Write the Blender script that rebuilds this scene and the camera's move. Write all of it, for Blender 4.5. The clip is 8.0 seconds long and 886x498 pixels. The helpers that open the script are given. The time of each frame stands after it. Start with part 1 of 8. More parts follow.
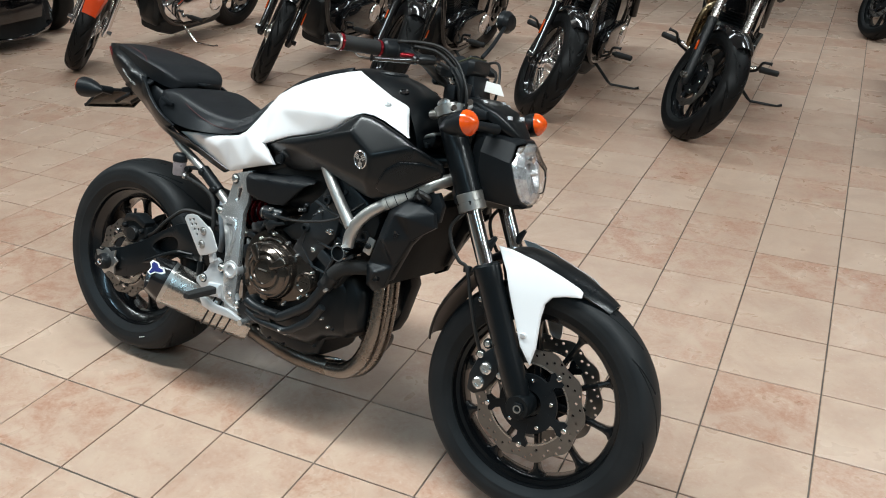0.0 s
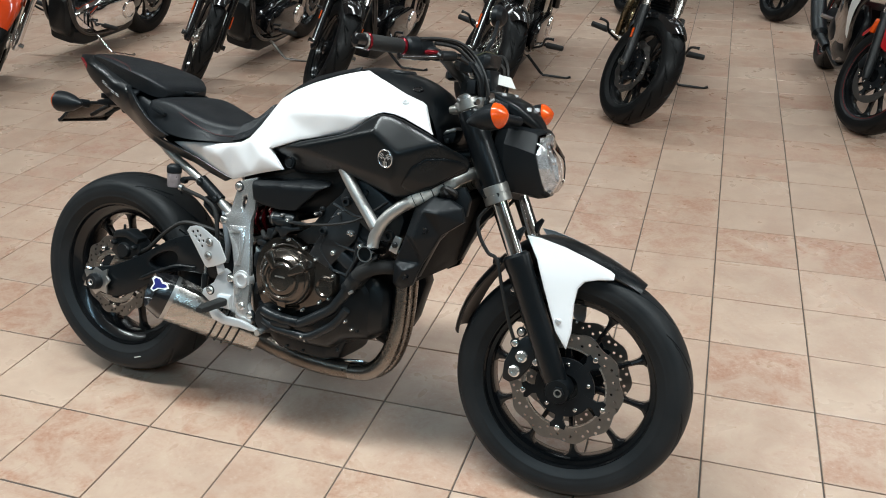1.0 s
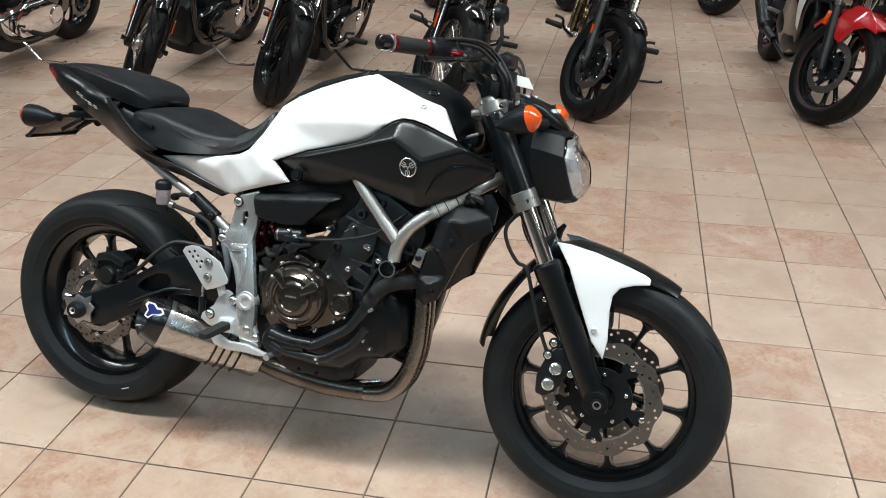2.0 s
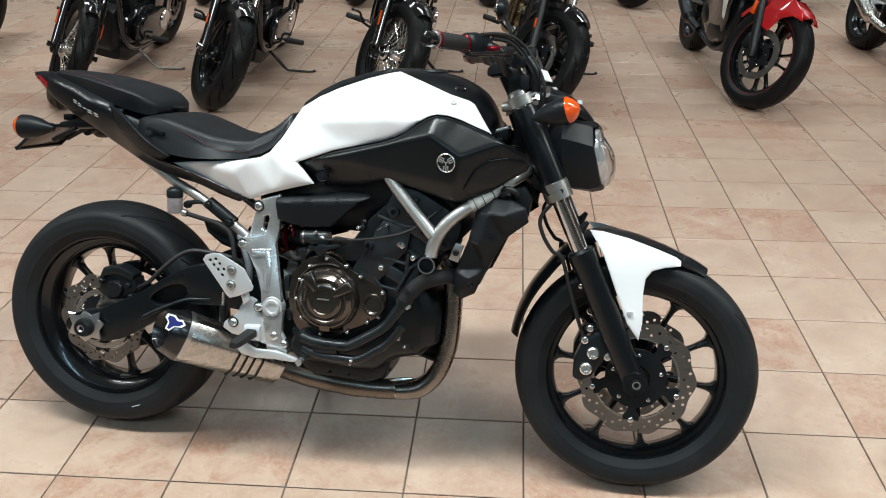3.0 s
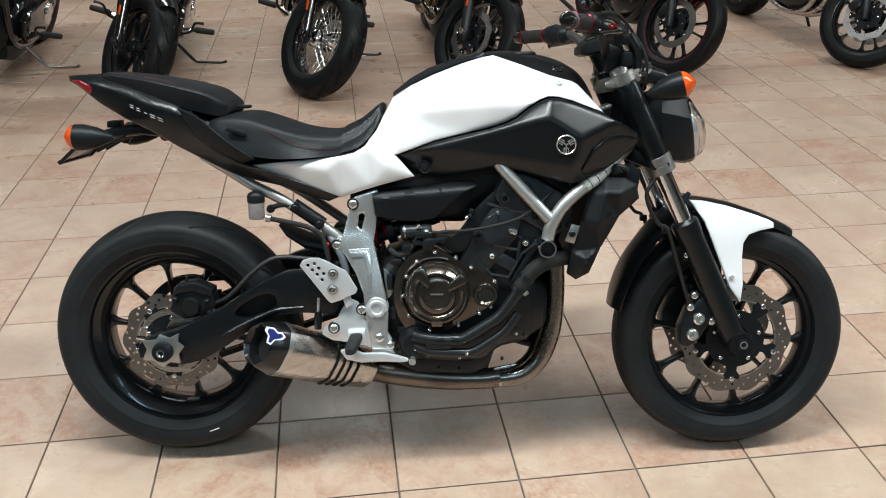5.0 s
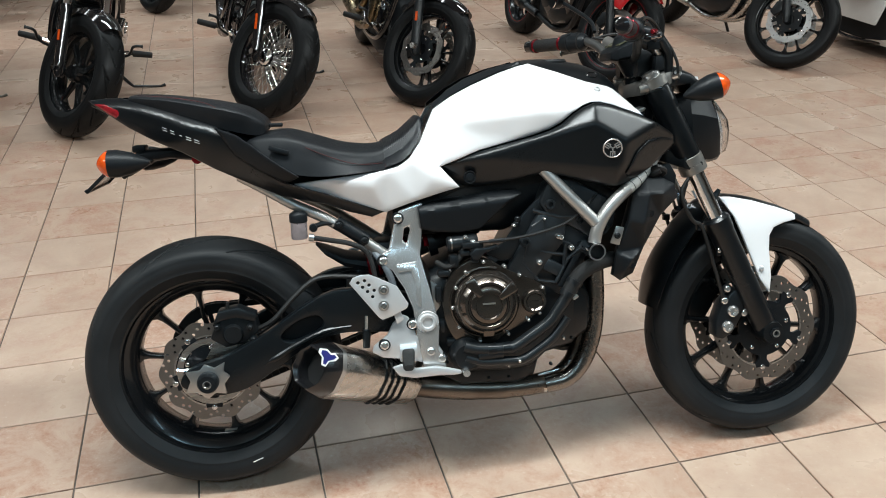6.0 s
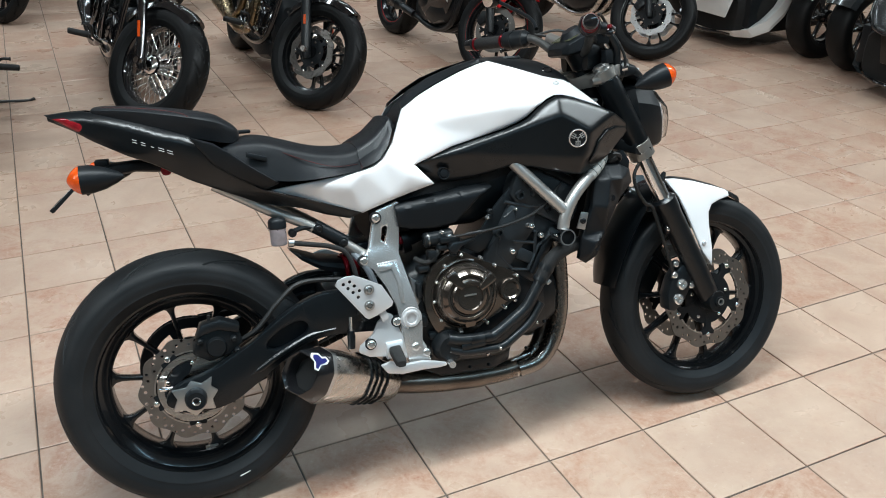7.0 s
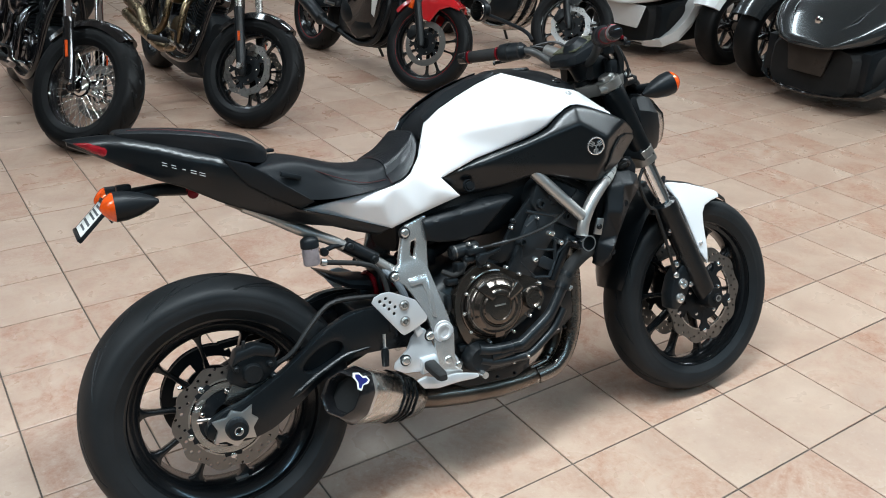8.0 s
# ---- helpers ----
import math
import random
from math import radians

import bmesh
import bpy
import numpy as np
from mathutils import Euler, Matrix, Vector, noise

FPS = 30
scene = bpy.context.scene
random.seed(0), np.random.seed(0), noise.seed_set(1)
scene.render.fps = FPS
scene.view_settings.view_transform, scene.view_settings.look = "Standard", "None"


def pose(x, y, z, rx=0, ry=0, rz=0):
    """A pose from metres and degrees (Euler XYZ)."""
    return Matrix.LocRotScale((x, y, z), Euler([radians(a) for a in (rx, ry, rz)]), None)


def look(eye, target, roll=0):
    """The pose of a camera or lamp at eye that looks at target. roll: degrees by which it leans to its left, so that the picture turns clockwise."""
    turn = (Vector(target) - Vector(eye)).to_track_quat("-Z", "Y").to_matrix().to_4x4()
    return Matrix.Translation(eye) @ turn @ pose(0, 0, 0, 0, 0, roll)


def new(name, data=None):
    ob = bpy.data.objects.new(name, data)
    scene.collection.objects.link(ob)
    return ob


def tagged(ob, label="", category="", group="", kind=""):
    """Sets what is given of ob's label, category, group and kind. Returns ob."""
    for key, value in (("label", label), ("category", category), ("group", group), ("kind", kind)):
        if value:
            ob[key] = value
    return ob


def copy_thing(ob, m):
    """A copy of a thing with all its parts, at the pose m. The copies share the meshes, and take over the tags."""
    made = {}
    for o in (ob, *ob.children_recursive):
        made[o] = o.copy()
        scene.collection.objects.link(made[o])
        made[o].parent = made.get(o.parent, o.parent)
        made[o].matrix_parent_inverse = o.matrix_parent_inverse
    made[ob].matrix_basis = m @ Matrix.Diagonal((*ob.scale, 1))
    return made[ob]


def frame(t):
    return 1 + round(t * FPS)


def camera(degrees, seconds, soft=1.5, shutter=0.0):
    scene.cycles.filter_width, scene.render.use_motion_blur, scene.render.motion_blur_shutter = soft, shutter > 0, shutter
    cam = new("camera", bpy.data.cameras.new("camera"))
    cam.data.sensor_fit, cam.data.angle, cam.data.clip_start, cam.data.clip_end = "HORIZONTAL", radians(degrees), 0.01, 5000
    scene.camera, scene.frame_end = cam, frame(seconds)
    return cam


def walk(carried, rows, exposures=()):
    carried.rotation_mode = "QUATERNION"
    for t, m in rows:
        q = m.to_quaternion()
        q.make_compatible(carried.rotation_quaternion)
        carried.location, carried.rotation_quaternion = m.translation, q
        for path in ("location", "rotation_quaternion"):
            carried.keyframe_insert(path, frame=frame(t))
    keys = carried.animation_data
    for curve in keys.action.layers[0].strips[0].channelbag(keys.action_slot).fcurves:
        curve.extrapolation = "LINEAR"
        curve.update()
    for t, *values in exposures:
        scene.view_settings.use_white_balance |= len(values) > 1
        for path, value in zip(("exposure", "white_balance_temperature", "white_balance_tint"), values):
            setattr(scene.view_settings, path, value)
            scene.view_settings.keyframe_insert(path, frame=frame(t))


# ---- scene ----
cam = camera(55.2, 8.0, soft=1.0)
PATH = [
    (0, (2.006, -1.463, 1.537), (1.231, 0.151, 0.645), -0.3),
    (0.5, (1.872, -1.528, 1.531), (1.212, 0.135, 0.636), -0.8),
    (1, (1.728, -1.594, 1.541), (1.171, 0.103, 0.642), -1.0),
    (1.5, (1.609, -1.566, 1.516), (1.129, 0.155, 0.618), -0.8),
    (1.7, (1.553, -1.551, 1.522), (1.103, 0.177, 0.622), -0.9),
    (2.8, (1.231, -1.583, 1.524), (1.044, 0.189, 0.615), -0.5),
    (3, (1.161, -1.615, 1.525), (1.006, 0.16, 0.615), -0.6),
    (3.5, (1.031, -1.638, 1.52), (0.932, 0.141, 0.611), -0.3),
    (4, (0.88, -1.581, 1.511), (0.848, 0.198, 0.598), -1.0),
    (4.2, (0.814, -1.552, 1.512), (0.825, 0.225, 0.593), -1.2),
    (5.3, (0.409, -1.567, 1.529), (0.705, 0.165, 0.575), 0.4),
    (5.5, (0.341, -1.559, 1.517), (0.677, 0.173, 0.576), 0.5),
    (6, (0.181, -1.499, 1.514), (0.635, 0.218, 0.596), -0.1),
    (6.5, (0.083, -1.461, 1.517), (0.708, 0.208, 0.609), 0.2),
    (7, (-0.115, -1.438, 1.52), (0.666, 0.161, 0.606), 0.9),
    (7.5, (-0.284, -1.401, 1.523), (0.638, 0.129, 0.622), 2.3),
    (8, (-0.408, -1.275, 1.512), (0.608, 0.206, 0.632), 1.8),
]
EXPOSURES = [(0.0, -0.02, 6400, 10), (3.2, 0.03, 6500, 10), (5.5, 0.01, 6500, 10), (8.0, 0.10, 6080, 10)]
walk(cam, [(t, look(eye, target, roll)) for t, eye, target, roll in PATH], EXPOSURES)

# ---- light: a showroom with rows of ceiling fluorescents, no daylight ----
ROOM = (-8.5, 9.5, -5.5, 10.5, 3.4)          # x0, x1, y0, y1, height
LAMP_X = (-6.2, -3.0, 0.2, 3.4, 6.6)
LAMP_Y = (-2.9, -0.12, 4.3, 6.8, 9.2)
LAMP_WATTS = {-2.9: 25.0, -0.12: 70.0, 4.3: 33.0, 6.8: 22.0, 9.2: 8.0}   # by row
LAMP_SHARE = {-6.2: 0.4, -3.0: 1.35, 0.2: 0.97, 3.4: 1.08, 6.6: 0.95}     # by column
MAIN_SHARE = {-6.2: 0.35, -3.0: 0.88, 0.2: 1.43, 3.4: 1.26, 6.6: 1.2}      # along the row over the white machine
LAMP_SPREAD = {-2.9: 124, -0.12: 165, 4.3: 120, 6.8: 140, 9.2: 160}       # beam angle in degrees by row, narrowed to deepen shade under the machines
LAMP_COLOUR = {-2.9: (0.56, 1.0, 1.27), -0.12: (0.912, 1.0, 1.0), 4.3: (0.875, 1.0, 1.03), 6.8: (0.865, 1.0, 1.05), 9.2: (0.865, 1.0, 1.05)}   # -2.9 row tinted blue-green to cool the shade

world = bpy.data.worlds.new("world")
world.use_nodes = True
world.node_tree.nodes["Background"].inputs["Color"].default_value = (0.5, 0.48, 0.45, 1)
world.node_tree.nodes["Background"].inputs["Strength"].default_value = 0.02
scene.world = world
for lx in LAMP_X:
    for ly in LAMP_Y:
        data = bpy.data.lights.new("ceiling_lamp", "AREA")
        data.shape, data.size, data.size_y = "RECTANGLE", 2.4, 0.22
        data.energy, data.color = LAMP_WATTS[ly] * (MAIN_SHARE if ly == -0.12 else LAMP_SHARE)[lx], LAMP_COLOUR[ly]
        data.spread = radians(LAMP_SPREAD[ly])
        lamp = new("ceiling_lamp", data)
        lamp.matrix_world = pose(lx, ly, ROOM[4] - 0.09)


# ---- materials ----
def surf(name, colour, rough=0.5, metal=0.0, colour2=None, scale=12.0, fine=160.0, mottle=0.35, bump=0.05, coat=0.0,
         rough_var=0.12, trans=0.0, ior=1.45, spec=0.5, stretch=(1, 1, 1), aniso=0.0):
    """A surface with a broad and a fine variation of colour, gloss and relief."""
    m = bpy.data.materials.new(name)
    m.use_nodes = True
    nt = m.node_tree
    nodes, link = nt.nodes, nt.links.new
    b = nodes["Principled BSDF"]
    b.inputs["Metallic"].default_value = metal
    b.inputs["IOR"].default_value = ior
    b.inputs["Specular IOR Level"].default_value = spec
    b.inputs["Coat Weight"].default_value = coat
    b.inputs["Coat Roughness"].default_value = 0.06
    b.inputs["Transmission Weight"].default_value = trans
    b.inputs["Anisotropic"].default_value = aniso
    tc = nodes.new("ShaderNodeTexCoord")
    mp = nodes.new("ShaderNodeMapping")
    mp.inputs["Scale"].default_value = stretch
    link(tc.outputs["Object"], mp.inputs["Vector"])
    big = nodes.new("ShaderNodeTexNoise")
    big.inputs["Scale"].default_value, big.inputs["Detail"].default_value = scale, 5
    small = nodes.new("ShaderNodeTexNoise")
    small.inputs["Scale"].default_value, small.inputs["Detail"].default_value = fine, 3
    link(mp.outputs[0], big.inputs["Vector"])
    link(mp.outputs[0], small.inputs["Vector"])
    mix = nodes.new("ShaderNodeMix")
    mix.data_type = "RGBA"
    c2 = colour2 or tuple(min(1.0, c * (1 - mottle)) for c in colour)
    mix.inputs["A"].default_value, mix.inputs["B"].default_value = (*colour, 1), (*c2, 1)
    ramp = nodes.new("ShaderNodeMapRange")
    ramp.inputs["From Min"].default_value, ramp.inputs["From Max"].default_value = 0.42, 0.68
    link(big.outputs["Fac"], ramp.inputs["Value"])
    link(ramp.outputs["Result"], mix.inputs["Factor"])
    link(mix.outputs["Result"], b.inputs["Base Color"])
    rr = nodes.new("ShaderNodeMapRange")
    rr.inputs["From Min"].default_value, rr.inputs["From Max"].default_value = 0.3, 0.7
    rr.inputs["To Min"].default_value, rr.inputs["To Max"].default_value = max(0.02, rough - rough_var / 2), min(1, rough + rough_var / 2)
    add = nodes.new("ShaderNodeMath")
    add.operation = "MULTIPLY_ADD"
    add.inputs[1].default_value, add.inputs[2].default_value = 0.4, 0.3
    link(small.outputs["Fac"], add.inputs[0])
    avg = nodes.new("ShaderNodeMath")
    avg.operation = "ADD"
    half = nodes.new("ShaderNodeMath")
    half.operation = "MULTIPLY"
    half.inputs[1].default_value = 0.5
    link(big.outputs["Fac"], avg.inputs[0])
    link(add.outputs[0], avg.inputs[1])
    link(avg.outputs[0], half.inputs[0])
    link(half.outputs[0], rr.inputs["Value"])
    link(rr.outputs["Result"], b.inputs["Roughness"])
    if bump:
        bp = nodes.new("ShaderNodeBump")
        bp.inputs["Strength"].default_value, bp.inputs["Distance"].default_value = bump, 0.002
        link(small.outputs["Fac"], bp.inputs["Height"])
        link(bp.outputs["Normal"], b.inputs["Normal"])
    return m


WHITE = surf("pearl_white_paint", (0.86, 0.86, 0.87), 0.22, coat=0.6, mottle=0.03, bump=0.0, scale=5, rough_var=0.05)
BLACK = surf("satin_black_plastic", (0.0088, 0.0108, 0.0128), 0.40, mottle=0.3, bump=0.10, fine=700, scale=6, spec=0.24)
BLACKP = surf("satin_black_paint", (0.0054, 0.0070, 0.0084), 0.28, mottle=0.25, bump=0.006, fine=600, scale=6, coat=0.05, spec=0.40, rough_var=0.03)
GLOSS = surf("gloss_black_paint", (0.008, 0.008, 0.009), 0.10, mottle=0.2, bump=0.0, coat=0.8, rough_var=0.06)
CASTB = surf("black_cast_metal", (0.0085, 0.0105, 0.0122), 0.34, mottle=0.4, bump=0.22, fine=420, spec=0.40)
ENGB = surf("grey_black_engine_paint", (0.016, 0.0195, 0.0225), 0.36, mottle=0.4, bump=0.22, fine=420, scale=16, spec=0.45)
RIM = surf("black_wheel_paint", (0.006, 0.0068, 0.0078), 0.22, mottle=0.3, bump=0.02, coat=0.35, spec=0.4)
RUBBER = surf("tyre_rubber", (0.0105, 0.0122, 0.0136), 0.55, colour2=(0.0165, 0.0178, 0.0190), bump=0.18, fine=380, scale=9, rough_var=0.2, spec=0.28)
# darker rubber for the tyres of the other machines
DARKRUB = surf("new_tyre_rubber", (0.0042, 0.0047, 0.0052), 0.46, bump=0.18, fine=380, scale=9, rough_var=0.2, spec=0.25)
ZINC = surf("zinc_plated_bolt", (0.86, 0.86, 0.84), 0.17, metal=0.90, mottle=0.1, bump=0.0)
EMBLEM = surf("silver_emblem", (0.72, 0.72, 0.72), 0.24, metal=0.85, mottle=0.05, bump=0.0)
HOSEB = surf("satin_black_pipe_paint", (0.013, 0.0155, 0.0175), 0.30, mottle=0.2, bump=0.03, fine=500, spec=0.4)
BARG = surf("satin_grey_bar", (0.075, 0.075, 0.074), 0.42, metal=0.6, mottle=0.15, bump=0.02)
GRIP = surf("grip_rubber", (0.012, 0.012, 0.012), 0.7, bump=0.6, fine=520)
VINYL = surf("seat_vinyl", (0.0105, 0.0124, 0.0148), 0.42, mottle=0.3, bump=0.3, fine=900, scale=8, spec=0.32)
VINYL2 = surf("ribbed_seat_vinyl", (0.0085, 0.0108, 0.0138), 0.36, mottle=0.3, bump=0.5, fine=420)
THREAD = surf("red_thread", (0.085, 0.010, 0.010), 0.7)
ALU = surf("cast_aluminium", (0.52, 0.52, 0.51), 0.34, metal=0.95, mottle=0.12, bump=0.015, fine=600)
SILVER = surf("silver_paint", (0.74, 0.75, 0.76), 0.30, metal=0.50, mottle=0.05, bump=0.0, coat=0.0, rough_var=0.06)
HANGER = surf("silver_hanger_casting", (0.72, 0.72, 0.71), 0.24, metal=0.80, mottle=0.08, bump=0.0, fine=500, scale=9, rough_var=0.06)
BARM = surf("dark_clamp_casting", (0.36, 0.35, 0.33), 0.40, metal=0.85, mottle=0.15, bump=0.03)
TUBE = surf("satin_silver_frame_tube", (0.50, 0.49, 0.47), 0.38, metal=0.8, mottle=0.12, bump=0.03)
CHROME = surf("chrome", (0.86, 0.86, 0.87), 0.06, metal=1.0, mottle=0.05, bump=0.0, rough_var=0.05)
STEEL = surf("brushed_steel", (0.54, 0.52, 0.49), 0.27, metal=1.0, mottle=0.15, bump=0.03, fine=240, stretch=(0.15, 6, 6))
HEAT = surf("heat_browned_steel", (0.265, 0.243, 0.222), 0.27, metal=1.0, colour2=(0.18, 0.156, 0.137), mottle=0.15, scale=5, bump=0.04)
SOOT = surf("sooty_steel", (0.185, 0.158, 0.135), 0.30, metal=0.92, colour2=(0.075, 0.058, 0.047), scale=9, bump=0.05)
BRONZE = surf("bronze_engine_cover", (0.126, 0.107, 0.092), 0.16, metal=0.90, mottle=0.2, bump=0.02, fine=500, coat=0.25)
DISC = surf("brake_disc_steel", (0.27, 0.255, 0.24), 0.36, metal=1.0, mottle=0.2, bump=0.1, fine=300)
CARBON = surf("carbon_weave", (0.009, 0.009, 0.010), 0.22, mottle=0.5, fine=420, bump=0.1, coat=0.35)
DARKIN = surf("dark_inside", (0.004, 0.004, 0.004), 0.8)
ORANGE = surf("amber_lens", (0.74, 0.085, 0.007), 0.12, mottle=0.25, scale=60, coat=0.5, bump=0.12, fine=300)
REDLENS = surf("red_lens", (0.26, 0.010, 0.016), 0.12, coat=0.6, mottle=0.4, scale=40)
REDANO = surf("red_anodised", (0.20, 0.006, 0.013), 0.20, metal=0.6, mottle=0.2)
REDPAINT = surf("red_paint", (0.50, 0.012, 0.016), 0.15, coat=0.7, mottle=0.1, bump=0.0)
ORPAINT = surf("orange_red_paint", (0.62, 0.06, 0.012), 0.15, coat=0.7, mottle=0.1, bump=0.0)
GREYP = surf("dark_grey_metallic", (0.030, 0.034, 0.036), 0.20, metal=0.35, coat=0.7, mottle=0.15, bump=0.0)
WHITEP = surf("white_body_paint", (0.74, 0.75, 0.74), 0.2, coat=0.6, mottle=0.04, bump=0.0)
MARK = surf("pale_marking", (0.62, 0.62, 0.62), 0.4)
DARKCHROME = surf("dark_chrome", (0.20, 0.20, 0.21), 0.12, metal=1.0, mottle=0.2, bump=0)
PAPER = surf("white_card", (0.82, 0.82, 0.80), 0.7, mottle=0.05)
BLUE = surf("blue_badge", (0.015, 0.02, 0.16), 0.25, coat=0.4)
RESV = surf("milky_plastic", (0.46, 0.42, 0.45), 0.30, mottle=0.3, trans=0.5, scale=50)
GOLD = surf("golden_steel_pipe", (0.36, 0.27, 0.16), 0.28, metal=1.0, mottle=0.3)
# dark olive display; the reflection on it is put into the base colour
LCD = surf("olive_display", (0.075, 0.078, 0.050), 0.22, mottle=0.15, bump=0, spec=0.4)
SCREEN = surf("dark_display", (0.020, 0.021, 0.016), 0.24, coat=0.0, bump=0, spec=0.35)
WIRE = surf("black_cable", (0.012, 0.012, 0.012), 0.5)
MIRROR = surf("mirror_glass", (0.9, 0.9, 0.9), 0.02, metal=1.0, mottle=0.0, bump=0.0, rough_var=0.0)
LAMPREF = surf("lamp_reflector", (0.84, 0.85, 0.87), 0.20, metal=0.80, mottle=0.25, scale=40, bump=0.3, fine=60)
PLATEM = surf("smoked_plate", (0.10, 0.09, 0.08), 0.2, metal=0.6, mottle=0.25)
# unseen wall and ceiling colours, darkened so less light bounces into the shade
WALLP = surf("wall_paint", (0.20, 0.20, 0.19), 0.8, mottle=0.08, scale=3, bump=0.1)
CEILP = surf("ceiling_tile", (0.26, 0.26, 0.26), 0.85, mottle=0.06, bump=0.3, fine=120)
GROUT = surf("grout", (0.15, 0.125, 0.106), 0.85, mottle=0.4, bump=0.4, fine=300, scale=5)
GLASS = bpy.data.materials.new("clear_glass")
GLASS.use_nodes = True
gb = GLASS.node_tree.nodes["Principled BSDF"]
gb.inputs["Transmission Weight"].default_value, gb.inputs["Roughness"].default_value, gb.inputs["IOR"].default_value = 1.0, 0.02, 1.35
GLOW = bpy.data.materials.new("lamp_diffuser")
GLOW.use_nodes = True
ge = GLOW.node_tree.nodes["Principled BSDF"]
ge.inputs["Base Color"].default_value = (0.9, 0.9, 0.88, 1)
ge.inputs["Emission Color"].default_value = (1.0, 0.96, 0.9, 1)
ge.inputs["Emission Strength"].default_value = 1.2


def tile_material():
    """Terracotta-beige ceramic: cloudy patches that change from tile to tile, speckled red wear, satin gloss."""
    m = bpy.data.materials.new("terracotta_tile")
    m.use_nodes = True
    nt = m.node_tree
    nodes, link = nt.nodes, nt.links.new
    b = nodes["Principled BSDF"]
    geo = nodes.new("ShaderNodeNewGeometry")
    info = nodes.new("ShaderNodeObjectInfo")
    s = nodes.new("ShaderNodeMath")
    s.operation = "ADD"
    link(geo.outputs["Random Per Island"], s.inputs[0])
    link(info.outputs["Random"], s.inputs[1])
    rnd = nodes.new("ShaderNodeTexWhiteNoise")
    rnd.noise_dimensions = "1D"
    link(s.outputs[0], rnd.inputs["W"])
    far = nodes.new("ShaderNodeVectorMath")
    far.operation = "SCALE"
    far.inputs["Scale"].default_value = 40
    link(rnd.outputs["Color"], far.inputs[0])
    pos = nodes.new("ShaderNodeVectorMath")
    pos.operation = "ADD"
    link(geo.outputs["Position"], pos.inputs[0])
    link(far.outputs["Vector"], pos.inputs[1])

    def noise_at(scale, detail, rough=0.55, dist=0.0):
        n = nodes.new("ShaderNodeTexNoise")
        n.inputs["Scale"].default_value, n.inputs["Detail"].default_value = scale, detail
        n.inputs["Roughness"].default_value, n.inputs["Distortion"].default_value = rough, dist
        link(pos.outputs["Vector"], n.inputs["Vector"])
        return n

    def ranged(src, a, z, lo=0.0, hi=1.0):
        r = nodes.new("ShaderNodeMapRange")
        for k, v in (("From Min", a), ("From Max", z), ("To Min", lo), ("To Max", hi)):
            r.inputs[k].default_value = v
        link(src, r.inputs["Value"])
        return r.outputs["Result"]

    def mixed(f, a, z):
        x = nodes.new("ShaderNodeMix")
        x.data_type = "RGBA"
        link(f, x.inputs["Factor"])
        for k, v in (("A", a), ("B", z)):
            if isinstance(v, tuple):
                x.inputs[k].default_value = (*v, 1)
            else:
                link(v, x.inputs[k])
        return x.outputs["Result"]

    cloud, patch, speck, grain = noise_at(4.5, 4, 0.55, 0.5), noise_at(8.0, 9, 0.74, 0.7), noise_at(75, 5, 0.75), noise_at(320, 2)
    base = mixed(ranged(cloud.outputs["Fac"], 0.36, 0.64), TILE_A, TILE_B)
    base = mixed(ranged(rnd.outputs["Value"], 0.0, 1.0, 0.0, 0.38), base, TILE_C)
    red = nodes.new("ShaderNodeMath")
    red.operation = "MULTIPLY"
    amount = nodes.new("ShaderNodeMath")
    amount.operation = "MULTIPLY"
    link(ranged(patch.outputs["Fac"], 0.42, 0.60), amount.inputs[0])
    link(ranged(rnd.outputs["Value"], 0.15, 0.9, 0.20, 1.0), amount.inputs[1])
    link(amount.outputs[0], red.inputs[0])
    link(ranged(speck.outputs["Fac"], 0.36, 0.62, 0.28, 1.0), red.inputs[1])
    base = mixed(red.outputs[0], base, TILE_D)
    base = mixed(ranged(speck.outputs["Fac"], 0.62, 0.76, 0.0, 0.55), base, TILE_E)
    base = mixed(ranged(speck.outputs["Fac"], 0.40, 0.26, 0.0, 0.5), base, TILE_F)
    link(base, b.inputs["Base Color"])
    link(ranged(cloud.outputs["Fac"], 0.3, 0.7, 0.24, 0.40), b.inputs["Roughness"])
    b.inputs["Specular IOR Level"].default_value = 0.5
    h = nodes.new("ShaderNodeMath")
    h.operation = "MULTIPLY_ADD"
    h.inputs[1].default_value = 0.35
    link(grain.outputs["Fac"], h.inputs[0])
    link(patch.outputs["Fac"], h.inputs[2])
    bp = nodes.new("ShaderNodeBump")
    bp.inputs["Strength"].default_value, bp.inputs["Distance"].default_value = 0.25, 0.0025
    link(h.outputs[0], bp.inputs["Height"])
    link(bp.outputs["Normal"], b.inputs["Normal"])
    return m


TILE_A, TILE_B, TILE_C = (0.530, 0.390, 0.298), (0.437, 0.305, 0.230), (0.450, 0.288, 0.208)
TILE_D, TILE_E, TILE_F = (0.36, 0.175, 0.112), (0.22, 0.145, 0.105), (0.60, 0.49, 0.40)
TILE = tile_material()


# ---- building blocks ----
def rot_about(point, axis, degrees):
    return Matrix.Translation(point) @ Matrix.Rotation(radians(degrees), 4, Vector(axis)) @ Matrix.Translation(-Vector(point))


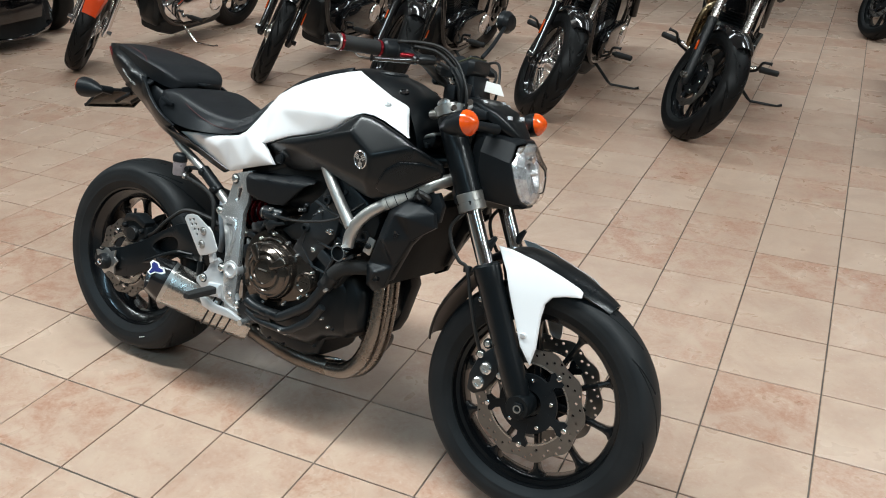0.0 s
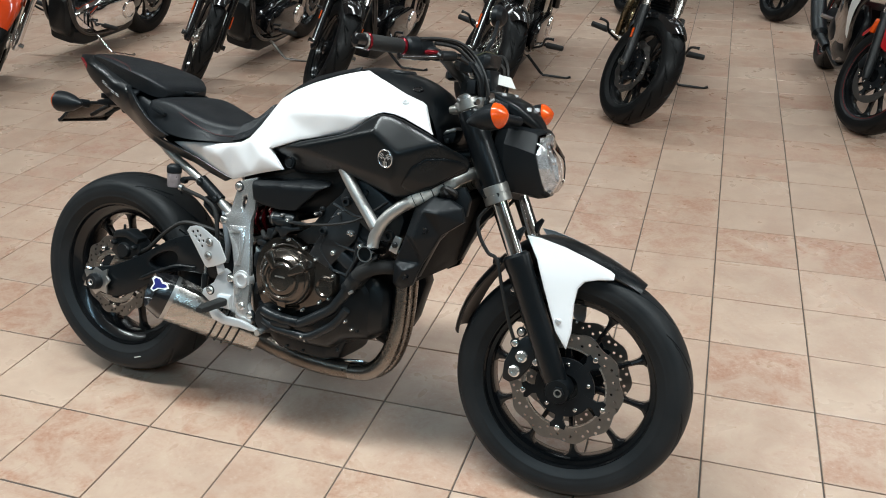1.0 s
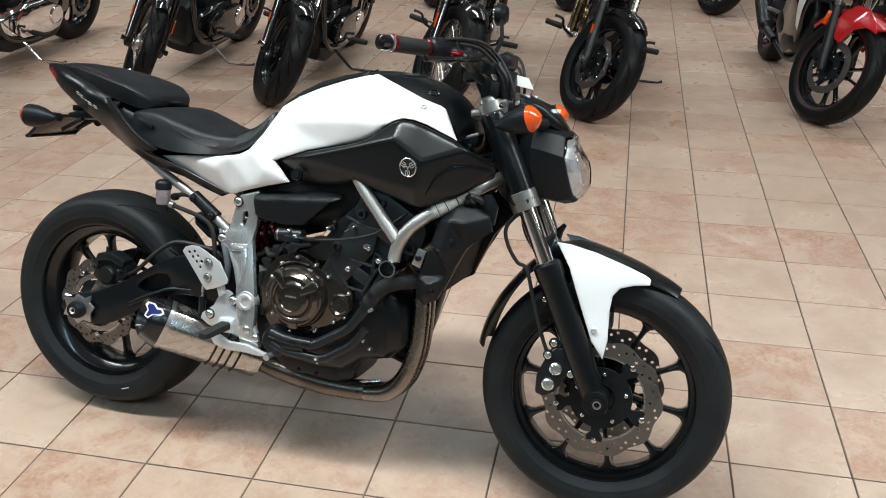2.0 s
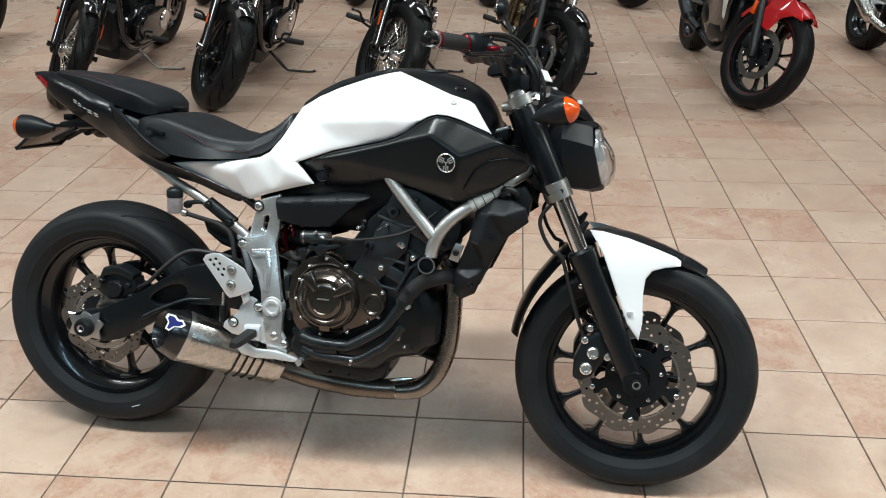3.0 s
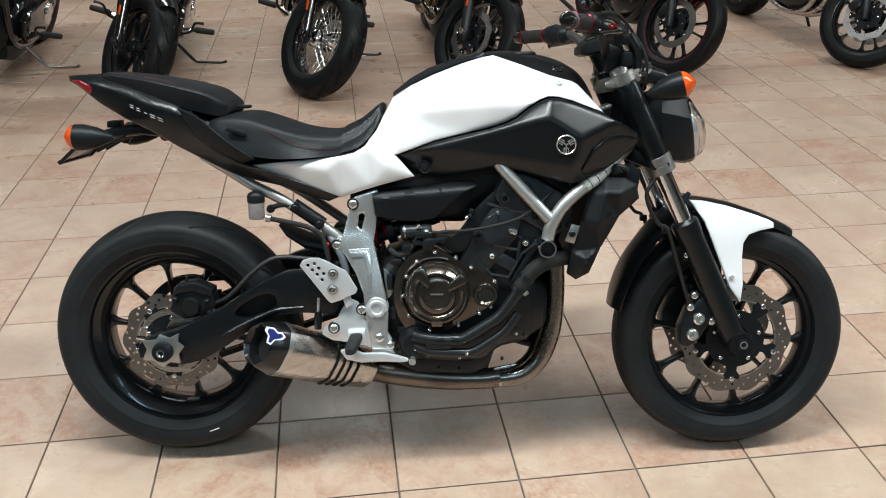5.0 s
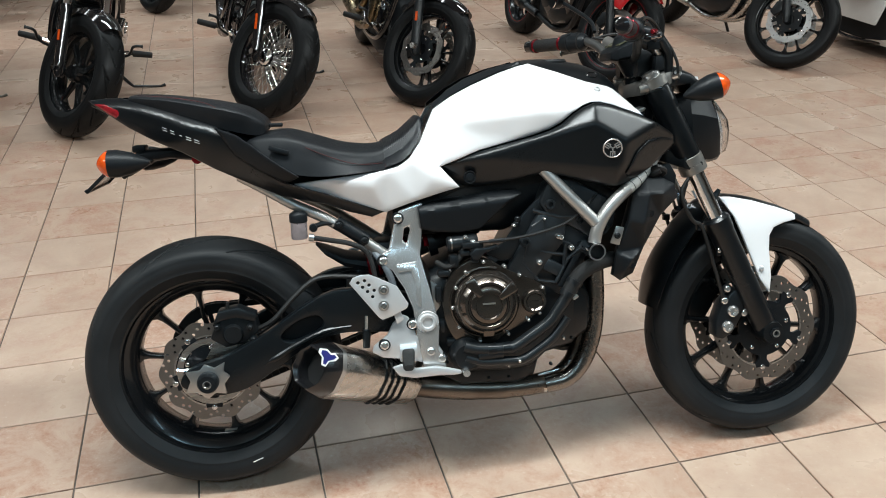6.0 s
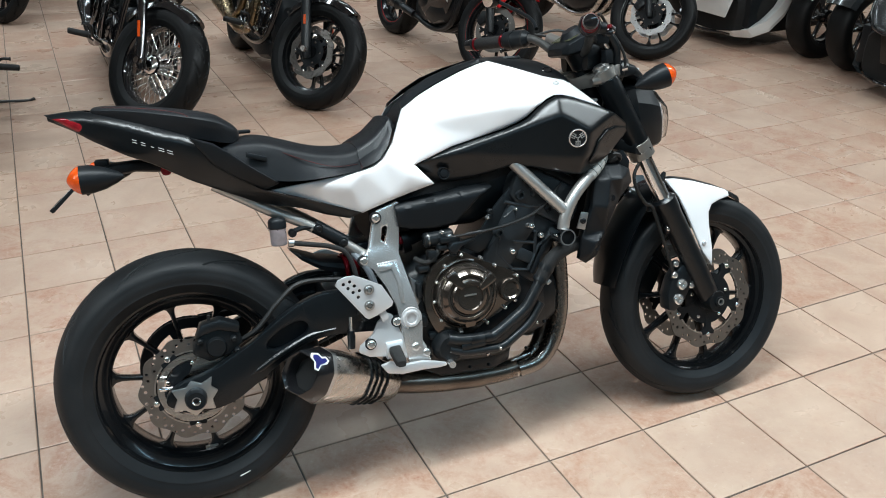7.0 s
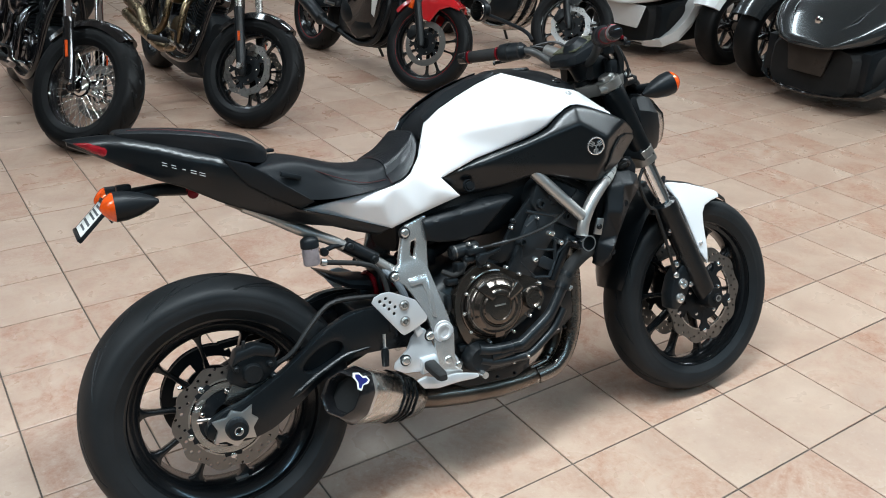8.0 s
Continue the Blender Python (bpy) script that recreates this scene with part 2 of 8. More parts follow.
def spline(pts, n=8, closed=False):
    """A smooth line through the points."""
    p = [Vector(q) for q in pts]
    k, out = len(p), []
    for i in range(k if closed else k - 1):
        if closed:
            a, b, c, d = p[i - 1], p[i], p[(i + 1) % k], p[(i + 2) % k]
        else:
            a, b, c, d = p[max(i - 1, 0)], p[i], p[i + 1], p[min(i + 2, k - 1)]
        for j in range(n):
            t = j / n
            out.append(0.5 * (2 * b + (c - a) * t + (2 * a - 5 * b + 4 * c - d) * t * t + (3 * b - a - 3 * c + d) * t ** 3))
    if not closed:
        out.append(p[-1])
    return out


def interp(table, x):
    return float(np.interp(x, [a for a, _ in table], [b for _, b in table]))


def thin_plate(ctrl):
    """A smooth height over (x, z), through control points (x, z, height)."""
    c = np.array(ctrl, float)
    p, h = c[:, :2], c[:, 2]
    n = len(p)

    def kern(r2):
        return np.where(r2 > 1e-12, r2 * np.log(np.maximum(r2, 1e-12)), 0.0)

    k = kern(((p[:, None] - p[None]) ** 2).sum(-1)) + 2e-4 * np.eye(n)
    a = np.zeros((n + 3, n + 3))
    a[:n, :n], a[:n, n], a[:n, n + 1:], a[n, :n], a[n + 1:, :n] = k, 1, p, 1, p.T
    w = np.linalg.solve(a, np.concatenate([h, np.zeros(3)]))

    def f(q):
        q = np.asarray(q, float).reshape(-1, 2)
        return kern(((q[:, None] - p[None]) ** 2).sum(-1)) @ w[:n] + w[n] + q @ w[n + 1:]
    return f


def faceted(ctrl, soft=0.006):
    """A height over (x, z) of flat facets between control points (x, z, height), their creases slightly rounded."""
    from mathutils.geometry import delaunay_2d_cdt
    c = np.array(ctrl, float)
    lo, hi = c[:, :2].min(0) - 0.15, c[:, :2].max(0) + 0.15
    box = np.array([lo, (hi[0], lo[1]), hi, (lo[0], hi[1])])
    near = [c[np.argmin(((c[:, :2] - q) ** 2).sum(1)), 2] for q in box]
    p, h = np.concatenate([c[:, :2], box]), np.concatenate([c[:, 2], near])
    v, _, f, vo, *_ = delaunay_2d_cdt([Vector(q) for q in p], [], [], 0, 1e-7)
    v = np.array([tuple(q) for q in v])
    h = np.array([h[o[0]] for o in vo])
    tri = np.array([tuple(t) for t in f])
    a, b, d = v[tri[:, 0]], v[tri[:, 1]], v[tri[:, 2]]
    det = (b[:, 1] - d[:, 1]) * (a[:, 0] - d[:, 0]) + (d[:, 0] - b[:, 0]) * (a[:, 1] - d[:, 1])

    def flat(q):
        w0 = ((b[:, 1] - d[:, 1]) * (q[:, None, 0] - d[:, 0]) + (d[:, 0] - b[:, 0]) * (q[:, None, 1] - d[:, 1])) / det
        w1 = ((d[:, 1] - a[:, 1]) * (q[:, None, 0] - d[:, 0]) + (a[:, 0] - d[:, 0]) * (q[:, None, 1] - d[:, 1])) / det
        k = np.minimum(np.minimum(w0, w1), 1 - w0 - w1).argmax(1)
        i = np.arange(len(q))
        return w0[i, k] * h[tri[k, 0]] + w1[i, k] * h[tri[k, 1]] + (1 - w0[i, k] - w1[i, k]) * h[tri[k, 2]]

    def f_(q):
        q = np.asarray(q, float).reshape(-1, 2)
        ring = [(0, 0)] + [(r * soft * math.cos(t), r * soft * math.sin(t)) for r, n in ((0.6, 6), (1.2, 8)) for t in (2 * math.pi * i / n for i in range(n))]
        return np.mean([flat(q + np.array(o)) for o in ring], 0)
    return f_


def inside(poly, q):
    poly, q = np.asarray(poly, float), np.asarray(q, float)
    res = np.zeros(len(q), bool)
    j = len(poly) - 1
    for i in range(len(poly)):
        (xi, zi), (xj, zj) = poly[i], poly[j]
        cross = ((zi > q[:, 1]) != (zj > q[:, 1])) & (q[:, 0] < (xj - xi) * (q[:, 1] - zi) / ((zj - zi) or 1e-12) + xi)
        res ^= cross
        j = i
    return res


def edge_distance(poly, q):
    poly, q = np.asarray(poly, float), np.asarray(q, float)
    best = np.full(len(q), 9.0)
    for i in range(len(poly)):
        a, b = poly[i - 1], poly[i]
        d = b - a
        t = np.clip(((q - a) @ d) / max(d @ d, 1e-12), 0, 1)
        best = np.minimum(best, np.hypot(*(q - a - t[:, None] * d).T))
    return best


def resampled(poly, step):
    out = []
    for i in range(len(poly)):
        a, b = np.array(poly[i - 1], float), np.array(poly[i], float)
        n = max(1, int(np.hypot(*(b - a)) / step + 0.5))
        out += [tuple(a + (b - a) * k / n) for k in range(n)]
    return out


def sheet(outline, holes=(), step=0.0, insets=()):
    """Triangles that fill an outline, less its holes, with an even grid of points inside when step is given."""
    from mathutils.geometry import delaunay_2d_cdt
    loops = [resampled(outline, step) if step else [tuple(p) for p in outline]] + [list(map(tuple, h)) for h in holes]
    pts, edges = [], []
    for lp in loops:
        o = len(pts)
        pts += lp
        edges += [(o + i, o + (i + 1) % len(lp)) for i in range(len(lp))]
    if step:
        a = np.array(loops[0])
        gx, gz = np.meshgrid(np.arange(a[:, 0].min(), a[:, 0].max(), step), np.arange(a[:, 1].min(), a[:, 1].max(), step))
        gx[1::2] += step / 2
        g = np.stack([gx.ravel(), gz.ravel()], -1)
        g = g[inside(loops[0], g)]
        for lp in loops:
            g = g[edge_distance(lp, g) > (max(insets) if insets else 0.0) + step * 0.6]
        nb = np.array(loops[0])
        tan = np.roll(nb, -1, 0) - np.roll(nb, 1, 0)
        tan /= np.maximum(np.hypot(*tan.T), 1e-9)[:, None]
        nrm = np.stack([-tan[:, 1], tan[:, 0]], -1)
        if not inside(loops[0], nb + nrm * 1e-4).mean() > 0.5:
            nrm = -nrm
        for dd in insets:
            q = nb + nrm * dd
            q = q[inside(loops[0], q)]
            g = np.concatenate([g, q[edge_distance(loops[0], q) > dd * 0.93]])
        for h in loops[1:]:
            g = g[~inside(h, g)]
        pts += [tuple(p) for p in g]
    v, _, f, *_ = delaunay_2d_cdt([Vector(p) for p in pts], edges, [], 0, 1e-6)
    v = np.array([tuple(p) for p in v])
    f = np.array([tuple(t) for t in f])
    mid = v[f].mean(1)
    keep = inside(loops[0], mid)
    for h in loops[1:]:
        keep &= ~inside(h, mid)
    return v, f[keep]


class Geo:
    """Vertices and faces, gathered in metres."""

    def __init__(self):
        self.v, self.f = [], []

    def add(self, v, f, m=None):
        o = len(self.v)
        self.v += [tuple(m @ Vector(p)) if m else tuple(p) for p in v]
        self.f += [tuple(o + i for i in q) for q in f]
        return self

    def moved(self, m):
        self.v = [tuple(m @ Vector(p)) for p in self.v]
        return self

    def rings(self, rings, closed=False, caps=True):
        n = len(rings[0])
        v = [p for r in rings for p in r]
        f = []
        k = len(rings)
        for i in range(k if closed else k - 1):
            a, b = i * n, ((i + 1) % k) * n
            f += [(a + j, a + (j + 1) % n, b + (j + 1) % n, b + j) for j in range(n)]
        if caps and not closed:
            f += [tuple(range(n - 1, -1, -1)), tuple((k - 1) * n + j for j in range(n))]
        return self.add(v, f)

    def box(self, c, s, m=None):
        x, y, z = (d / 2 for d in s)
        v = [(c[0] + i * x, c[1] + j * y, c[2] + k * z) for i in (-1, 1) for j in (-1, 1) for k in (-1, 1)]
        return self.add(v, [(0, 1, 3, 2), (4, 6, 7, 5), (0, 4, 5, 1), (2, 3, 7, 6), (0, 2, 6, 4), (1, 5, 7, 3)], m)

    def tube(self, pts, r, n=10, caps=True, closed=False):
        p = [Vector(q) for q in pts]
        k = len(p)
        rad = r if isinstance(r, (list, tuple)) else [r] * k
        rings, up = [], None
        for i in range(k):
            a, b = (p[i - 1], p[(i + 1) % k]) if closed else (p[max(i - 1, 0)], p[min(i + 1, k - 1)])
            d = (b - a).normalized()
            if up is None:
                up = d.orthogonal().normalized()
            up = (up - d * up.dot(d)).normalized()
            side = d.cross(up)
            rings.append([p[i] + rad[i] * (math.cos(t) * up + math.sin(t) * side) for t in (2 * math.pi * j / n for j in range(n))])
        return self.rings(rings, closed, caps)

    def lathe(self, prof, c=(0, 0, 0), n=48, axis="y", closed=False):
        """Turns (radius, offset) round an axis through c."""
        rings = []
        for r, w in prof:
            ring = []
            for j in range(n):
                t = 2 * math.pi * j / n
                q = (r * math.cos(t), w, r * math.sin(t)) if axis == "y" else (w, r * math.cos(t), r * math.sin(t)) if axis == "x" else (r * math.cos(t), r * math.sin(t), w)
                ring.append((c[0] + q[0], c[1] + q[1], c[2] + q[2]))
            rings.append(ring)
        return self.rings(rings, closed, not closed)

    def plate(self, outline, y0, y1, holes=()):
        """A flat plate of the outline in x and z, from y0 to y1."""
        v, t = sheet(outline, holes)
        return self.shell(v, t, np.full(len(v), y0), np.full(len(v), y1))

    def shell(self, v, t, front, back):
        n = len(v)
        vv = [(p[0], y, p[1]) for p, y in zip(v, front)] + [(p[0], y, p[1]) for p, y in zip(v, back)]
        f = [tuple(q) for q in t] + [tuple(n + i for i in q[::-1]) for q in t]
        seen = {}
        for q in t:
            for a, b in ((q[0], q[1]), (q[1], q[2]), (q[2], q[0])):
                key = (min(a, b), max(a, b))
                seen[key] = None if key in seen else (a, b)
        f += [(e[1], e[0], n + e[0], n + e[1]) for e in seen.values() if e]
        return self.add(vv, f)

    def panel(self, outline, height, th=0.006, side=-1, rnd=0.006, step=0.012, holes=()):
        """A moulded skin: the outline in x and z, bulging to side * height(x, z), its rim rolled inward."""
        v, t = sheet(outline, holes, step, (rnd * 0.35, rnd * 1.0, rnd * 2.2))
        y = height(v)
        d = np.clip(edge_distance(resampled(outline, step), v) / max(rnd * 2.2, 1e-6), 0, 1)
        y = y - rnd * (1 - np.sqrt(np.clip(1 - (1 - d) ** 2, 0, 1)))
        return self.shell(v, t, side * y, side * (y - th - rnd * 0.6))

    def body(self, stations, n=24, p=0.62):
        """A lofted body along x; stations (x, z of top, z of bottom, half width, y of middle)."""
        rings = []
        for s in stations:
            x, zt, zb, hw = s[:4]
            yc = s[4] if len(s) > 4 else 0.0
            ring = []
            for j in range(n):
                a = 2 * math.pi * j / n
                ca, sa = math.cos(a), math.sin(a)
                ring.append((x, yc + hw * math.copysign(abs(ca) ** p, ca), (zt + zb) / 2 + (zt - zb) / 2 * math.copysign(abs(sa) ** p, sa)))
            rings.append(ring)
        return self.rings(rings)


def part(name, geo, material, parent=None, label="", bevel=0.0, sharp=35, at=None):
    """Links geometry as one mesh object under a thing or a part."""
    me = bpy.data.meshes.new(name)
    me.from_pydata([tuple(p) for p in geo.v], [], [tuple(int(i) for i in q) for q in geo.f])
    bm = bmesh.new()
    bm.from_mesh(me)
    bmesh.ops.recalc_face_normals(bm, faces=bm.faces[:])
    if bevel:
        es = [e for e in bm.edges if len(e.link_faces) == 2 and e.calc_face_angle(0) > radians(35)]
        bmesh.ops.bevel(bm, geom=es, offset=bevel, segments=2, profile=0.5, affect="EDGES", clamp_overlap=True)
    bm.to_mesh(me)
    bm.free()
    me.materials.append(material)
    me.polygons.foreach_set("use_smooth", [True] * len(me.polygons))
    me.set_sharp_from_angle(angle=radians(sharp))
    ob = new(name, me)
    if at is not None:
        ob.matrix_basis = at
    if parent is not None:
        ob.parent = parent
    if label:
        ob["label"] = label
    return ob


def again(ob, m, parent=None):
    """The same piece once more, at m."""
    c = new(ob.name.split(".")[0], ob.data)
    c.matrix_basis = m
    c.parent = parent or ob.parent
    return c


def thing(name, label, category, group="", kind=""):
    return tagged(new(name), label, category, group, kind)


def bolts(parent, places, r=0.007, h=0.006, material=None, side=-1):
    """Hexagon-socket bolt heads on a flank; places (x, y, z)."""
    first = None
    for q in places:
        m = pose(*q)
        if first is None:
            g = Geo().lathe([(0.0005, side * h), (r * 0.42, side * h), (r * 0.42, side * h * 0.3), (r * 0.48, side * h * 1.05), (r * 0.66, side * h), (r * 0.84, side * h * 0.82), (r * 0.96, side * h * 0.45), (r, -side * 0.004)], n=14)
            first = part("bolt", g, material or ZINC, parent, at=m)
            if r > 0.0085:
                seat_ = part("bolt_seat", Geo().lathe([(r * 0.9, side * 0.0005), (r * 1.22, side * 0.0008), (r * 1.30, -side * 0.004), (r * 0.9, -side * 0.004)], n=16, closed=True), CASTB, parent, at=m)
        else:
            again(first, m, parent)
            if r > 0.0085:
                again(seat_, m, parent)


# ---- the room ----
X0, X1, Y0, Y1, HIGH = ROOM
floor = tagged(part("floor", Geo().box(((X0 + X1) / 2, (Y0 + Y1) / 2, -0.06), (X1 - X0, Y1 - Y0, 0.11)), GROUT),
               "terracotta ceramic tile floor with thin brown grout joints", "floor", kind="structure")
for nm, c, s in (("wall_north", ((X0 + X1) / 2, Y1 + 0.1, HIGH / 2), (X1 - X0 + 0.4, 0.2, HIGH)), ("wall_south", ((X0 + X1) / 2, Y0 - 0.1, HIGH / 2), (X1 - X0 + 0.4, 0.2, HIGH)),
                 ("wall_west", (X0 - 0.1, (Y0 + Y1) / 2, HIGH / 2), (0.2, Y1 - Y0, HIGH)), ("wall_east", (X1 + 0.1, (Y0 + Y1) / 2, HIGH / 2), (0.2, Y1 - Y0, HIGH))):
    tagged(part(nm, Geo().box(c, s), WALLP), "plain grey showroom wall, kept dark to limit bounced light", "wall", kind="structure")
tagged(part("ceiling", Geo().box(((X0 + X1) / 2, (Y0 + Y1) / 2, HIGH + 0.06), (X1 - X0 + 0.4, Y1 - Y0 + 0.4, 0.12)), CEILP), "plain grey showroom ceiling, kept dark to limit bounced light", "ceiling", kind="structure")
fixture = thing("ceiling_light", "white fluorescent ceiling light box, switched on", "ceiling light", "ceiling lights")
part("housing", Geo().box((0, 0, 0.035), (2.46, 0.28, 0.07)), WHITEP, fixture, bevel=0.006)
part("diffuser", Geo().box((0, 0, -0.006), (2.4, 0.22, 0.010)), GLOW, fixture, "glowing white diffuser", bevel=0.002)
for i, lx in enumerate(LAMP_X):
    for j, ly in enumerate(LAMP_Y):
        m = pose(lx, ly, HIGH - 0.07)
        if i == j == 0:
            fixture.matrix_basis = m
        else:
            copy_thing(fixture, m)


# ---- wheels ----
def tyre_geo(r_out, half, r_rim, grooves=0, wide=0.005, fine=1):
    """A road tyre round y, with curved tread grooves pressed into it."""
    h = r_out - r_rim
    prof = [(r_rim - 0.004, -half * 0.76), (r_rim + 0.006, -half * 0.84), (r_rim + h * 0.20, -half * 0.948), (r_rim + h * 0.235, -half * 0.966), (r_rim + h * 0.255, -half * 0.962), (r_rim + h * 0.33, -half * 0.982), (r_rim + h * 0.42, -half), (r_rim + h * 0.50, -half * 0.996), (r_rim + h * 0.55, -half * 0.985)]
    fine_ = 26 * fine if grooves else 12
    for k in range(1, fine_ + 1):
        a = k / fine_
        prof.append((r_rim + h * (0.55 + 0.45 * math.sin(a * math.pi / 2) ** 0.9), -half * 0.985 * math.cos(a * math.pi / 2)))
    prof += [(r, -w) for r, w in prof[-2::-1]]
    n = 420 * fine if grooves else 72
    rings = []
    for r, w in prof:
        ring = []
        u = abs(w) / half
        for j in range(n):
            t = 2 * math.pi * j / n
            rr = r
            if grooves and r > r_rim + h * 0.66:
                side = 0.5 if w > 0 else 0.0
                for phase, u0, u1, lean in ((0.0, 0.08, 0.84, 1.25), (0.5, 0.30, 0.90, 0.95)):
                    q = (t * grooves / (2 * math.pi) + side + phase - lean * (u - u0) ** 1.4 if u > u0 else 9.5) % 1.0
                    if u0 < u < u1 and min(q, 1 - q) * 2 * math.pi * r / grooves < wide:
                        rr = r - 0.006
            ring.append((rr * math.cos(t), w, rr * math.sin(t)))
        rings.append(ring)
    return Geo().rings(rings, caps=False)


def disc_geo(r, r_in, y, th=0.005, waves=10, wave=0.0045, holes=True, rows=2):
    """A wave brake disc with drilled holes, round y."""
    n = 120
    ol = [((r + wave * math.cos(waves * 2 * math.pi * j / n)) * math.cos(2 * math.pi * j / n), (r + wave * math.cos(waves * 2 * math.pi * j / n)) * math.sin(2 * math.pi * j / n)) for j in range(n)]
    hs = [[(r_in * math.cos(2 * math.pi * j / 60), r_in * math.sin(2 * math.pi * j / 60)) for j in range(60)]]
    if holes:
        m = waves * 5
        for k in range(m):
            rr = r_in + (r - r_in) * (0.30, 0.72, 0.50, 0.84, 0.62)[k % 5]
            a = 2 * math.pi * (k + 0.5) / m
            hs.append([(rr * math.cos(a) + 0.0040 * math.cos(b), rr * math.sin(a) + 0.0040 * math.sin(b)) for b in (2 * math.pi * i / 7 for i in range(7))])
    return Geo().plate(ol, y - th / 2, y + th / 2, hs)


def cast_wheel(name, parent, centre, r_out, half, rim_half, spokes, rim_mat, grooves=0, discs=(), disc_r=0.141, label="", m=None, hub_r=0.046, r_rim=0.222, spoke_w=1.0, pair=0.0, stripe=None, waves=10, disc_mat=None, crisp=False, depth=0.024):
    """A cast-alloy wheel: the rim is the part; tyre, hub, spokes and discs go under it."""
    c = Matrix.Translation(centre)
    m = (m @ c) if m else c
    R = r_rim
    rim = part(name, Geo().lathe([(R + 0.008, -rim_half), (R + 0.004, -rim_half + 0.004), (R - 0.006, -rim_half + 0.006), (R - 0.010, -rim_half + 0.016), (R - depth * 0.8, -rim_half * 0.62), (R - depth, -rim_half * 0.45), (R - depth, rim_half * 0.45), (R - depth * 0.8, rim_half * 0.62),
                                  (R - 0.010, rim_half - 0.016), (R - 0.006, rim_half - 0.006), (R + 0.004, rim_half - 0.004), (R + 0.008, rim_half), (R + 0.003, rim_half * 0.8), (R - 0.008, 0.0), (R + 0.003, -rim_half * 0.8)], n=96, closed=True), rim_mat, parent, label, at=m)
    part("tyre", tyre_geo(r_out, half, R, grooves, 0.0032 if crisp else 0.005, 2 if crisp else 1), RUBBER if crisp else DARKRUB, rim, "black road tyre with curved tread grooves")
    part("hub", Geo().lathe([(0.012, -0.062), (hub_r * 0.7, -0.062), (hub_r * 0.75, -0.05), (hub_r, -0.044), (hub_r, 0.044), (hub_r * 0.75, 0.05), (hub_r * 0.7, 0.062), (0.012, 0.062)], n=32), rim_mat, rim)
    ri, w = R - depth + 0.002, spoke_w
    ol = [(0.038, -0.012 * w), (0.10, -0.0075 * w), (ri - 0.045, -0.006 * w), (ri - 0.024, -0.0075 * w), (ri - 0.012, -0.012 * w), (ri - 0.005, -0.022 * w), (ri + 0.004, -0.042 * w), (ri + 0.004, 0.042 * w), (ri - 0.005, 0.022 * w), (ri - 0.012, 0.012 * w), (ri - 0.024, 0.0075 * w), (ri - 0.045, 0.006 * w), (0.10, 0.0075 * w), (0.038, 0.012 * w)]
    first = None
    for k in range(spokes):
        a = 360 / spokes * k + (pair if k % 2 else -pair)
        mm = pose(0, 0, 0, 0, a + 8, 0)
        if first is None:
            first = part("spoke", Geo().plate(ol, -0.013, 0.013), rim_mat, rim, bevel=0.003, at=mm)
        else:
            again(first, mm, rim)
    if stripe:
        for s in (-1, 1):
            part("rim_stripe", Geo().lathe([(R + 0.0085, s * (rim_half + 0.0005)), (R + 0.002, s * (rim_half + 0.001)), (R + 0.002, s * (rim_half - 0.003)), (R + 0.0085, s * (rim_half - 0.003))], n=72, closed=True), stripe, rim, "thin red rim stripe")
    for y in discs:
        d = part("brake_disc", disc_geo(disc_r, disc_r * 0.735, y, waves=waves), disc_mat or DISC, rim, "drilled steel wave brake disc")
        car = Geo().lathe([(0.034, y - 0.004), (disc_r * 0.53, y - 0.004), (disc_r * 0.53, y + 0.004), (0.034, y + 0.004)], n=40, closed=True)
        for k in range(5):
            arm = Geo().plate([(0.045, -0.011), (disc_r * 0.60, -0.010), (disc_r * 0.70, -0.020), (disc_r * 0.765, -0.018), (disc_r * 0.755, -0.008), (disc_r * 0.70, 0.0), (disc_r * 0.755, 0.008), (disc_r * 0.765, 0.018), (disc_r * 0.70, 0.020), (disc_r * 0.60, 0.010), (0.045, 0.011)], y - 0.0045, y + 0.0035)
            car.add(arm.v, arm.f, Matrix.Rotation(radians(72 * k + 20), 4, "Y"))
        part("disc_carrier", car, BLACK, rim)
        if crisp:
            part("disc_edge", Geo().lathe([(disc_r * 0.715, y - 0.0032), (disc_r * 0.745, y - 0.0032), (disc_r * 0.745, y + 0.0032), (disc_r * 0.715, y + 0.0032)], n=60, closed=True), STEEL, d, "bright machined inner edge")
        sy = -1 if y < 0 else 1
        bolts(rim, [(disc_r * 0.76 * math.cos(radians(72 * k + 20 + e)), y + sy * 0.003, -disc_r * 0.76 * math.sin(radians(72 * k + 20 + e))) for k in range(5) for e in (0,)], 0.0075, 0.004, CHROME, sy)
        bolts(rim, [(0.060 * math.cos(radians(72 * k + 56)), y + sy * 0.004, -0.060 * math.sin(radians(72 * k + 56))) for k in range(5)], 0.006, 0.005, CHROME, sy)
    return rim


# ---- the white and black naked motorcycle ----
BIKE_LEAN, BIKE_HEAD, STEER = 16.0, -7.0, 3.0
bike = thing("motorcycle", "white and black naked sport motorcycle leaning on its side stand", "motorcycle")
bike.matrix_basis = pose(0.0745, 0.2556, 0.0035, 0, 0, BIKE_HEAD) @ pose(0, 0, 0, -BIKE_LEAN, 0, 0)
WB, RR, RF = 1.407, 0.309, 0.296
HEADSTOCK = Vector((1.10, 0.0, 0.86))
FORKDIR = Vector((0.434, 0.0, -0.901)).normalized()
TURN_BARS = rot_about(HEADSTOCK, -FORKDIR, STEER)


def steered(g):
    return g.moved(TURN_BARS)


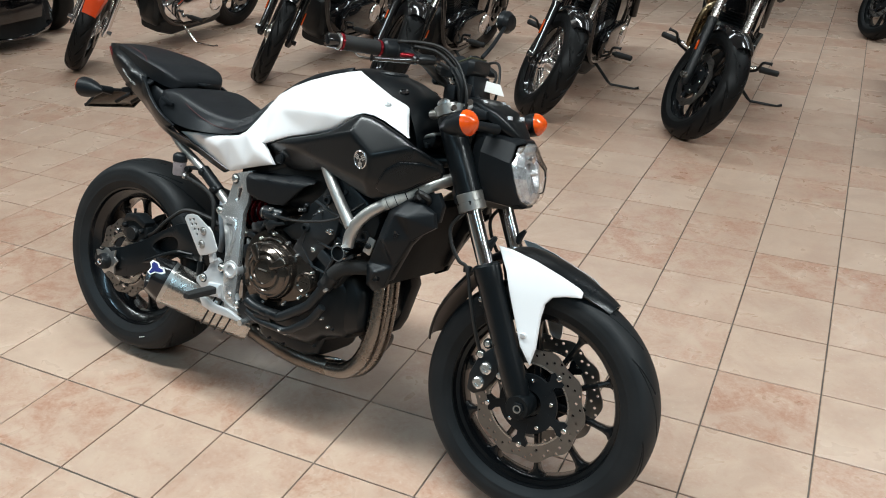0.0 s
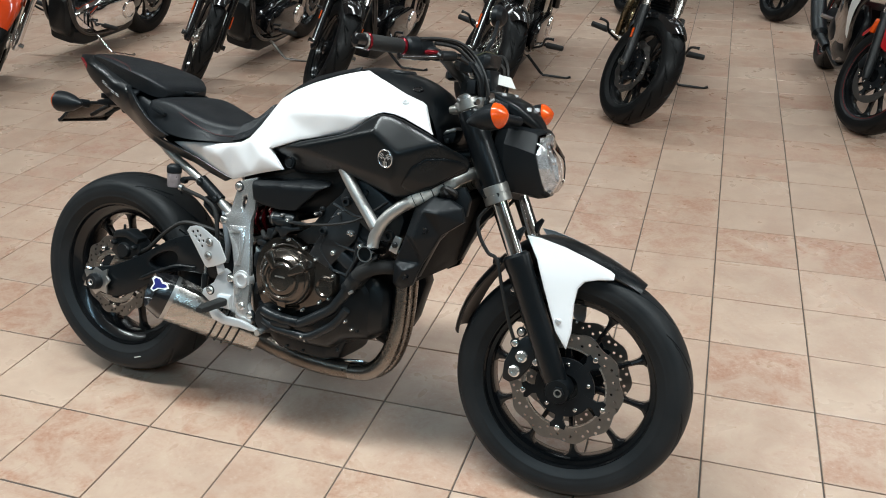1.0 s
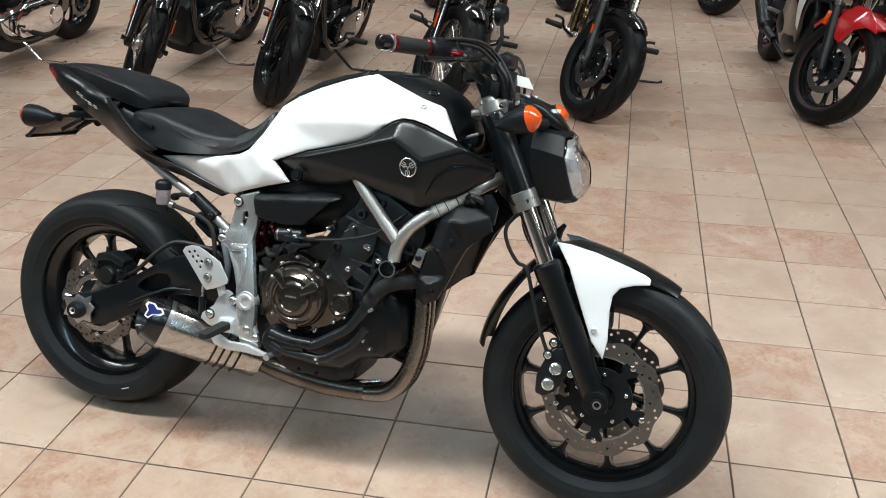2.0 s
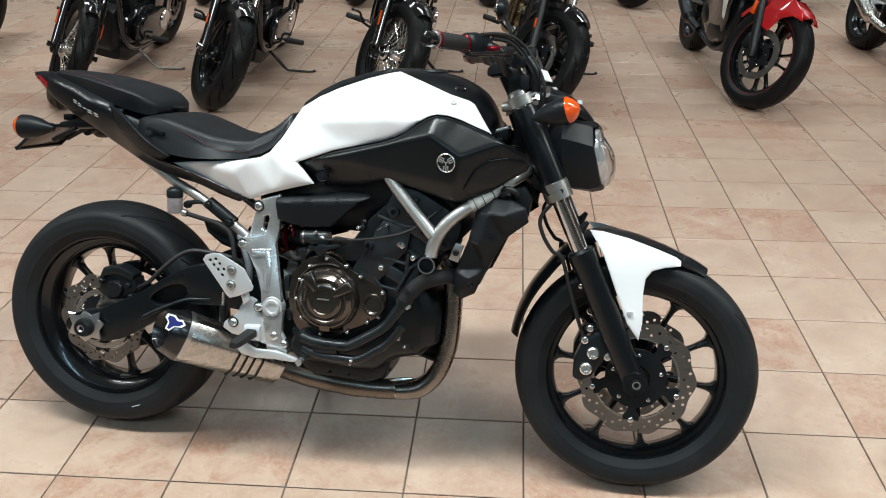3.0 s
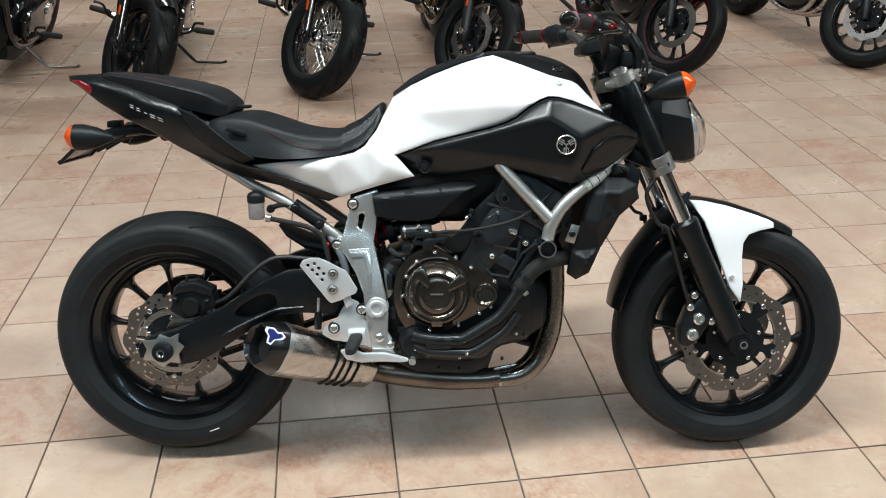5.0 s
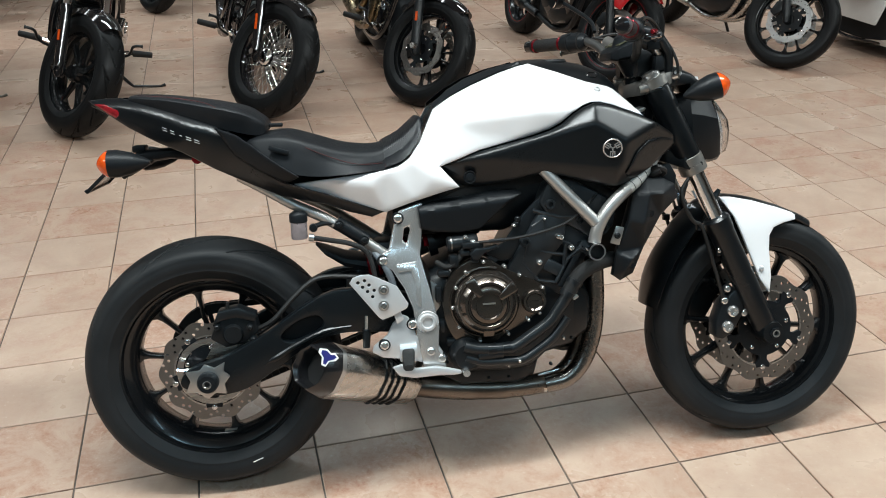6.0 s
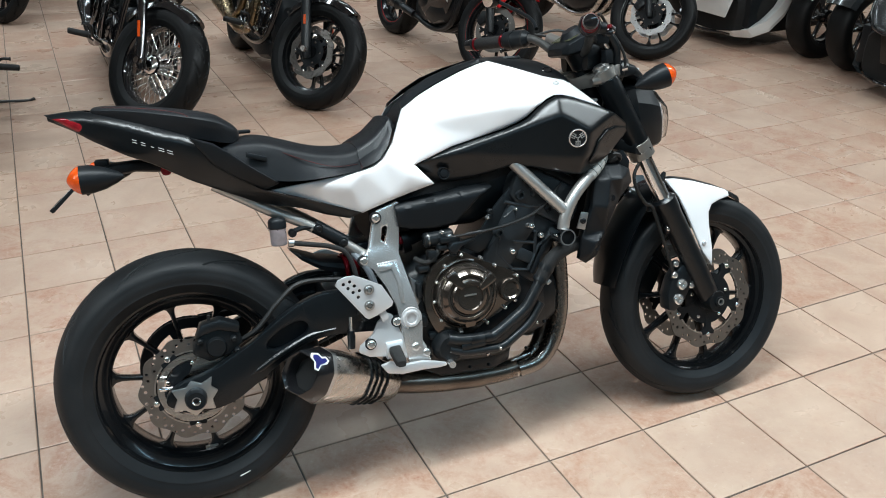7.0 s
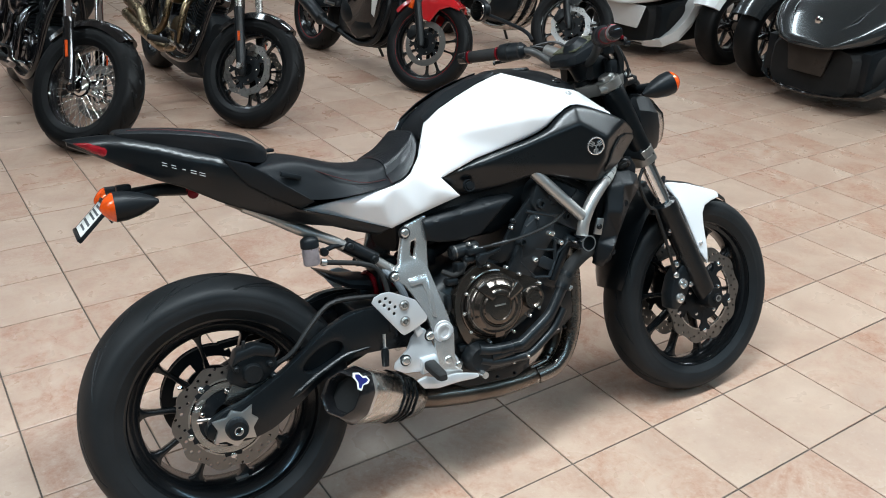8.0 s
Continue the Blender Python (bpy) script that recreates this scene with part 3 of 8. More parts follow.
def on_side(q, s):
    """A place on the turned bars or fork, given for the right side, or its twin on the left."""
    q = TURN_BARS.inverted() @ Vector(q)
    return TURN_BARS @ Vector((q.x, -s * q.y if s > 0 else q.y, q.z))


def on_side(q, s):
    """A place on the turned bars or fork, given for the right side, or its twin on the left."""
    q = TURN_BARS.inverted() @ Vector(q)
    return TURN_BARS @ Vector((q.x, -s * q.y if s > 0 else q.y, q.z))


# wheels
front_wheel = cast_wheel("front_wheel", bike, (WB, 0, RF), 0.2965, 0.0575, 0.047, 10, RIM, grooves=9, discs=(-0.066, 0.066), disc_r=0.139, label="black ten-spoke cast front wheel", m=TURN_BARS, crisp=True, spoke_w=0.86)
rear_wheel = cast_wheel("rear_wheel", bike, (0, 0, RR), 0.3095, 0.0855, 0.072, 10, RIM, grooves=9, discs=(-0.088,), disc_r=0.1205, label="black ten-spoke cast rear wheel", crisp=True, depth=0.038, spoke_w=0.78)
part("sensor_ring", Geo().lathe([(0.068, -0.094), (0.082, -0.094), (0.083, -0.090), (0.068, -0.090)], n=48, closed=True), STEEL, rear_wheel, "bright sensor ring beside the disc")
part("valve_stem", Geo().tube([(0.19 * math.cos(0.5), -0.01, 0.19 * math.sin(0.5)), (0.165 * math.cos(0.5), -0.02, 0.165 * math.sin(0.5))], 0.004, 8), CASTB, front_wheel)
part("wheel_weight", Geo().box((0.02, -0.02, -0.1825), (0.03, 0.012, 0.004)), ALU, rear_wheel)
# plain bars stand for the maker's mark on the sidewall
part("sidewall_mark", Geo().box((0.0, -0.0848, -0.256), (0.026, 0.002, 0.0020)), PAPER, rear_wheel, "small white sidewall marking", at=pose(0, 0, 0, 0, -20, 0))

# fork
for s in (-1, 1):
    y = 0.093 * s
    def along(z, off=0.0):
        k = (z - 0.298) / FORKDIR.z
        return Vector((1.397 + off, y, 0.298)) + FORKDIR * k
    cover = part("fork_cover", steered(Geo().tube([along(0.928), along(0.922), along(0.80), along(0.742)], [0.030, 0.0315, 0.0315, 0.0315], 28)), BLACKP, bike, "satin black upper fork cover")
    clampr = part("lower_fork_clamp", steered(Geo().tube([along(0.7605), along(0.7592), along(0.7425), along(0.7420), along(0.7400), along(0.7395), along(0.7225), along(0.7215)], [0.0322, 0.0338, 0.0338, 0.0330, 0.0330, 0.0338, 0.0338, 0.0322], 28)), BARM, bike, "cast aluminium lower fork clamp")
    part("fork_stanchion", steered(Geo().tube([along(0.95), along(0.50)], 0.0205, 24)), CHROME, bike, "polished chrome fork tube")
    slider = part("fork_slider", steered(Geo().tube([along(0.606), along(0.600), along(0.575), along(0.565), along(0.40), along(0.335), along(0.285), along(0.272)], [0.027, 0.0335, 0.0335, 0.0315, 0.0310, 0.0300, 0.0255, 0.018], 24)), BLACKP, bike, "satin black fork slider")
    part("axle_boss", steered(Geo().lathe([(0.012, -0.03), (0.028, -0.03), (0.031, -0.022), (0.031, 0.022), (0.028, 0.03), (0.012, 0.03)], (1.400, y, 0.298), 24)), BLACKP, slider)
    part("axle_nut", steered(Geo().lathe([(0.008, s * 0.010), (0.010, s * 0.024), (0.0155, s * 0.024), (0.0155, s * 0.0)], (1.404, y + s * 0.012, 0.298), 6)), CASTB, slider, "dark hexagon axle end")
    part("axle_ring", steered(Geo().lathe([(0.007, s * 0.012), (0.007, s * 0.025), (0.010, s * 0.025), (0.010, s * 0.012)], (1.404, y + s * 0.012, 0.298), 16, closed=True)), ALU, slider)
    part("fork_cap", steered(Geo().tube([along(0.94), along(0.962), along(0.966)], [0.022, 0.022, 0.017], 20)), ALU, bike, "silver fork cap")
top_clamp = Geo().plate([(1.035, 0), (1.045, -0.04), (1.052, -0.075), (1.052, -0.095), (1.062, -0.108), (1.085, -0.112), (1.112, -0.108), (1.122, -0.098), (1.120, -0.075), (1.105, -0.04), (1.11, 0), (1.105, 0.04), (1.120, 0.075), (1.122, 0.105), (1.112, 0.128), (1.085, 0.135), (1.062, 0.125), (1.052, 0.10), (1.052, 0.075), (1.045, 0.04)], 0, 0.032)
top_clamp.v = [(x + 0.012, z, 0.958 - y + 0.40 * (x - 1.09)) for x, y, z in top_clamp.v]
top_clamp = part("top_fork_clamp", steered(top_clamp), BARM, bike, "grey cast upper fork clamp", bevel=0.003)
for s in (-1, 1):
    k0 = Vector((1.397, s * 0.093, 0.298)) + FORKDIR * ((0.931 - 0.298) / FORKDIR.z)
    part("clamp_boss", steered(Geo().tube([k0, k0 - FORKDIR * 0.001, k0 - FORKDIR * 0.024, k0 - FORKDIR * 0.0255], [0.0295, 0.0312, 0.0312, 0.0285], 28)), BARM, top_clamp, "round grey clamp boss")
part("stem_nut", steered(Geo().tube([(1.078, 0, 0.95), (1.073, 0, 0.975)], [0.019, 0.017], 12)), CHROME, top_clamp)
part("clamp_ear", steered(Geo().tube([(1.068, -0.100, 0.930), (1.052, -0.100, 0.926), (1.045, -0.100, 0.925)], [0.013, 0.011, 0.009], 14)), BARM, top_clamp, "pinch bolt boss")
part("clamp_bolt", steered(Geo().tube([(1.118, -0.132, 0.950), (1.127, -0.142, 0.953)], 0.0065, 10)), CHROME, top_clamp)
part("clamp_bolt", steered(Geo().tube([(1.142, -0.100, 0.968), (1.148, -0.108, 0.970)], 0.0075, 10)), CHROME, top_clamp)
lc = Geo().plate([(1.10, 0), (1.12, -0.07), (1.155, -0.12), (1.20, -0.125), (1.205, -0.08), (1.185, 0), (1.205, 0.08), (1.20, 0.125), (1.155, 0.12), (1.12, 0.07)], 0, 0.032)
lc.v = [(x, z, 0.755 - y - 0.4 * (x - 1.18)) for x, y, z in lc.v]
part("lower_fork_bridge", steered(lc), CASTB, bike, bevel=0.003)
part("steering_stem", steered(Geo().tube([(1.075, 0, 0.96), (1.158, 0, 0.73)], 0.028, 16)), CASTB, bike)

# front fender: a black crown with white flanks
def fender_arc(a0, a1, hw, sag, ro, n=26, tip=0.0):
    rings = []
    for i in range(n + 1):
        u = i / n
        a = radians(a0 + (a1 - a0) * u)
        w = hw * (1 - tip * max(0.0, 1 - u / 0.30) ** 1.6 - tip * 0.5 * max(0.0, (u - 0.80) / 0.20) ** 2)
        r = ro(u)
        ring = []
        for k in range(13):
            b = -1 + k / 6
            ring.append((WB + (r - sag * abs(b) ** 2.4) * math.cos(a), w * math.copysign(abs(b) ** 0.85, b), RF + (r - sag * abs(b) ** 2.4) * math.sin(a)))
        ring += [(WB + (r - 0.004 - sag * abs(b) ** 2.4) * math.cos(a), 0.96 * w * math.copysign(abs(b) ** 0.85, b), RF + (r - 0.004 - sag * abs(b) ** 2.4) * math.sin(a)) for b in [1 - k / 6 for k in range(13)]]
        rings.append(ring)
    return Geo().rings(rings)


fender = part("front_fender", steered(fender_arc(61, 166, 0.073, 0.018, lambda u: interp([(0, 0.311), (0.13, 0.316), (0.24, 0.329), (0.35, 0.351), (0.43, 0.368), (0.50, 0.372), (0.58, 0.362), (0.7, 0.345), (1, 0.322)], u), tip=0.52)), BLACKP, bike, "satin black front mudguard crown")
FEND = [(1.268, 0.652), (1.300, 0.650), (1.36, 0.637), (1.43, 0.615), (1.474, 0.599), (1.486, 0.591), (1.486, 0.579), (1.45, 0.573), (1.421, 0.564), (1.407, 0.545), (1.404, 0.510), (1.408, 0.440), (1.402, 0.398), (1.372, 0.437), (1.340, 0.512), (1.303, 0.600)]
fend_h = thin_plate([(1.27, 0.65, 0.080), (1.30, 0.60, 0.094), (1.34, 0.51, 0.100), (1.37, 0.44, 0.101), (1.40, 0.40, 0.098), (1.405, 0.52, 0.086), (1.42, 0.572, 0.078), (1.487, 0.579, 0.070), (1.43, 0.607, 0.071), (1.36, 0.632, 0.074), (1.35, 0.58, 0.090)])
for s in (-1, 1):
    fp = part("fender_side", steered(Geo().panel(FEND, fend_h, 0.004, s, 0.003, 0.011)), WHITE, bike, "white front mudguard flank")
    bolts(fp, [(1.380, s * 0.094, 0.466)], 0.0075, 0.005, SILVER, s)
    part("fender_stay", steered(Geo().tube([(1.235, s * 0.085, 0.60), (1.25, s * 0.088, 0.655), (1.262, s * 0.088, 0.672)], [0.012, 0.010, 0.005], 8)), BLACK, fp)

# front calipers and brake lines
for s in (-1, 1):
    cal = part("front_caliper", steered(Geo().plate([(1.325, 0.415), (1.300, 0.410), (1.272, 0.380), (1.255, 0.335), (1.255, 0.292), (1.275, 0.285), (1.300, 0.300), (1.322, 0.335), (1.338, 0.375)], s * 0.052, s * 0.098)), CASTB, bike, "black four-piston front brake caliper", bevel=0.006)
    part("caliper_bracket", steered(Geo().plate([(1.318, 0.46), (1.345, 0.45), (1.372, 0.37), (1.36, 0.345), (1.33, 0.36), (1.32, 0.40)], s * 0.078, s * 0.088)), CASTB, cal, bevel=0.002)
    for x, z in ((1.299, 0.359), (1.285, 0.319)):
        part("piston_cap", steered(Geo().lathe([(0.001, s * 0.005), (0.006, s * 0.005), (0.0065, s * 0.008), (0.011, s * 0.008), (0.0145, s * 0.005), (0.0155, 0.0), (0.0155, -s * 0.01)], (x, s * 0.099, z), 24)), ZINC, cal, "bright round piston cap")
    bolts(cal, [(1.338, s * 0.092, 0.352), (1.292, s * 0.090, 0.418), (1.282, s * 0.098, 0.39)], 0.010, 0.006, ZINC, s)
    part("brake_hose", Geo().tube(spline([on_side(q, s) for q in ((1.172, -0.070, 0.775), (1.188, -0.100, 0.730), (1.158, -0.112, 0.681), (1.165, -0.114, 0.641), (1.190, -0.110, 0.602), (1.213, -0.106, 0.587), (1.237, -0.108, 0.516), (1.264, -0.104, 0.435), (1.285, -0.094, 0.381))], 6), 0.0048, 8), WIRE, bike, "black front brake hose")
    part("hose_clip", steered(Geo().box((1.207, s * 0.098, 0.582), (0.018, 0.014, 0.016))), BLACK, cal, bevel=0.002)
    part("reflector_stay", steered(Geo().box((1.262, s * 0.098, 0.520), (0.022, 0.008, 0.030))), BLACK, cal, bevel=0.003)
    bolts(cal, [(1.262, s * 0.103, 0.523)], 0.007, 0.004, CHROME, s)

# headlight and visor


def lamp_ring(pts):
    """A closed polygon, symmetric about the middle plane, from (x, y, z) down the right flank."""
    return [(x, -y, z) for x, y, z in pts] + [(x, y, z) for x, y, z in pts[::-1]]


LAMP_EDGE = [(1.272, 0.026, 0.896), (1.258, 0.052, 0.888), (1.262, 0.078, 0.846), (1.272, 0.071, 0.812), (1.281, 0.055, 0.776), (1.288, 0.040, 0.758), (1.296, 0.018, 0.750)]
LAMP_BACK = [[(1.155, 0.040, 0.905), (1.155, 0.062, 0.895), (1.155, 0.070, 0.850), (1.155, 0.070, 0.812), (1.160, 0.064, 0.776), (1.165, 0.058, 0.758), (1.165, 0.03, 0.752)],
             [(1.190, 0.044, 0.912), (1.188, 0.078, 0.898), (1.186, 0.092, 0.862), (1.190, 0.092, 0.818), (1.200, 0.080, 0.774), (1.210, 0.064, 0.748), (1.215, 0.03, 0.742)],
             [(1.235, 0.038, 0.908), (1.222, 0.068, 0.898), (1.222, 0.091, 0.856), (1.230, 0.087, 0.818), (1.244, 0.071, 0.774), (1.258, 0.052, 0.745), (1.268, 0.022, 0.736)],
             [(1.262, 0.032, 0.903), (1.246, 0.059, 0.894), (1.247, 0.085, 0.850), (1.258, 0.079, 0.812), (1.270, 0.063, 0.773), (1.279, 0.047, 0.750), (1.289, 0.021, 0.741)],
             [(1.270, 0.028, 0.899), (1.256, 0.055, 0.890), (1.260, 0.081, 0.847), (1.270, 0.074, 0.812), (1.279, 0.058, 0.774), (1.287, 0.043, 0.755), (1.296, 0.019, 0.746)], LAMP_EDGE]
hl = part("headlight", steered(Geo().rings([lamp_ring(r) for r in LAMP_BACK])), BLACK, bike, "black faceted headlight housing", sharp=18, bevel=0.0)


def lamp_bulge(out, k):
    """The lamp's rim, drawn in by k towards its middle line and pushed out."""
    return lamp_ring([(x + o, y * k, 0.822 + (z - 0.822) * (0.35 + 0.65 * k)) for (x, y, z), o in zip(LAMP_EDGE, out)])


BULGE = (0.012, 0.028, 0.046, 0.042, 0.036, 0.030, 0.018)
lens_g = Geo().rings([lamp_ring(LAMP_EDGE), lamp_bulge([o * 0.62 for o in BULGE], 0.88), lamp_bulge([o * 0.92 for o in BULGE], 0.64), lamp_bulge([o * 1.06 for o in BULGE], 0.32),
                      lamp_bulge([o * 1.06 - 0.003 for o in BULGE], 0.30), lamp_bulge([o * 0.92 - 0.003 for o in BULGE], 0.62), lamp_bulge([o * 0.62 - 0.003 for o in BULGE], 0.86), lamp_bulge([-0.001] * 7, 0.97)])
part("headlight_lens", steered(lens_g), GLASS, hl, "clear headlight lens", sharp=60).visible_shadow = False
bowl = Geo().rings([lamp_bulge([-0.002] * 7, 0.97), lamp_bulge([o * 0.22 for o in BULGE], 0.88), lamp_bulge([o * 0.18 for o in BULGE], 0.80), lamp_bulge([o * 0.50 for o in BULGE], 0.60), lamp_bulge([o * 0.58 for o in BULGE], 0.34), lamp_bulge([o * 0.30 for o in BULGE], 0.16)])
refl = part("reflector_bowl", steered(bowl), LAMPREF, hl, "bright faceted reflector", sharp=10)
part("reflector_step", steered(Geo().body([(1.262, 0.830, 0.824, 0.050), (1.285, 0.828, 0.822, 0.040), (1.292, 0.826, 0.822, 0.030)], 14, 0.5)), LAMPREF, refl)
part("bulb_cap", steered(Geo().lathe([(0.002, 0.016), (0.010, 0.014), (0.013, 0.0), (0.013, -0.02)], (1.272, 0, 0.858), 16, axis="x")), CHROME, refl)
vis = Geo().body([(1.095, 0.982, 0.955, 0.070), (1.15, 0.980, 0.945, 0.082), (1.20, 0.962, 0.918, 0.070), (1.232, 0.938, 0.900, 0.052), (1.251, 0.917, 0.892, 0.034), (1.260, 0.905, 0.892, 0.022)], 24, 0.5)
visor = part("visor", steered(vis), BLACKP, bike, "satin black headlight visor", bevel=0.0)
# chrome bolts; pale silver paint stands in for their bright reflections
for q in ((1.16, -0.052, 0.974), (1.16, 0.052, 0.974), (1.222, -0.036, 0.947), (1.222, 0.036, 0.947)):
    part("visor_bolt", steered(Geo().lathe([(0.001, 0.005), (0.006, 0.004), (0.0075, -0.004)], q, 12, axis="z")), SILVER, visor)
for s in (-1, 1):
    part("visor_stay", steered(Geo().body([(1.095, 0.958, 0.925, 0.012, s * 0.098), (1.15, 0.965, 0.930, 0.010, s * 0.090), (1.185, 0.955, 0.935, 0.006, s * 0.085)], 12)), BLACK, visor)
    # this bolt's bright reflection is likewise put into pale paint
    bolts(visor, [(1.149, s * 0.098, 0.963)], 0.0085, 0.006, SILVER, s)


# turn signals: a black teardrop with an amber lens on its end
def signal(c, way, s, steer=True, yaw=0):
    def put(g):
        g = g.moved(pose(*c) @ pose(0, 0, 0, 0, -16 if steer else 0, yaw) @ pose(-c[0], -c[1], -c[2]))
        return steered(g) if steer else g
    st = part("signal_stalk", put(Geo().tube([(c[0] - way * 0.01, s * 0.07, c[2] - 0.006), (c[0] - way * 0.004, c[1] - s * 0.035, c[2]), (c[0] - way * 0.004, c[1], c[2])], [0.013, 0.011, 0.016], 12)), BLACK, bike, "black turn signal stalk")
    k_ = 0.95 if way > 0 else 1.0
    hs = [(c[0] - way * 0.074 * k_, 0.004), (c[0] - way * 0.062 * k_, 0.012), (c[0] - way * 0.036 * k_, 0.0235), (c[0] - way * 0.008, 0.0300), (c[0] + way * 0.012, 0.0305)]
    part("signal_housing", put(Geo().lathe([(r, x - c[0]) for x, r in hs], c, 20, axis="x")), BLACK, st, "black turn signal housing")
    part("signal_lens", put(Geo().lathe([(0.0298, way * 0.012), (0.0275, way * 0.019), (0.0210, way * 0.027), (0.0130, way * 0.0335), (0.0060, way * 0.0375), (0.001, way * 0.0390)], c, 24, axis="x")), ORANGE, st, "amber turn signal lens")


for s in (-1, 1):
    signal((1.189, 0.195, 0.930) if s > 0 else (1.186, -0.198, 0.925), 1, s, True, 0 if s > 0 else -14)
    signal((-0.154, -0.152, 0.818) if s < 0 else (-0.146, 0.162, 0.802), -1, s, False)

# handlebar, grips, levers, switches, cables, meter, mirror
BAR = [(0.919, -0.356, 1.064), (0.978, -0.241, 1.063), (1.014, -0.170, 1.061), (1.034, -0.134, 1.046), (1.048, -0.092, 1.017), (1.060, -0.045, 1.001)]
bar = part("handlebar", Geo().tube(spline([on_side(q, -1) for q in BAR] + [on_side((1.064, 0, 0.999), -1)] + [on_side(q, 1) for q in BAR[::-1]], 6), 0.0112, 14), BARG, bike, "satin grey handlebar with a bend to the risers")
for s in (-1, 1):
    a, b = on_side((0.935, -0.325, 1.0645), s), on_side((0.978, -0.241, 1.0625), s)
    d = (b - a).normalized()
    part("grip", Geo().tube([a, a + d * 0.004, a + d * 0.088, b - d * 0.002], [0.0160, 0.0172, 0.0172, 0.0165], 20), GRIP, bar, "black rubber grip")
    for k in (-0.004, 0.090):
        part("grip_collar", Geo().tube([a + d * k, a + d * (k + 0.001), a + d * (k + 0.0055), a + d * (k + 0.0065)], [0.0178, 0.0192, 0.0192, 0.0178], 22), REDANO, bar, "red anodised grip collar")
    part("bar_end", Geo().tube([a - d * 0.036, a - d * 0.034, a - d * 0.014, a - d * 0.009], [0.011, 0.0155, 0.0165, 0.0150], 22), GLOSS, bar, "gloss black bar end weight")
    part("bar_end_ring", Geo().tube([a - d * 0.010, a - d * 0.0055], 0.0182, 22), ALU if s < 0 else BLACK, bar)
    hub = part("switch_housing", Geo().tube([b + d * 0.004, b + d * 0.010, b + d * 0.034, b + d * 0.036, b + d * 0.060, b + d * 0.078, b + d * 0.088], [0.0185, 0.0240, 0.0265, 0.0255, 0.0250, 0.0220, 0.0140], 20), BLACK, bar, "black throttle and switch housing", sharp=35)
    part("switch_button", Geo().tube([b + d * 0.048 + Vector((-0.012, 0, 0.014)), b + d * 0.048 + Vector((-0.018, 0, 0.022))], 0.0065, 10), CASTB, hub)
    part("housing_seam", Geo().tube([b + d * 0.0345, b + d * 0.0375], 0.0272, 20), CASTB, hub)
    part("cable_tie", Geo().tube([b + d * 0.070, b + d * 0.074], 0.0245, 16), WIRE, hub)
    perch = part("lever_perch", Geo().tube([on_side(q, s) for q in ((1.014, -0.192, 1.060), (1.032, -0.196, 1.055), (1.052, -0.204, 1.049), (1.062, -0.207, 1.047))], [0.013, 0.015, 0.012, 0.008], 12), CASTB, bar, "black lever perch")
    part("lever", Geo().tube(spline([on_side(q, s) for q in ((1.058, -0.203, 1.047), (1.046, -0.222, 1.0455), (1.022, -0.258, 1.042), (1.004, -0.284, 1.040), (0.997, -0.296, 1.040))], 5), [0.0072] * 6 + [0.0052] * 11 + [0.0050, 0.0065, 0.0082, 0.0050], 12), GLOSS, perch, "short black lever with a ball end")
    part("lever_adjuster", Geo().tube([on_side(q, s) for q in ((1.031, -0.233, 1.0545), (1.034, -0.229, 1.0555), (1.049, -0.209, 1.0565), (1.052, -0.205, 1.0565))], [0.0035, 0.0058, 0.0058, 0.0035], 12), REDANO, perch, "red lever adjuster")
meter = part("instrument_panel", steered(Geo().body([(1.000, 1.016, 0.998, 0.040), (1.012, 1.028, 0.994, 0.058), (1.06, 1.052, 1.000, 0.062), (1.100, 1.070, 1.022, 0.056), (1.112, 1.066, 1.038, 0.044)], 20, 0.4)), BLACK, bike, "black instrument panel")
scr = Geo().plate([(-0.058, 0), (0.058, 0), (0.052, 0.065), (-0.052, 0.065)], 0, 0.003)
scr.v = [(1.018 + z * 1.25, x * 0.84, 1.0325 + z * 0.58 + (0.003 - y)) for x, y, z in scr.v]
part("display", steered(scr), LCD, meter, "dark olive instrument display, lightened for its reflection")
CABLES = [[(1.012, -0.222, 1.084), (1.040, -0.172, 1.089), (1.072, -0.128, 1.084), (1.104, -0.103, 1.055), (1.134, -0.104, 1.010), (1.146, -0.104, 0.965), (1.135, -0.080, 0.900), (1.105, -0.060, 0.800)],
          [(1.006, -0.208, 1.083), (1.036, -0.158, 1.086), (1.066, -0.118, 1.078), (1.096, -0.095, 1.048), (1.124, -0.094, 1.004), (1.136, -0.092, 0.955), (1.125, -0.070, 0.890), (1.100, -0.055, 0.800)],
          [(1.030, -0.182, 1.078), (1.060, -0.136, 1.074), (1.086, -0.110, 1.052), (1.112, -0.092, 1.020), (1.130, -0.086, 0.970), (1.128, -0.075, 0.900), (1.100, -0.060, 0.810)],
          [(1.066, -0.138, 1.052), (1.088, -0.108, 1.038), (1.110, -0.088, 0.998), (1.122, -0.080, 0.945), (1.118, -0.070, 0.870)]]
for k, c in enumerate(CABLES):
    part("control_cable", Geo().tube(spline(c, 6), 0.0036 if k < 2 else 0.0044, 8), WIRE, bike, "black control cable")
for c in ([(1.02, 0.18, 1.060), (1.09, 0.13, 1.07), (1.125, 0.08, 1.02), (1.13, 0.05, 0.94), (1.11, 0.05, 0.83)], [(1.03, 0.17, 1.066), (1.105, 0.10, 1.04), (1.12, 0.03, 0.99), (1.115, -0.04, 0.92), (1.10, -0.05, 0.82)]):
    part("control_cable", steered(Geo().tube(spline(c, 6), 0.0036, 8)), WIRE, bike, "black control cable")
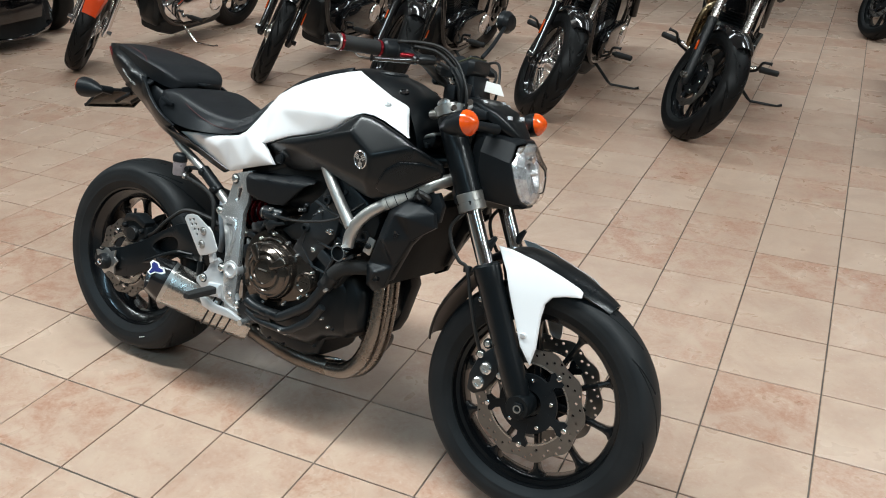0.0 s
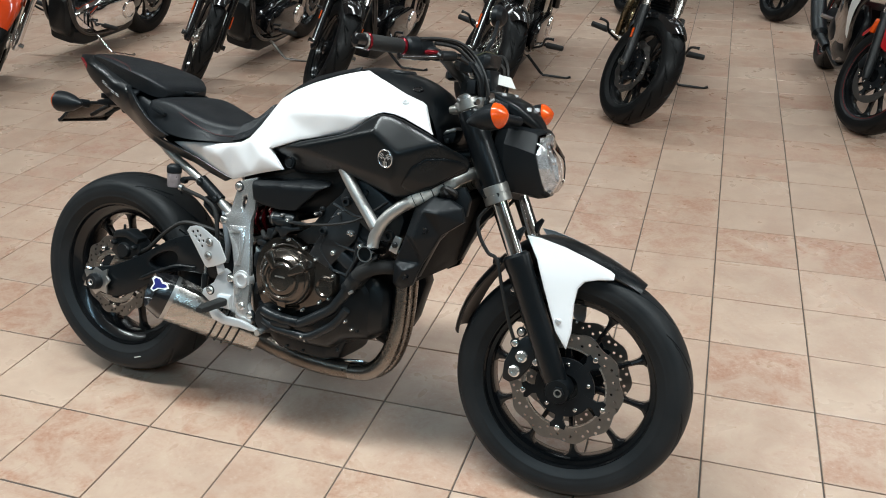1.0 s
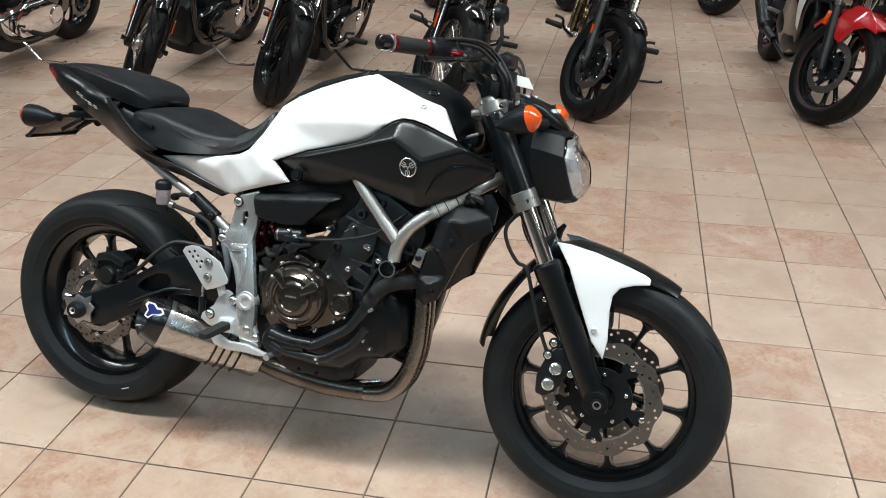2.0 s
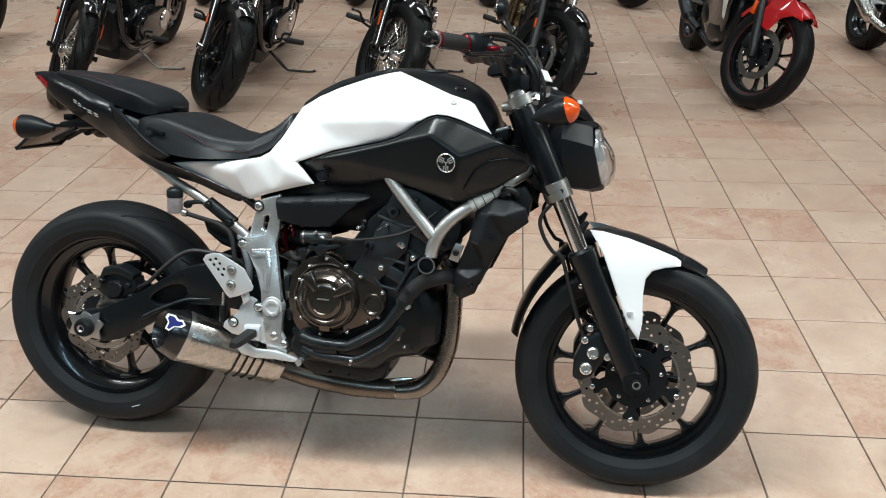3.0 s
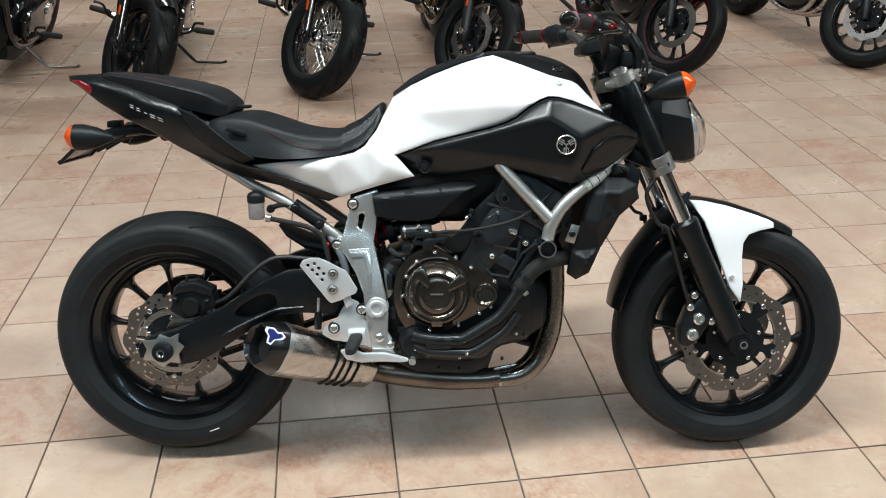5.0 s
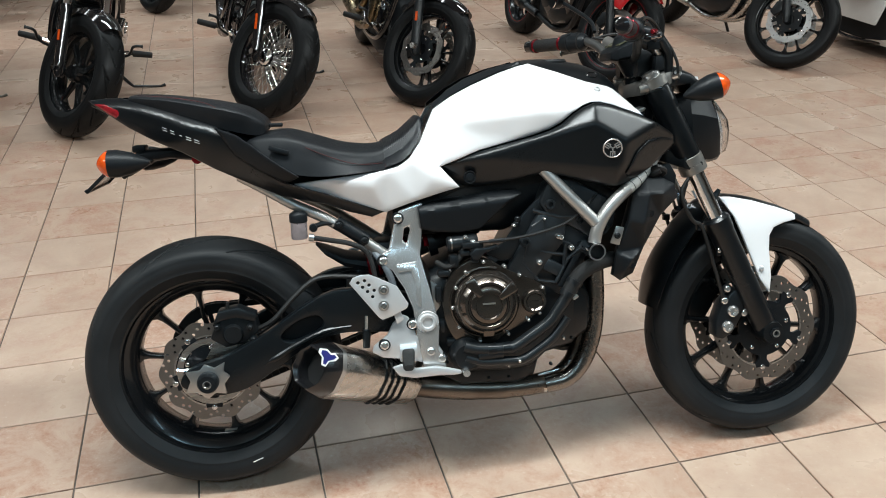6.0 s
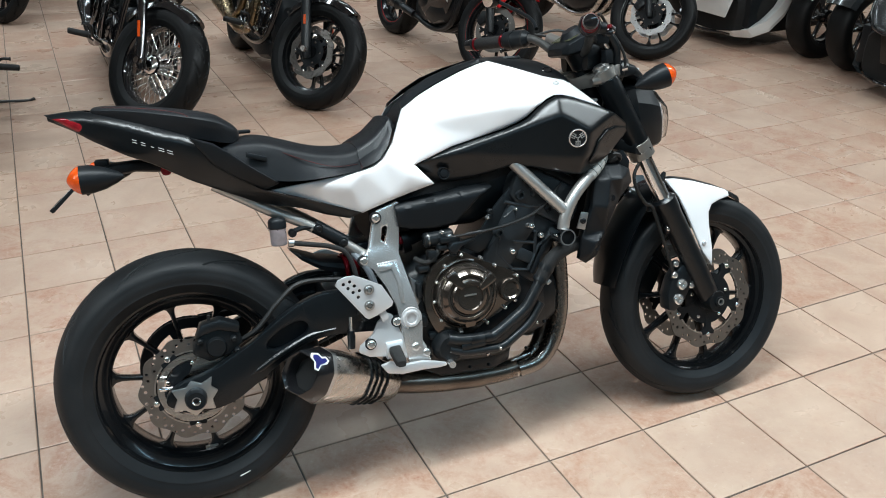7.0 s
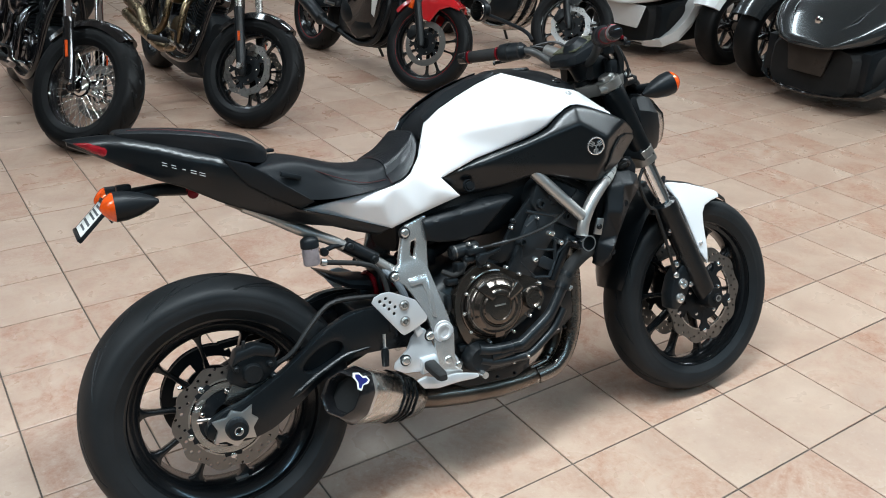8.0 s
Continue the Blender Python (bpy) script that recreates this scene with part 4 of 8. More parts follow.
part("bar_collar", steered(Geo().tube([(1.052, 0.125, 1.050), (1.066, 0.088, 1.034)], 0.0165, 18)), ALU, bar, "silver bar collar")
part("bar_riser", steered(Geo().body([(1.055, 1.025, 0.955, 0.016, -0.055), (1.095, 1.025, 0.955, 0.016, -0.055)], 12)), CASTB, bar)
part("bar_riser", steered(Geo().body([(1.055, 1.025, 0.955, 0.016, 0.055), (1.095, 1.025, 0.955, 0.016, 0.055)], 12)), CASTB, bar)
# black covers and brackets between bar and steering head
part("riser_cover", steered(Geo().tube([(1.040, -0.010, 1.062), (1.050, -0.010, 1.045), (1.068, -0.012, 1.005), (1.082, -0.012, 0.968)], [0.022, 0.040, 0.042, 0.036], 16)), BLACK, bar, "black cover round the bar risers", bevel=0.0)
part("bracket_arm", steered(Geo().tube(spline([(1.095, -0.110, 1.040), (1.118, -0.105, 1.005), (1.122, -0.098, 0.965)], 5), 0.010, 10)), CASTB, bar)
part("line_fitting", Geo().tube([(1.080, -0.10, 1.044), (1.083, -0.10, 1.040), (1.098, -0.10, 1.010), (1.100, -0.10, 1.006)], [0.005, 0.0075, 0.0075, 0.005], 12), STEEL, bar, "small steel line fitting")
# brake master cylinder, wiring and brackets between bar and steering head
mcyl = part("master_cylinder", Geo().tube([(1.050, -0.192, 1.050), (1.054, -0.182, 1.051), (1.068, -0.152, 1.053), (1.070, -0.149, 1.053)], [0.009, 0.0125, 0.0115, 0.009], 14), CASTB, bar, "black front brake master cylinder")
part("banjo_bolt", Geo().tube([(1.070, -0.149, 1.053), (1.075, -0.139, 1.053)], 0.0080, 10), GLOSS, mcyl)
part("wiring_loom", steered(Geo().tube(spline([(1.045, -0.105, 1.035), (1.095, -0.095, 1.010), (1.122, -0.088, 0.955), (1.128, -0.070, 0.880)], 6), 0.0105, 10)), WIRE, bike, "taped black wiring loom")
part("wiring_loom", steered(Geo().tube(spline([(1.06, 0.02, 1.00), (1.115, -0.02, 0.985), (1.14, -0.05, 0.94), (1.135, -0.055, 0.87)], 6), 0.009, 10)), WIRE, bike, "taped black wiring loom")
for c_, s_ in (((1.106, -0.074, 0.992), (0.030, 0.040, 0.036)), ((1.078, -0.100, 1.030), (0.034, 0.030, 0.026)), ((1.094, -0.098, 0.985), (0.022, 0.026, 0.034)), ((1.105, 0.015, 0.992), (0.028, 0.045, 0.024)), ((1.128, -0.030, 0.968), (0.022, 0.030, 0.030))):
    part("connector", steered(Geo().box(c_, s_)), BLACK, bike, "black plug connector", bevel=0.004)
for y_ in (-0.045, 0.045):
    part("bar_clamp", steered(Geo().body([(1.058, 1.030, 1.005, 0.013, y_), (1.078, 1.034, 1.000, 0.015, y_), (1.098, 1.030, 1.005, 0.013, y_)], 12, 0.5)), CASTB, bar, "black handlebar clamp")
part("meter_bracket", steered(Geo().plate([(1.075, 0.965), (1.10, 1.03), (1.115, 1.03), (1.13, 0.965)], -0.045, 0.045)), BLACK, meter, bevel=0.004)
mir = part("mirror_stalk", steered(Geo().tube(spline([(1.03, 0.155, 1.080), (1.032, 0.20, 1.115), (1.000, 0.325, 1.174)], 5), 0.0055, 10)), BLACK, bar, "black mirror stalk")
head = Geo().lathe([(0.002, 0.022), (0.030, 0.018), (0.043, 0.006), (0.044, -0.008), (0.040, -0.010)], n=28, axis="x")
head.v = [(0.991 + x, 0.350 + 0.95 * y, 1.191 + 0.72 * z) for x, y, z in head.v]
mh = part("mirror_head", steered(head), BLACK, mir, "black oval mirror head")
mg = Geo().lathe([(0.001, 0.0), (0.039, 0.0), (0.039, 0.003), (0.001, 0.003)], n=28, axis="x")
mg.v = [(0.9795 - x, 0.350 + 0.95 * y, 1.191 + 0.72 * z) for x, y, z in mg.v]
part("mirror_glass", steered(mg), MIRROR, mh, "silvered mirror glass")
tag = Geo().plate([(0, 0), (0.070, 0), (0.070, 0.030), (0, 0.030)], 0, 0.0012)
tag.v = [(1.118 + 0.50 * x - 0.50 * z, 0.002 + 0.86 * x, 1.000 - 0.10 * x + 0.86 * z - y) for x, y, z in tag.v]
price = tagged(part("price_tag", steered(tag), PAPER), "small white card tag tucked behind the visor", "tag")
price.matrix_basis = bike.matrix_basis.copy()


# tank: white flanks over a black core, black trim along its back, black air scoops below
COVER = [(0.556, 0.902), (0.600, 0.930), (0.651, 0.954), (0.717, 0.979), (0.760, 0.992), (0.792, 0.999), (0.853, 0.978), (0.923, 0.952), (0.972, 0.939), (0.985, 0.932), (1.008, 0.905), (1.038, 0.869), (0.965, 0.897), (0.935, 0.905), (0.910, 0.906), (0.890, 0.899),
         (0.865, 0.884), (0.838, 0.862), (0.815, 0.850), (0.780, 0.838), (0.741, 0.828), (0.654, 0.806), (0.562, 0.772), (0.606, 0.723), (0.55, 0.708), (0.49, 0.690), (0.432, 0.670), (0.385, 0.682), (0.332, 0.700), (0.28, 0.722), (0.225, 0.748),
         (0.295, 0.756), (0.38, 0.764), (0.435, 0.771), (0.465, 0.777), (0.490, 0.792), (0.518, 0.828), (0.534, 0.860)]
cover_h = faceted([(0.556, 0.902, 0.086), (0.600, 0.930, 0.084), (0.651, 0.954, 0.079), (0.717, 0.979, 0.068), (0.792, 0.999, 0.054), (0.853, 0.978, 0.073), (0.923, 0.952, 0.088), (0.979, 0.939, 0.099), (1.038, 0.869, 0.174),
                   (0.603, 0.872, 0.130), (0.70, 0.884, 0.158), (0.795, 0.892, 0.178), (0.60, 0.905, 0.110), (0.69, 0.930, 0.124), (0.79, 0.948, 0.134), (0.88, 0.932, 0.150), (0.96, 0.915, 0.150),
                   (0.913, 0.906, 0.182), (0.875, 0.891, 0.183), (0.838, 0.862, 0.176), (0.815, 0.850, 0.170), (0.741, 0.828, 0.156), (0.654, 0.806, 0.142), (0.562, 0.772, 0.137), (0.606, 0.723, 0.140), (0.66, 0.84, 0.140),
                   (0.545, 0.748, 0.146), (0.40, 0.738, 0.141), (0.432, 0.671, 0.114), (0.332, 0.70, 0.110), (0.225, 0.748, 0.118), (0.295, 0.756, 0.128), (0.435, 0.771, 0.138), (0.490, 0.792, 0.130), (0.518, 0.828, 0.122), (0.536, 0.865, 0.104), (0.50, 0.70, 0.128)], 0.008)
SCOOP = [(0.562, 0.770), (0.654, 0.803), (0.741, 0.825), (0.780, 0.835), (0.815, 0.847), (0.838, 0.858), (0.866, 0.880), (0.890, 0.895), (0.912, 0.903), (0.935, 0.902), (0.965, 0.894), (1.035, 0.868), (1.075, 0.848), (1.108, 0.830), (1.122, 0.820), (1.126, 0.806), (1.120, 0.788), (1.090, 0.770), (1.05, 0.742),
         (1.018, 0.720), (0.993, 0.712), (0.965, 0.711), (0.941, 0.714), (0.879, 0.730), (0.835, 0.742), (0.795, 0.748), (0.74, 0.734), (0.709, 0.727), (0.654, 0.719), (0.606, 0.722)]


def plane(p, q, r):
    """The height over (x, z) of the plane through three points (x, z, height)."""
    return np.linalg.solve(np.array([(a[0], a[1], 1.0) for a in (p, q, r)]), np.array([a[2] for a in (p, q, r)]))


SCOOP_FACES = [plane((0.947, 0.803, 0.2165), (0.630, 0.745, 0.1415), (0.850, 0.800, 0.1957)),      # broad main face
               plane((0.911, 0.861, 0.216), (0.998, 0.826, 0.216), (0.965, 0.894, 0.1835)),          # upper bevel, front
               plane((0.741, 0.822, 0.170), (0.866, 0.880, 0.186), (0.870, 0.853, 0.206)),          # upper bevel, rear
               plane((1.000, 0.826, 0.215), (0.990, 0.765, 0.205), (1.124, 0.806, 0.138)),          # nose
               plane((0.992, 0.768, 0.207), (1.085, 0.766, 0.158), (1.012, 0.716, 0.166)),          # under the nose
               plane((0.941, 0.714, 0.184), (0.795, 0.748, 0.166), (0.93, 0.750, 0.203))]          # lower bevel


def scoop_h(q, soft=0.006):
    q = np.asarray(q, float).reshape(-1, 2)
    ring = [(0, 0)] + [(soft * math.cos(t), soft * math.sin(t)) for t in (2 * math.pi * i / 8 for i in range(8))]
    return np.mean([np.min([(q[:, 0] + dx) * k[0] + (q[:, 1] + dz) * k[1] + k[2] for k in SCOOP_FACES], 0) for dx, dz in ring], 0)


core = part("fuel_tank", Geo().body([(0.54, 0.86, 0.74, 0.070), (0.58, 0.900, 0.72, 0.085), (0.65, 0.940, 0.74, 0.090), (0.72, 0.968, 0.75, 0.090), (0.80, 0.985, 0.76, 0.090), (0.88, 0.980, 0.77, 0.090), (0.95, 0.955, 0.78, 0.085), (1.0, 0.92, 0.78, 0.075), (1.04, 0.87, 0.79, 0.06)], 28, 0.9), BLACKP, bike, "satin black fuel tank core")
for s in (-1, 1):
    cv = part("tank_cover", Geo().panel(COVER, cover_h, 0.006, s, 0.005, 0.008), WHITE, bike, "pearl white tank side cover", sharp=28)
    part("cover_screw", Geo().lathe([(0.0005, s * 0.002), (0.003, s * 0.002), (0.0035, s * 0.004), (0.0065, s * 0.004), (0.008, s * 0.002), (0.008, -s * 0.008)], (0, 0, 0), 16), SILVER, cv, "small silver screw", at=pose(0.940, s * 0.124, 0.933, s * 52, 0, 0))
    sc = part("air_scoop", Geo().panel(SCOOP, scoop_h, 0.006, s, 0.004, 0.0055), BLACKP, bike, "satin black side air scoop", sharp=26)
    part("scoop_rivet", Geo().lathe([(0.001, s * 0.004), (0.009, s * 0.003), (0.010, 0.0), (0.014, s * 0.002), (0.015, -s * 0.006)], (0.630, s * 0.140, 0.745), 20), BLACK, sc)
    # plain round emblem on the slope of the scoop's main face: ring and three blades
    k0, k1, k2 = SCOOP_FACES[0]
    tx, ty = Vector((1, s * k0, 0)).normalized(), Vector((-s * k0, 1, -s * k1)).normalized()
    tz = tx.cross(ty)
    on_face = Matrix.Translation((0.947, s * (0.947 * k0 + 0.803 * k1 + k2), 0.803)) @ Matrix((tx, ty, tz)).transposed().to_4x4()
    part("emblem", Geo().lathe([(0.0192, s * 0.003), (0.0208, s * 0.0042), (0.0224, s * 0.003), (0.0224, -s * 0.003), (0.0192, -s * 0.003)], (0, 0, 0), 36, closed=True).moved(on_face), EMBLEM, sc, "round silver emblem ring")
    part("emblem_ground", Geo().lathe([(0.001, s * 0.0008), (0.0195, s * 0.0008), (0.0195, -s * 0.003), (0.001, -s * 0.003)], (0, 0, 0), 24).moved(on_face), GLOSS, sc)
    for k in range(3):
        bl = Geo().box((0, s * 0.0018, 0.0098), (0.0030, 0.003, 0.0190)).box((0.0048, s * 0.0018, 0.0130), (0.0024, 0.003, 0.0090)).box((-0.0048, s * 0.0018, 0.0130), (0.0024, 0.003, 0.0090)).box((0, s * 0.0018, 0.0080), (0.0120, 0.003, 0.0026))
        part("emblem_blade", bl.moved(on_face @ pose(0, 0, 0, 0, 120 * k + 180, 0)), EMBLEM, sc)
    WINGLET = [(0.985, 0.742), (1.010, 0.790), (1.040, 0.813), (1.080, 0.818), (1.116, 0.812), (1.124, 0.800), (1.092, 0.776), (1.052, 0.746), (1.015, 0.728), (0.994, 0.730)]
    part("scoop_winglet", Geo().panel(WINGLET, lambda q: scoop_h(q) + 0.006, 0.006, s, 0.003, 0.006), BLACKP, sc, "raised satin black winglet under the scoop", sharp=26)
    PAD = [(0.556, 0.904), (0.600, 0.933), (0.651, 0.957), (0.717, 0.982), (0.770, 0.997), (0.770, 1.005), (0.70, 0.990), (0.64, 0.970), (0.595, 0.945), (0.556, 0.914)]
    pad_h = faceted([(0.556, 0.902, 0.092), (0.651, 0.955, 0.080), (0.717, 0.980, 0.070), (0.775, 0.997, 0.060), (0.70, 0.992, 0.035), (0.64, 0.972, 0.04), (0.595, 0.945, 0.05), (0.556, 0.914, 0.06)])
    part("tank_pad", Geo().panel(PAD, pad_h, 0.006, s, 0.003, 0.009), BLACK, bike, "matt black rubber tank pad")
# black tank spine and nose: a smooth loft between the two white flanks
SPINE = [((0.775, 1.000, 0.050), (0.780, 1.007)), ((0.815, 0.990, 0.060), (0.82, 1.009)), ((0.853, 0.977, 0.072), (0.865, 1.006)), ((0.923, 0.951, 0.087), (0.935, 0.992)), ((0.968, 0.939, 0.095), (0.985, 0.968)),
         ((0.992, 0.920, 0.102), (1.010, 0.945)), ((1.010, 0.896, 0.108), (1.028, 0.915)), ((1.022, 0.875, 0.112), (1.038, 0.888)), ((1.030, 0.850, 0.112), (1.044, 0.860)), ((1.032, 0.820, 0.110), (1.046, 0.828))]


def spine_rings(drop):
    e = spline([(a[0], a[2], a[1]) for a, _ in SPINE], 5)
    m = spline([(q[0], 0, q[1]) for _, q in SPINE], 5)
    out = []
    for p, q in zip(e, m):
        ring = []
        for k in range(25):
            u = -1 + k / 12
            w = abs(u) ** 2.3
            ring.append((q.x + (p.x - q.x) * w - drop * 0.3, p.y * u * (1 - drop * 1.5), q.z + (p.z - q.z) * w - drop))
        out.append(ring)
    return out


spine_out, spine_in = spine_rings(0.0), spine_rings(0.006)
tr = part("tank_spine", Geo().rings([a + b[::-1] for a, b in zip(spine_out, spine_in)]), BLACKP, bike, "satin black tank spine and nose", sharp=40)
for s in (-1, 1):
    part("spine_recess", Geo().lathe([(0.001, s * 0.0005), (0.0065, s * 0.0005), (0.0085, s * 0.003), (0.0105, s * 0.0015), (0.0105, -s * 0.006)], (0, 0, 0), 20), GLOSS, tr, "small oval recess", at=pose(0.944, s * 0.0685, 0.9665, s * 46, 0, 0) @ Matrix.Diagonal((1.35, 1, 0.9, 1)))
part("filler_cap", Geo().lathe([(0.001, 0.008), (0.036, 0.008), (0.040, 0.003), (0.040, -0.01)], (0.86, 0, 0.999), 28, axis="z"), CASTB, core, "black filler cap")
part("tank_ridge", Geo().body([(0.548, 0.882, 0.860, 0.060), (0.566, 0.908, 0.870, 0.076), (0.61, 0.945, 0.89, 0.078), (0.66, 0.971, 0.91, 0.072), (0.74, 0.998, 0.93, 0.062), (0.79, 1.007, 0.95, 0.050), (0.81, 1.006, 0.96, 0.038)], 26, 0.62), VINYL, core, "smooth black pad along the tank's back")

# seats
def seat_geo(st, n=30):
    """Stations (x, top z at the middle, z of the widest line, z of the bottom, half width, half width below)."""
    rings = []
    for x, zt, zm, zb, hw, hb in st:
        ring = []
        for j in range(n):
            u = j / (n - 1) * 2 - 1
            if abs(u) < 0.62:
                a = u / 0.62 * math.pi / 2
                ring.append((x, hw * math.sin(a), zm + (zt - zm) * max(math.cos(a), 0.0) ** 0.48))
            else:
                k = (abs(u) - 0.62) / 0.38
                ring.append((x, math.copysign(hw + (hb - hw) * k ** 0.8, u), zm + (zb - zm) * k))
        rings.append(ring)
    return Geo().rings(rings)


def along_x(st, m=6):
    pts = [Vector(s[:3]) for s in st]
    rest_ = [Vector(s[3:6]) for s in st]
    return [(*a, *b) for a, b in zip(spline(pts, m), spline(rest_, m))]


seat = part("rider_seat", seat_geo(along_x([(0.112, 0.842, 0.838, 0.830, 0.06, 0.075), (0.13, 0.856, 0.845, 0.822, 0.105, 0.118), (0.17, 0.866, 0.848, 0.800, 0.126, 0.140), (0.22, 0.868, 0.838, 0.776, 0.134, 0.148), (0.28, 0.851, 0.815, 0.766, 0.132, 0.146), (0.34, 0.832, 0.798, 0.766, 0.120, 0.142),
                                            (0.40, 0.824, 0.790, 0.770, 0.104, 0.136), (0.44, 0.829, 0.795, 0.774, 0.094, 0.130), (0.475, 0.847, 0.815, 0.786, 0.086, 0.120), (0.505, 0.870, 0.845, 0.815, 0.080, 0.106), (0.522, 0.884, 0.872, 0.85, 0.072, 0.09), (0.530, 0.880, 0.876, 0.868, 0.06, 0.07)])), VINYL, bike, "black vinyl rider seat with red stitching")
nose = part("seat_nose", seat_geo(along_x([(0.436, 0.831, 0.797, 0.778, 0.098, 0.1325), (0.475, 0.850, 0.817, 0.790, 0.090, 0.1225), (0.505, 0.873, 0.847, 0.818, 0.084, 0.1085), (0.523, 0.887, 0.874, 0.852, 0.075, 0.0925), (0.532, 0.882, 0.878, 0.870, 0.062, 0.072)])), VINYL2, seat, "ribbed black seat nose panel")
for s in (-1, 1):
    part("seam", Geo().tube(spline([(0.160, s * 0.118, 0.857), (0.22, s * 0.130, 0.848), (0.30, s * 0.134, 0.812), (0.37, s * 0.126, 0.788), (0.43, s * 0.112, 0.786)], 5), 0.0009, 6), THREAD, seat, "red stitched seam")
    part("seam", Geo().tube(spline([(0.436, s * 0.132, 0.778), (0.437, s * 0.10, 0.797), (0.438, s * 0.085, 0.818), (0.438, s * 0.05, 0.828), (0.438, 0, 0.832)], 5), 0.0009, 6), THREAD, seat)
    part("seat_tab", Geo().box((0.198, s * 0.146, 0.829), (0.046, 0.010, 0.010), rot_about((0.198, s * 0.146, 0.829), (0, 1, 0), 18)), BLACK, seat, "small black strap tab", bevel=0.002)
PILLION = along_x([(-0.136, 0.953, 0.949, 0.943, 0.040, 0.040), (-0.124, 0.963, 0.952, 0.938, 0.068, 0.064), (-0.06, 0.960, 0.945, 0.920, 0.092, 0.084), (0.0, 0.952, 0.934, 0.900, 0.109, 0.100), (0.06, 0.942, 0.920, 0.884, 0.119, 0.109), (0.12, 0.927, 0.904, 0.868, 0.118, 0.108), (0.150, 0.909, 0.891, 0.862, 0.104, 0.098), (0.166, 0.896, 0.884, 0.866, 0.088, 0.084), (0.172, 0.885, 0.880, 0.874, 0.070, 0.068)])
pillion = part("pillion_seat", seat_geo(PILLION), VINYL, bike, "black vinyl pillion seat with red stitching")


def seam_on(st, way, s):
    """A line on a seat's top; way (x, share of the half width)."""
    st = sorted(st)
    col = [[q[i] for q in st] for i in range(6)]
    pts = []
    for x, k in way:
        zt, zm, hw = (float(np.interp(x, col[0], col[i])) for i in (1, 2, 4))
        pts.append((x, s * hw * k, zm + (zt - zm) * math.sqrt(max(0.0, 1 - k * k)) ** 0.48))
    return spline(pts, 6)


for s in (-1, 1):
    part("seam", Geo().tube(seam_on(PILLION, [(-0.11, 0.80), (-0.04, 0.80), (0.02, 0.84), (0.05, 0.92), (0.065, 0.985)], s), 0.0010, 6), THREAD, pillion, "red stitched seam")
NOSE = along_x([(0.436, 0.831, 0.797, 0.778, 0.098, 0.1325), (0.475, 0.850, 0.817, 0.790, 0.090, 0.1225), (0.505, 0.873, 0.847, 0.818, 0.084, 0.1085), (0.523, 0.887, 0.874, 0.852, 0.075, 0.0925), (0.532, 0.882, 0.878, 0.870, 0.062, 0.072)])
for k in range(18):
    x = 0.442 + 0.0046 * k
    half = seam_on(NOSE, [(x, 0.99), (x, 0.9), (x, 0.7), (x, 0.4), (x, 0.0)], -1)
    part("seat_rib", Geo().tube(half + [Vector((p.x, -p.y, p.z)) for p in half[-2::-1]], 0.0009, 6), VINYL2, nose, "raised rib of the seat nose")
part("grab_tab", Geo().box((0.184, 0, 0.879), (0.040, 0.030, 0.008)), BLACK, pillion, bevel=0.003)
for s in (-1, 1):
    part("strap_loop", Geo().box((0.075, s * 0.112, 0.868), (0.030, 0.026, 0.008), rot_about((0.075, s * 0.112, 0.868), (1, 0, 0), -s * 30)), BLACK, pillion, "black strap loop", bevel=0.002)

# tail
TAIL = [(-0.232, 0.954), (-0.19, 0.957), (-0.150, 0.957), (-0.118, 0.948), (-0.03, 0.920), (0.062, 0.886), (0.082, 0.862), (0.104, 0.824), (0.150, 0.790), (0.204, 0.756), (0.30, 0.722), (0.428, 0.672), (0.40, 0.660), (0.345, 0.676), (0.29, 0.698), (0.199, 0.720), (0.15, 0.744), (0.092, 0.770), (0.05, 0.790), (0.0, 0.820), (-0.02, 0.832), (-0.07, 0.854), (-0.135, 0.890), (-0.205, 0.936)]
tail_h = thin_plate([(-0.232, 0.954, 0.022), (-0.15, 0.955, 0.066), (-0.118, 0.938, 0.082), (-0.03, 0.906, 0.106), (0.062, 0.874, 0.126), (0.104, 0.824, 0.140), (0.204, 0.756, 0.146), (0.428, 0.672, 0.112), (0.40, 0.66, 0.104), (0.29, 0.70, 0.108), (0.199, 0.722, 0.112), (0.092, 0.77, 0.104), (0, 0.818, 0.092), (-0.135, 0.897, 0.07), (-0.205, 0.936, 0.036), (0.15, 0.77, 0.138), (0.0, 0.86, 0.116)])
COWL_EDGE = [(-0.25, 0.958), (-0.15, 0.957), (-0.118, 0.948), (-0.03, 0.920), (0.062, 0.886)]


def cowl_h(q):
    """The cowl's flank with a bevel along its upper edge."""
    q = np.asarray(q, float).reshape(-1, 2)
    edge = np.interp(q[:, 0], [a for a, _ in COWL_EDGE], [b for _, b in COWL_EDGE])
    return tail_h(q) + 0.003 - np.where(q[:, 0] < 0.075, 0.85 * np.clip(q[:, 1] - edge + 0.018, 0.0, 0.02), 0.0)


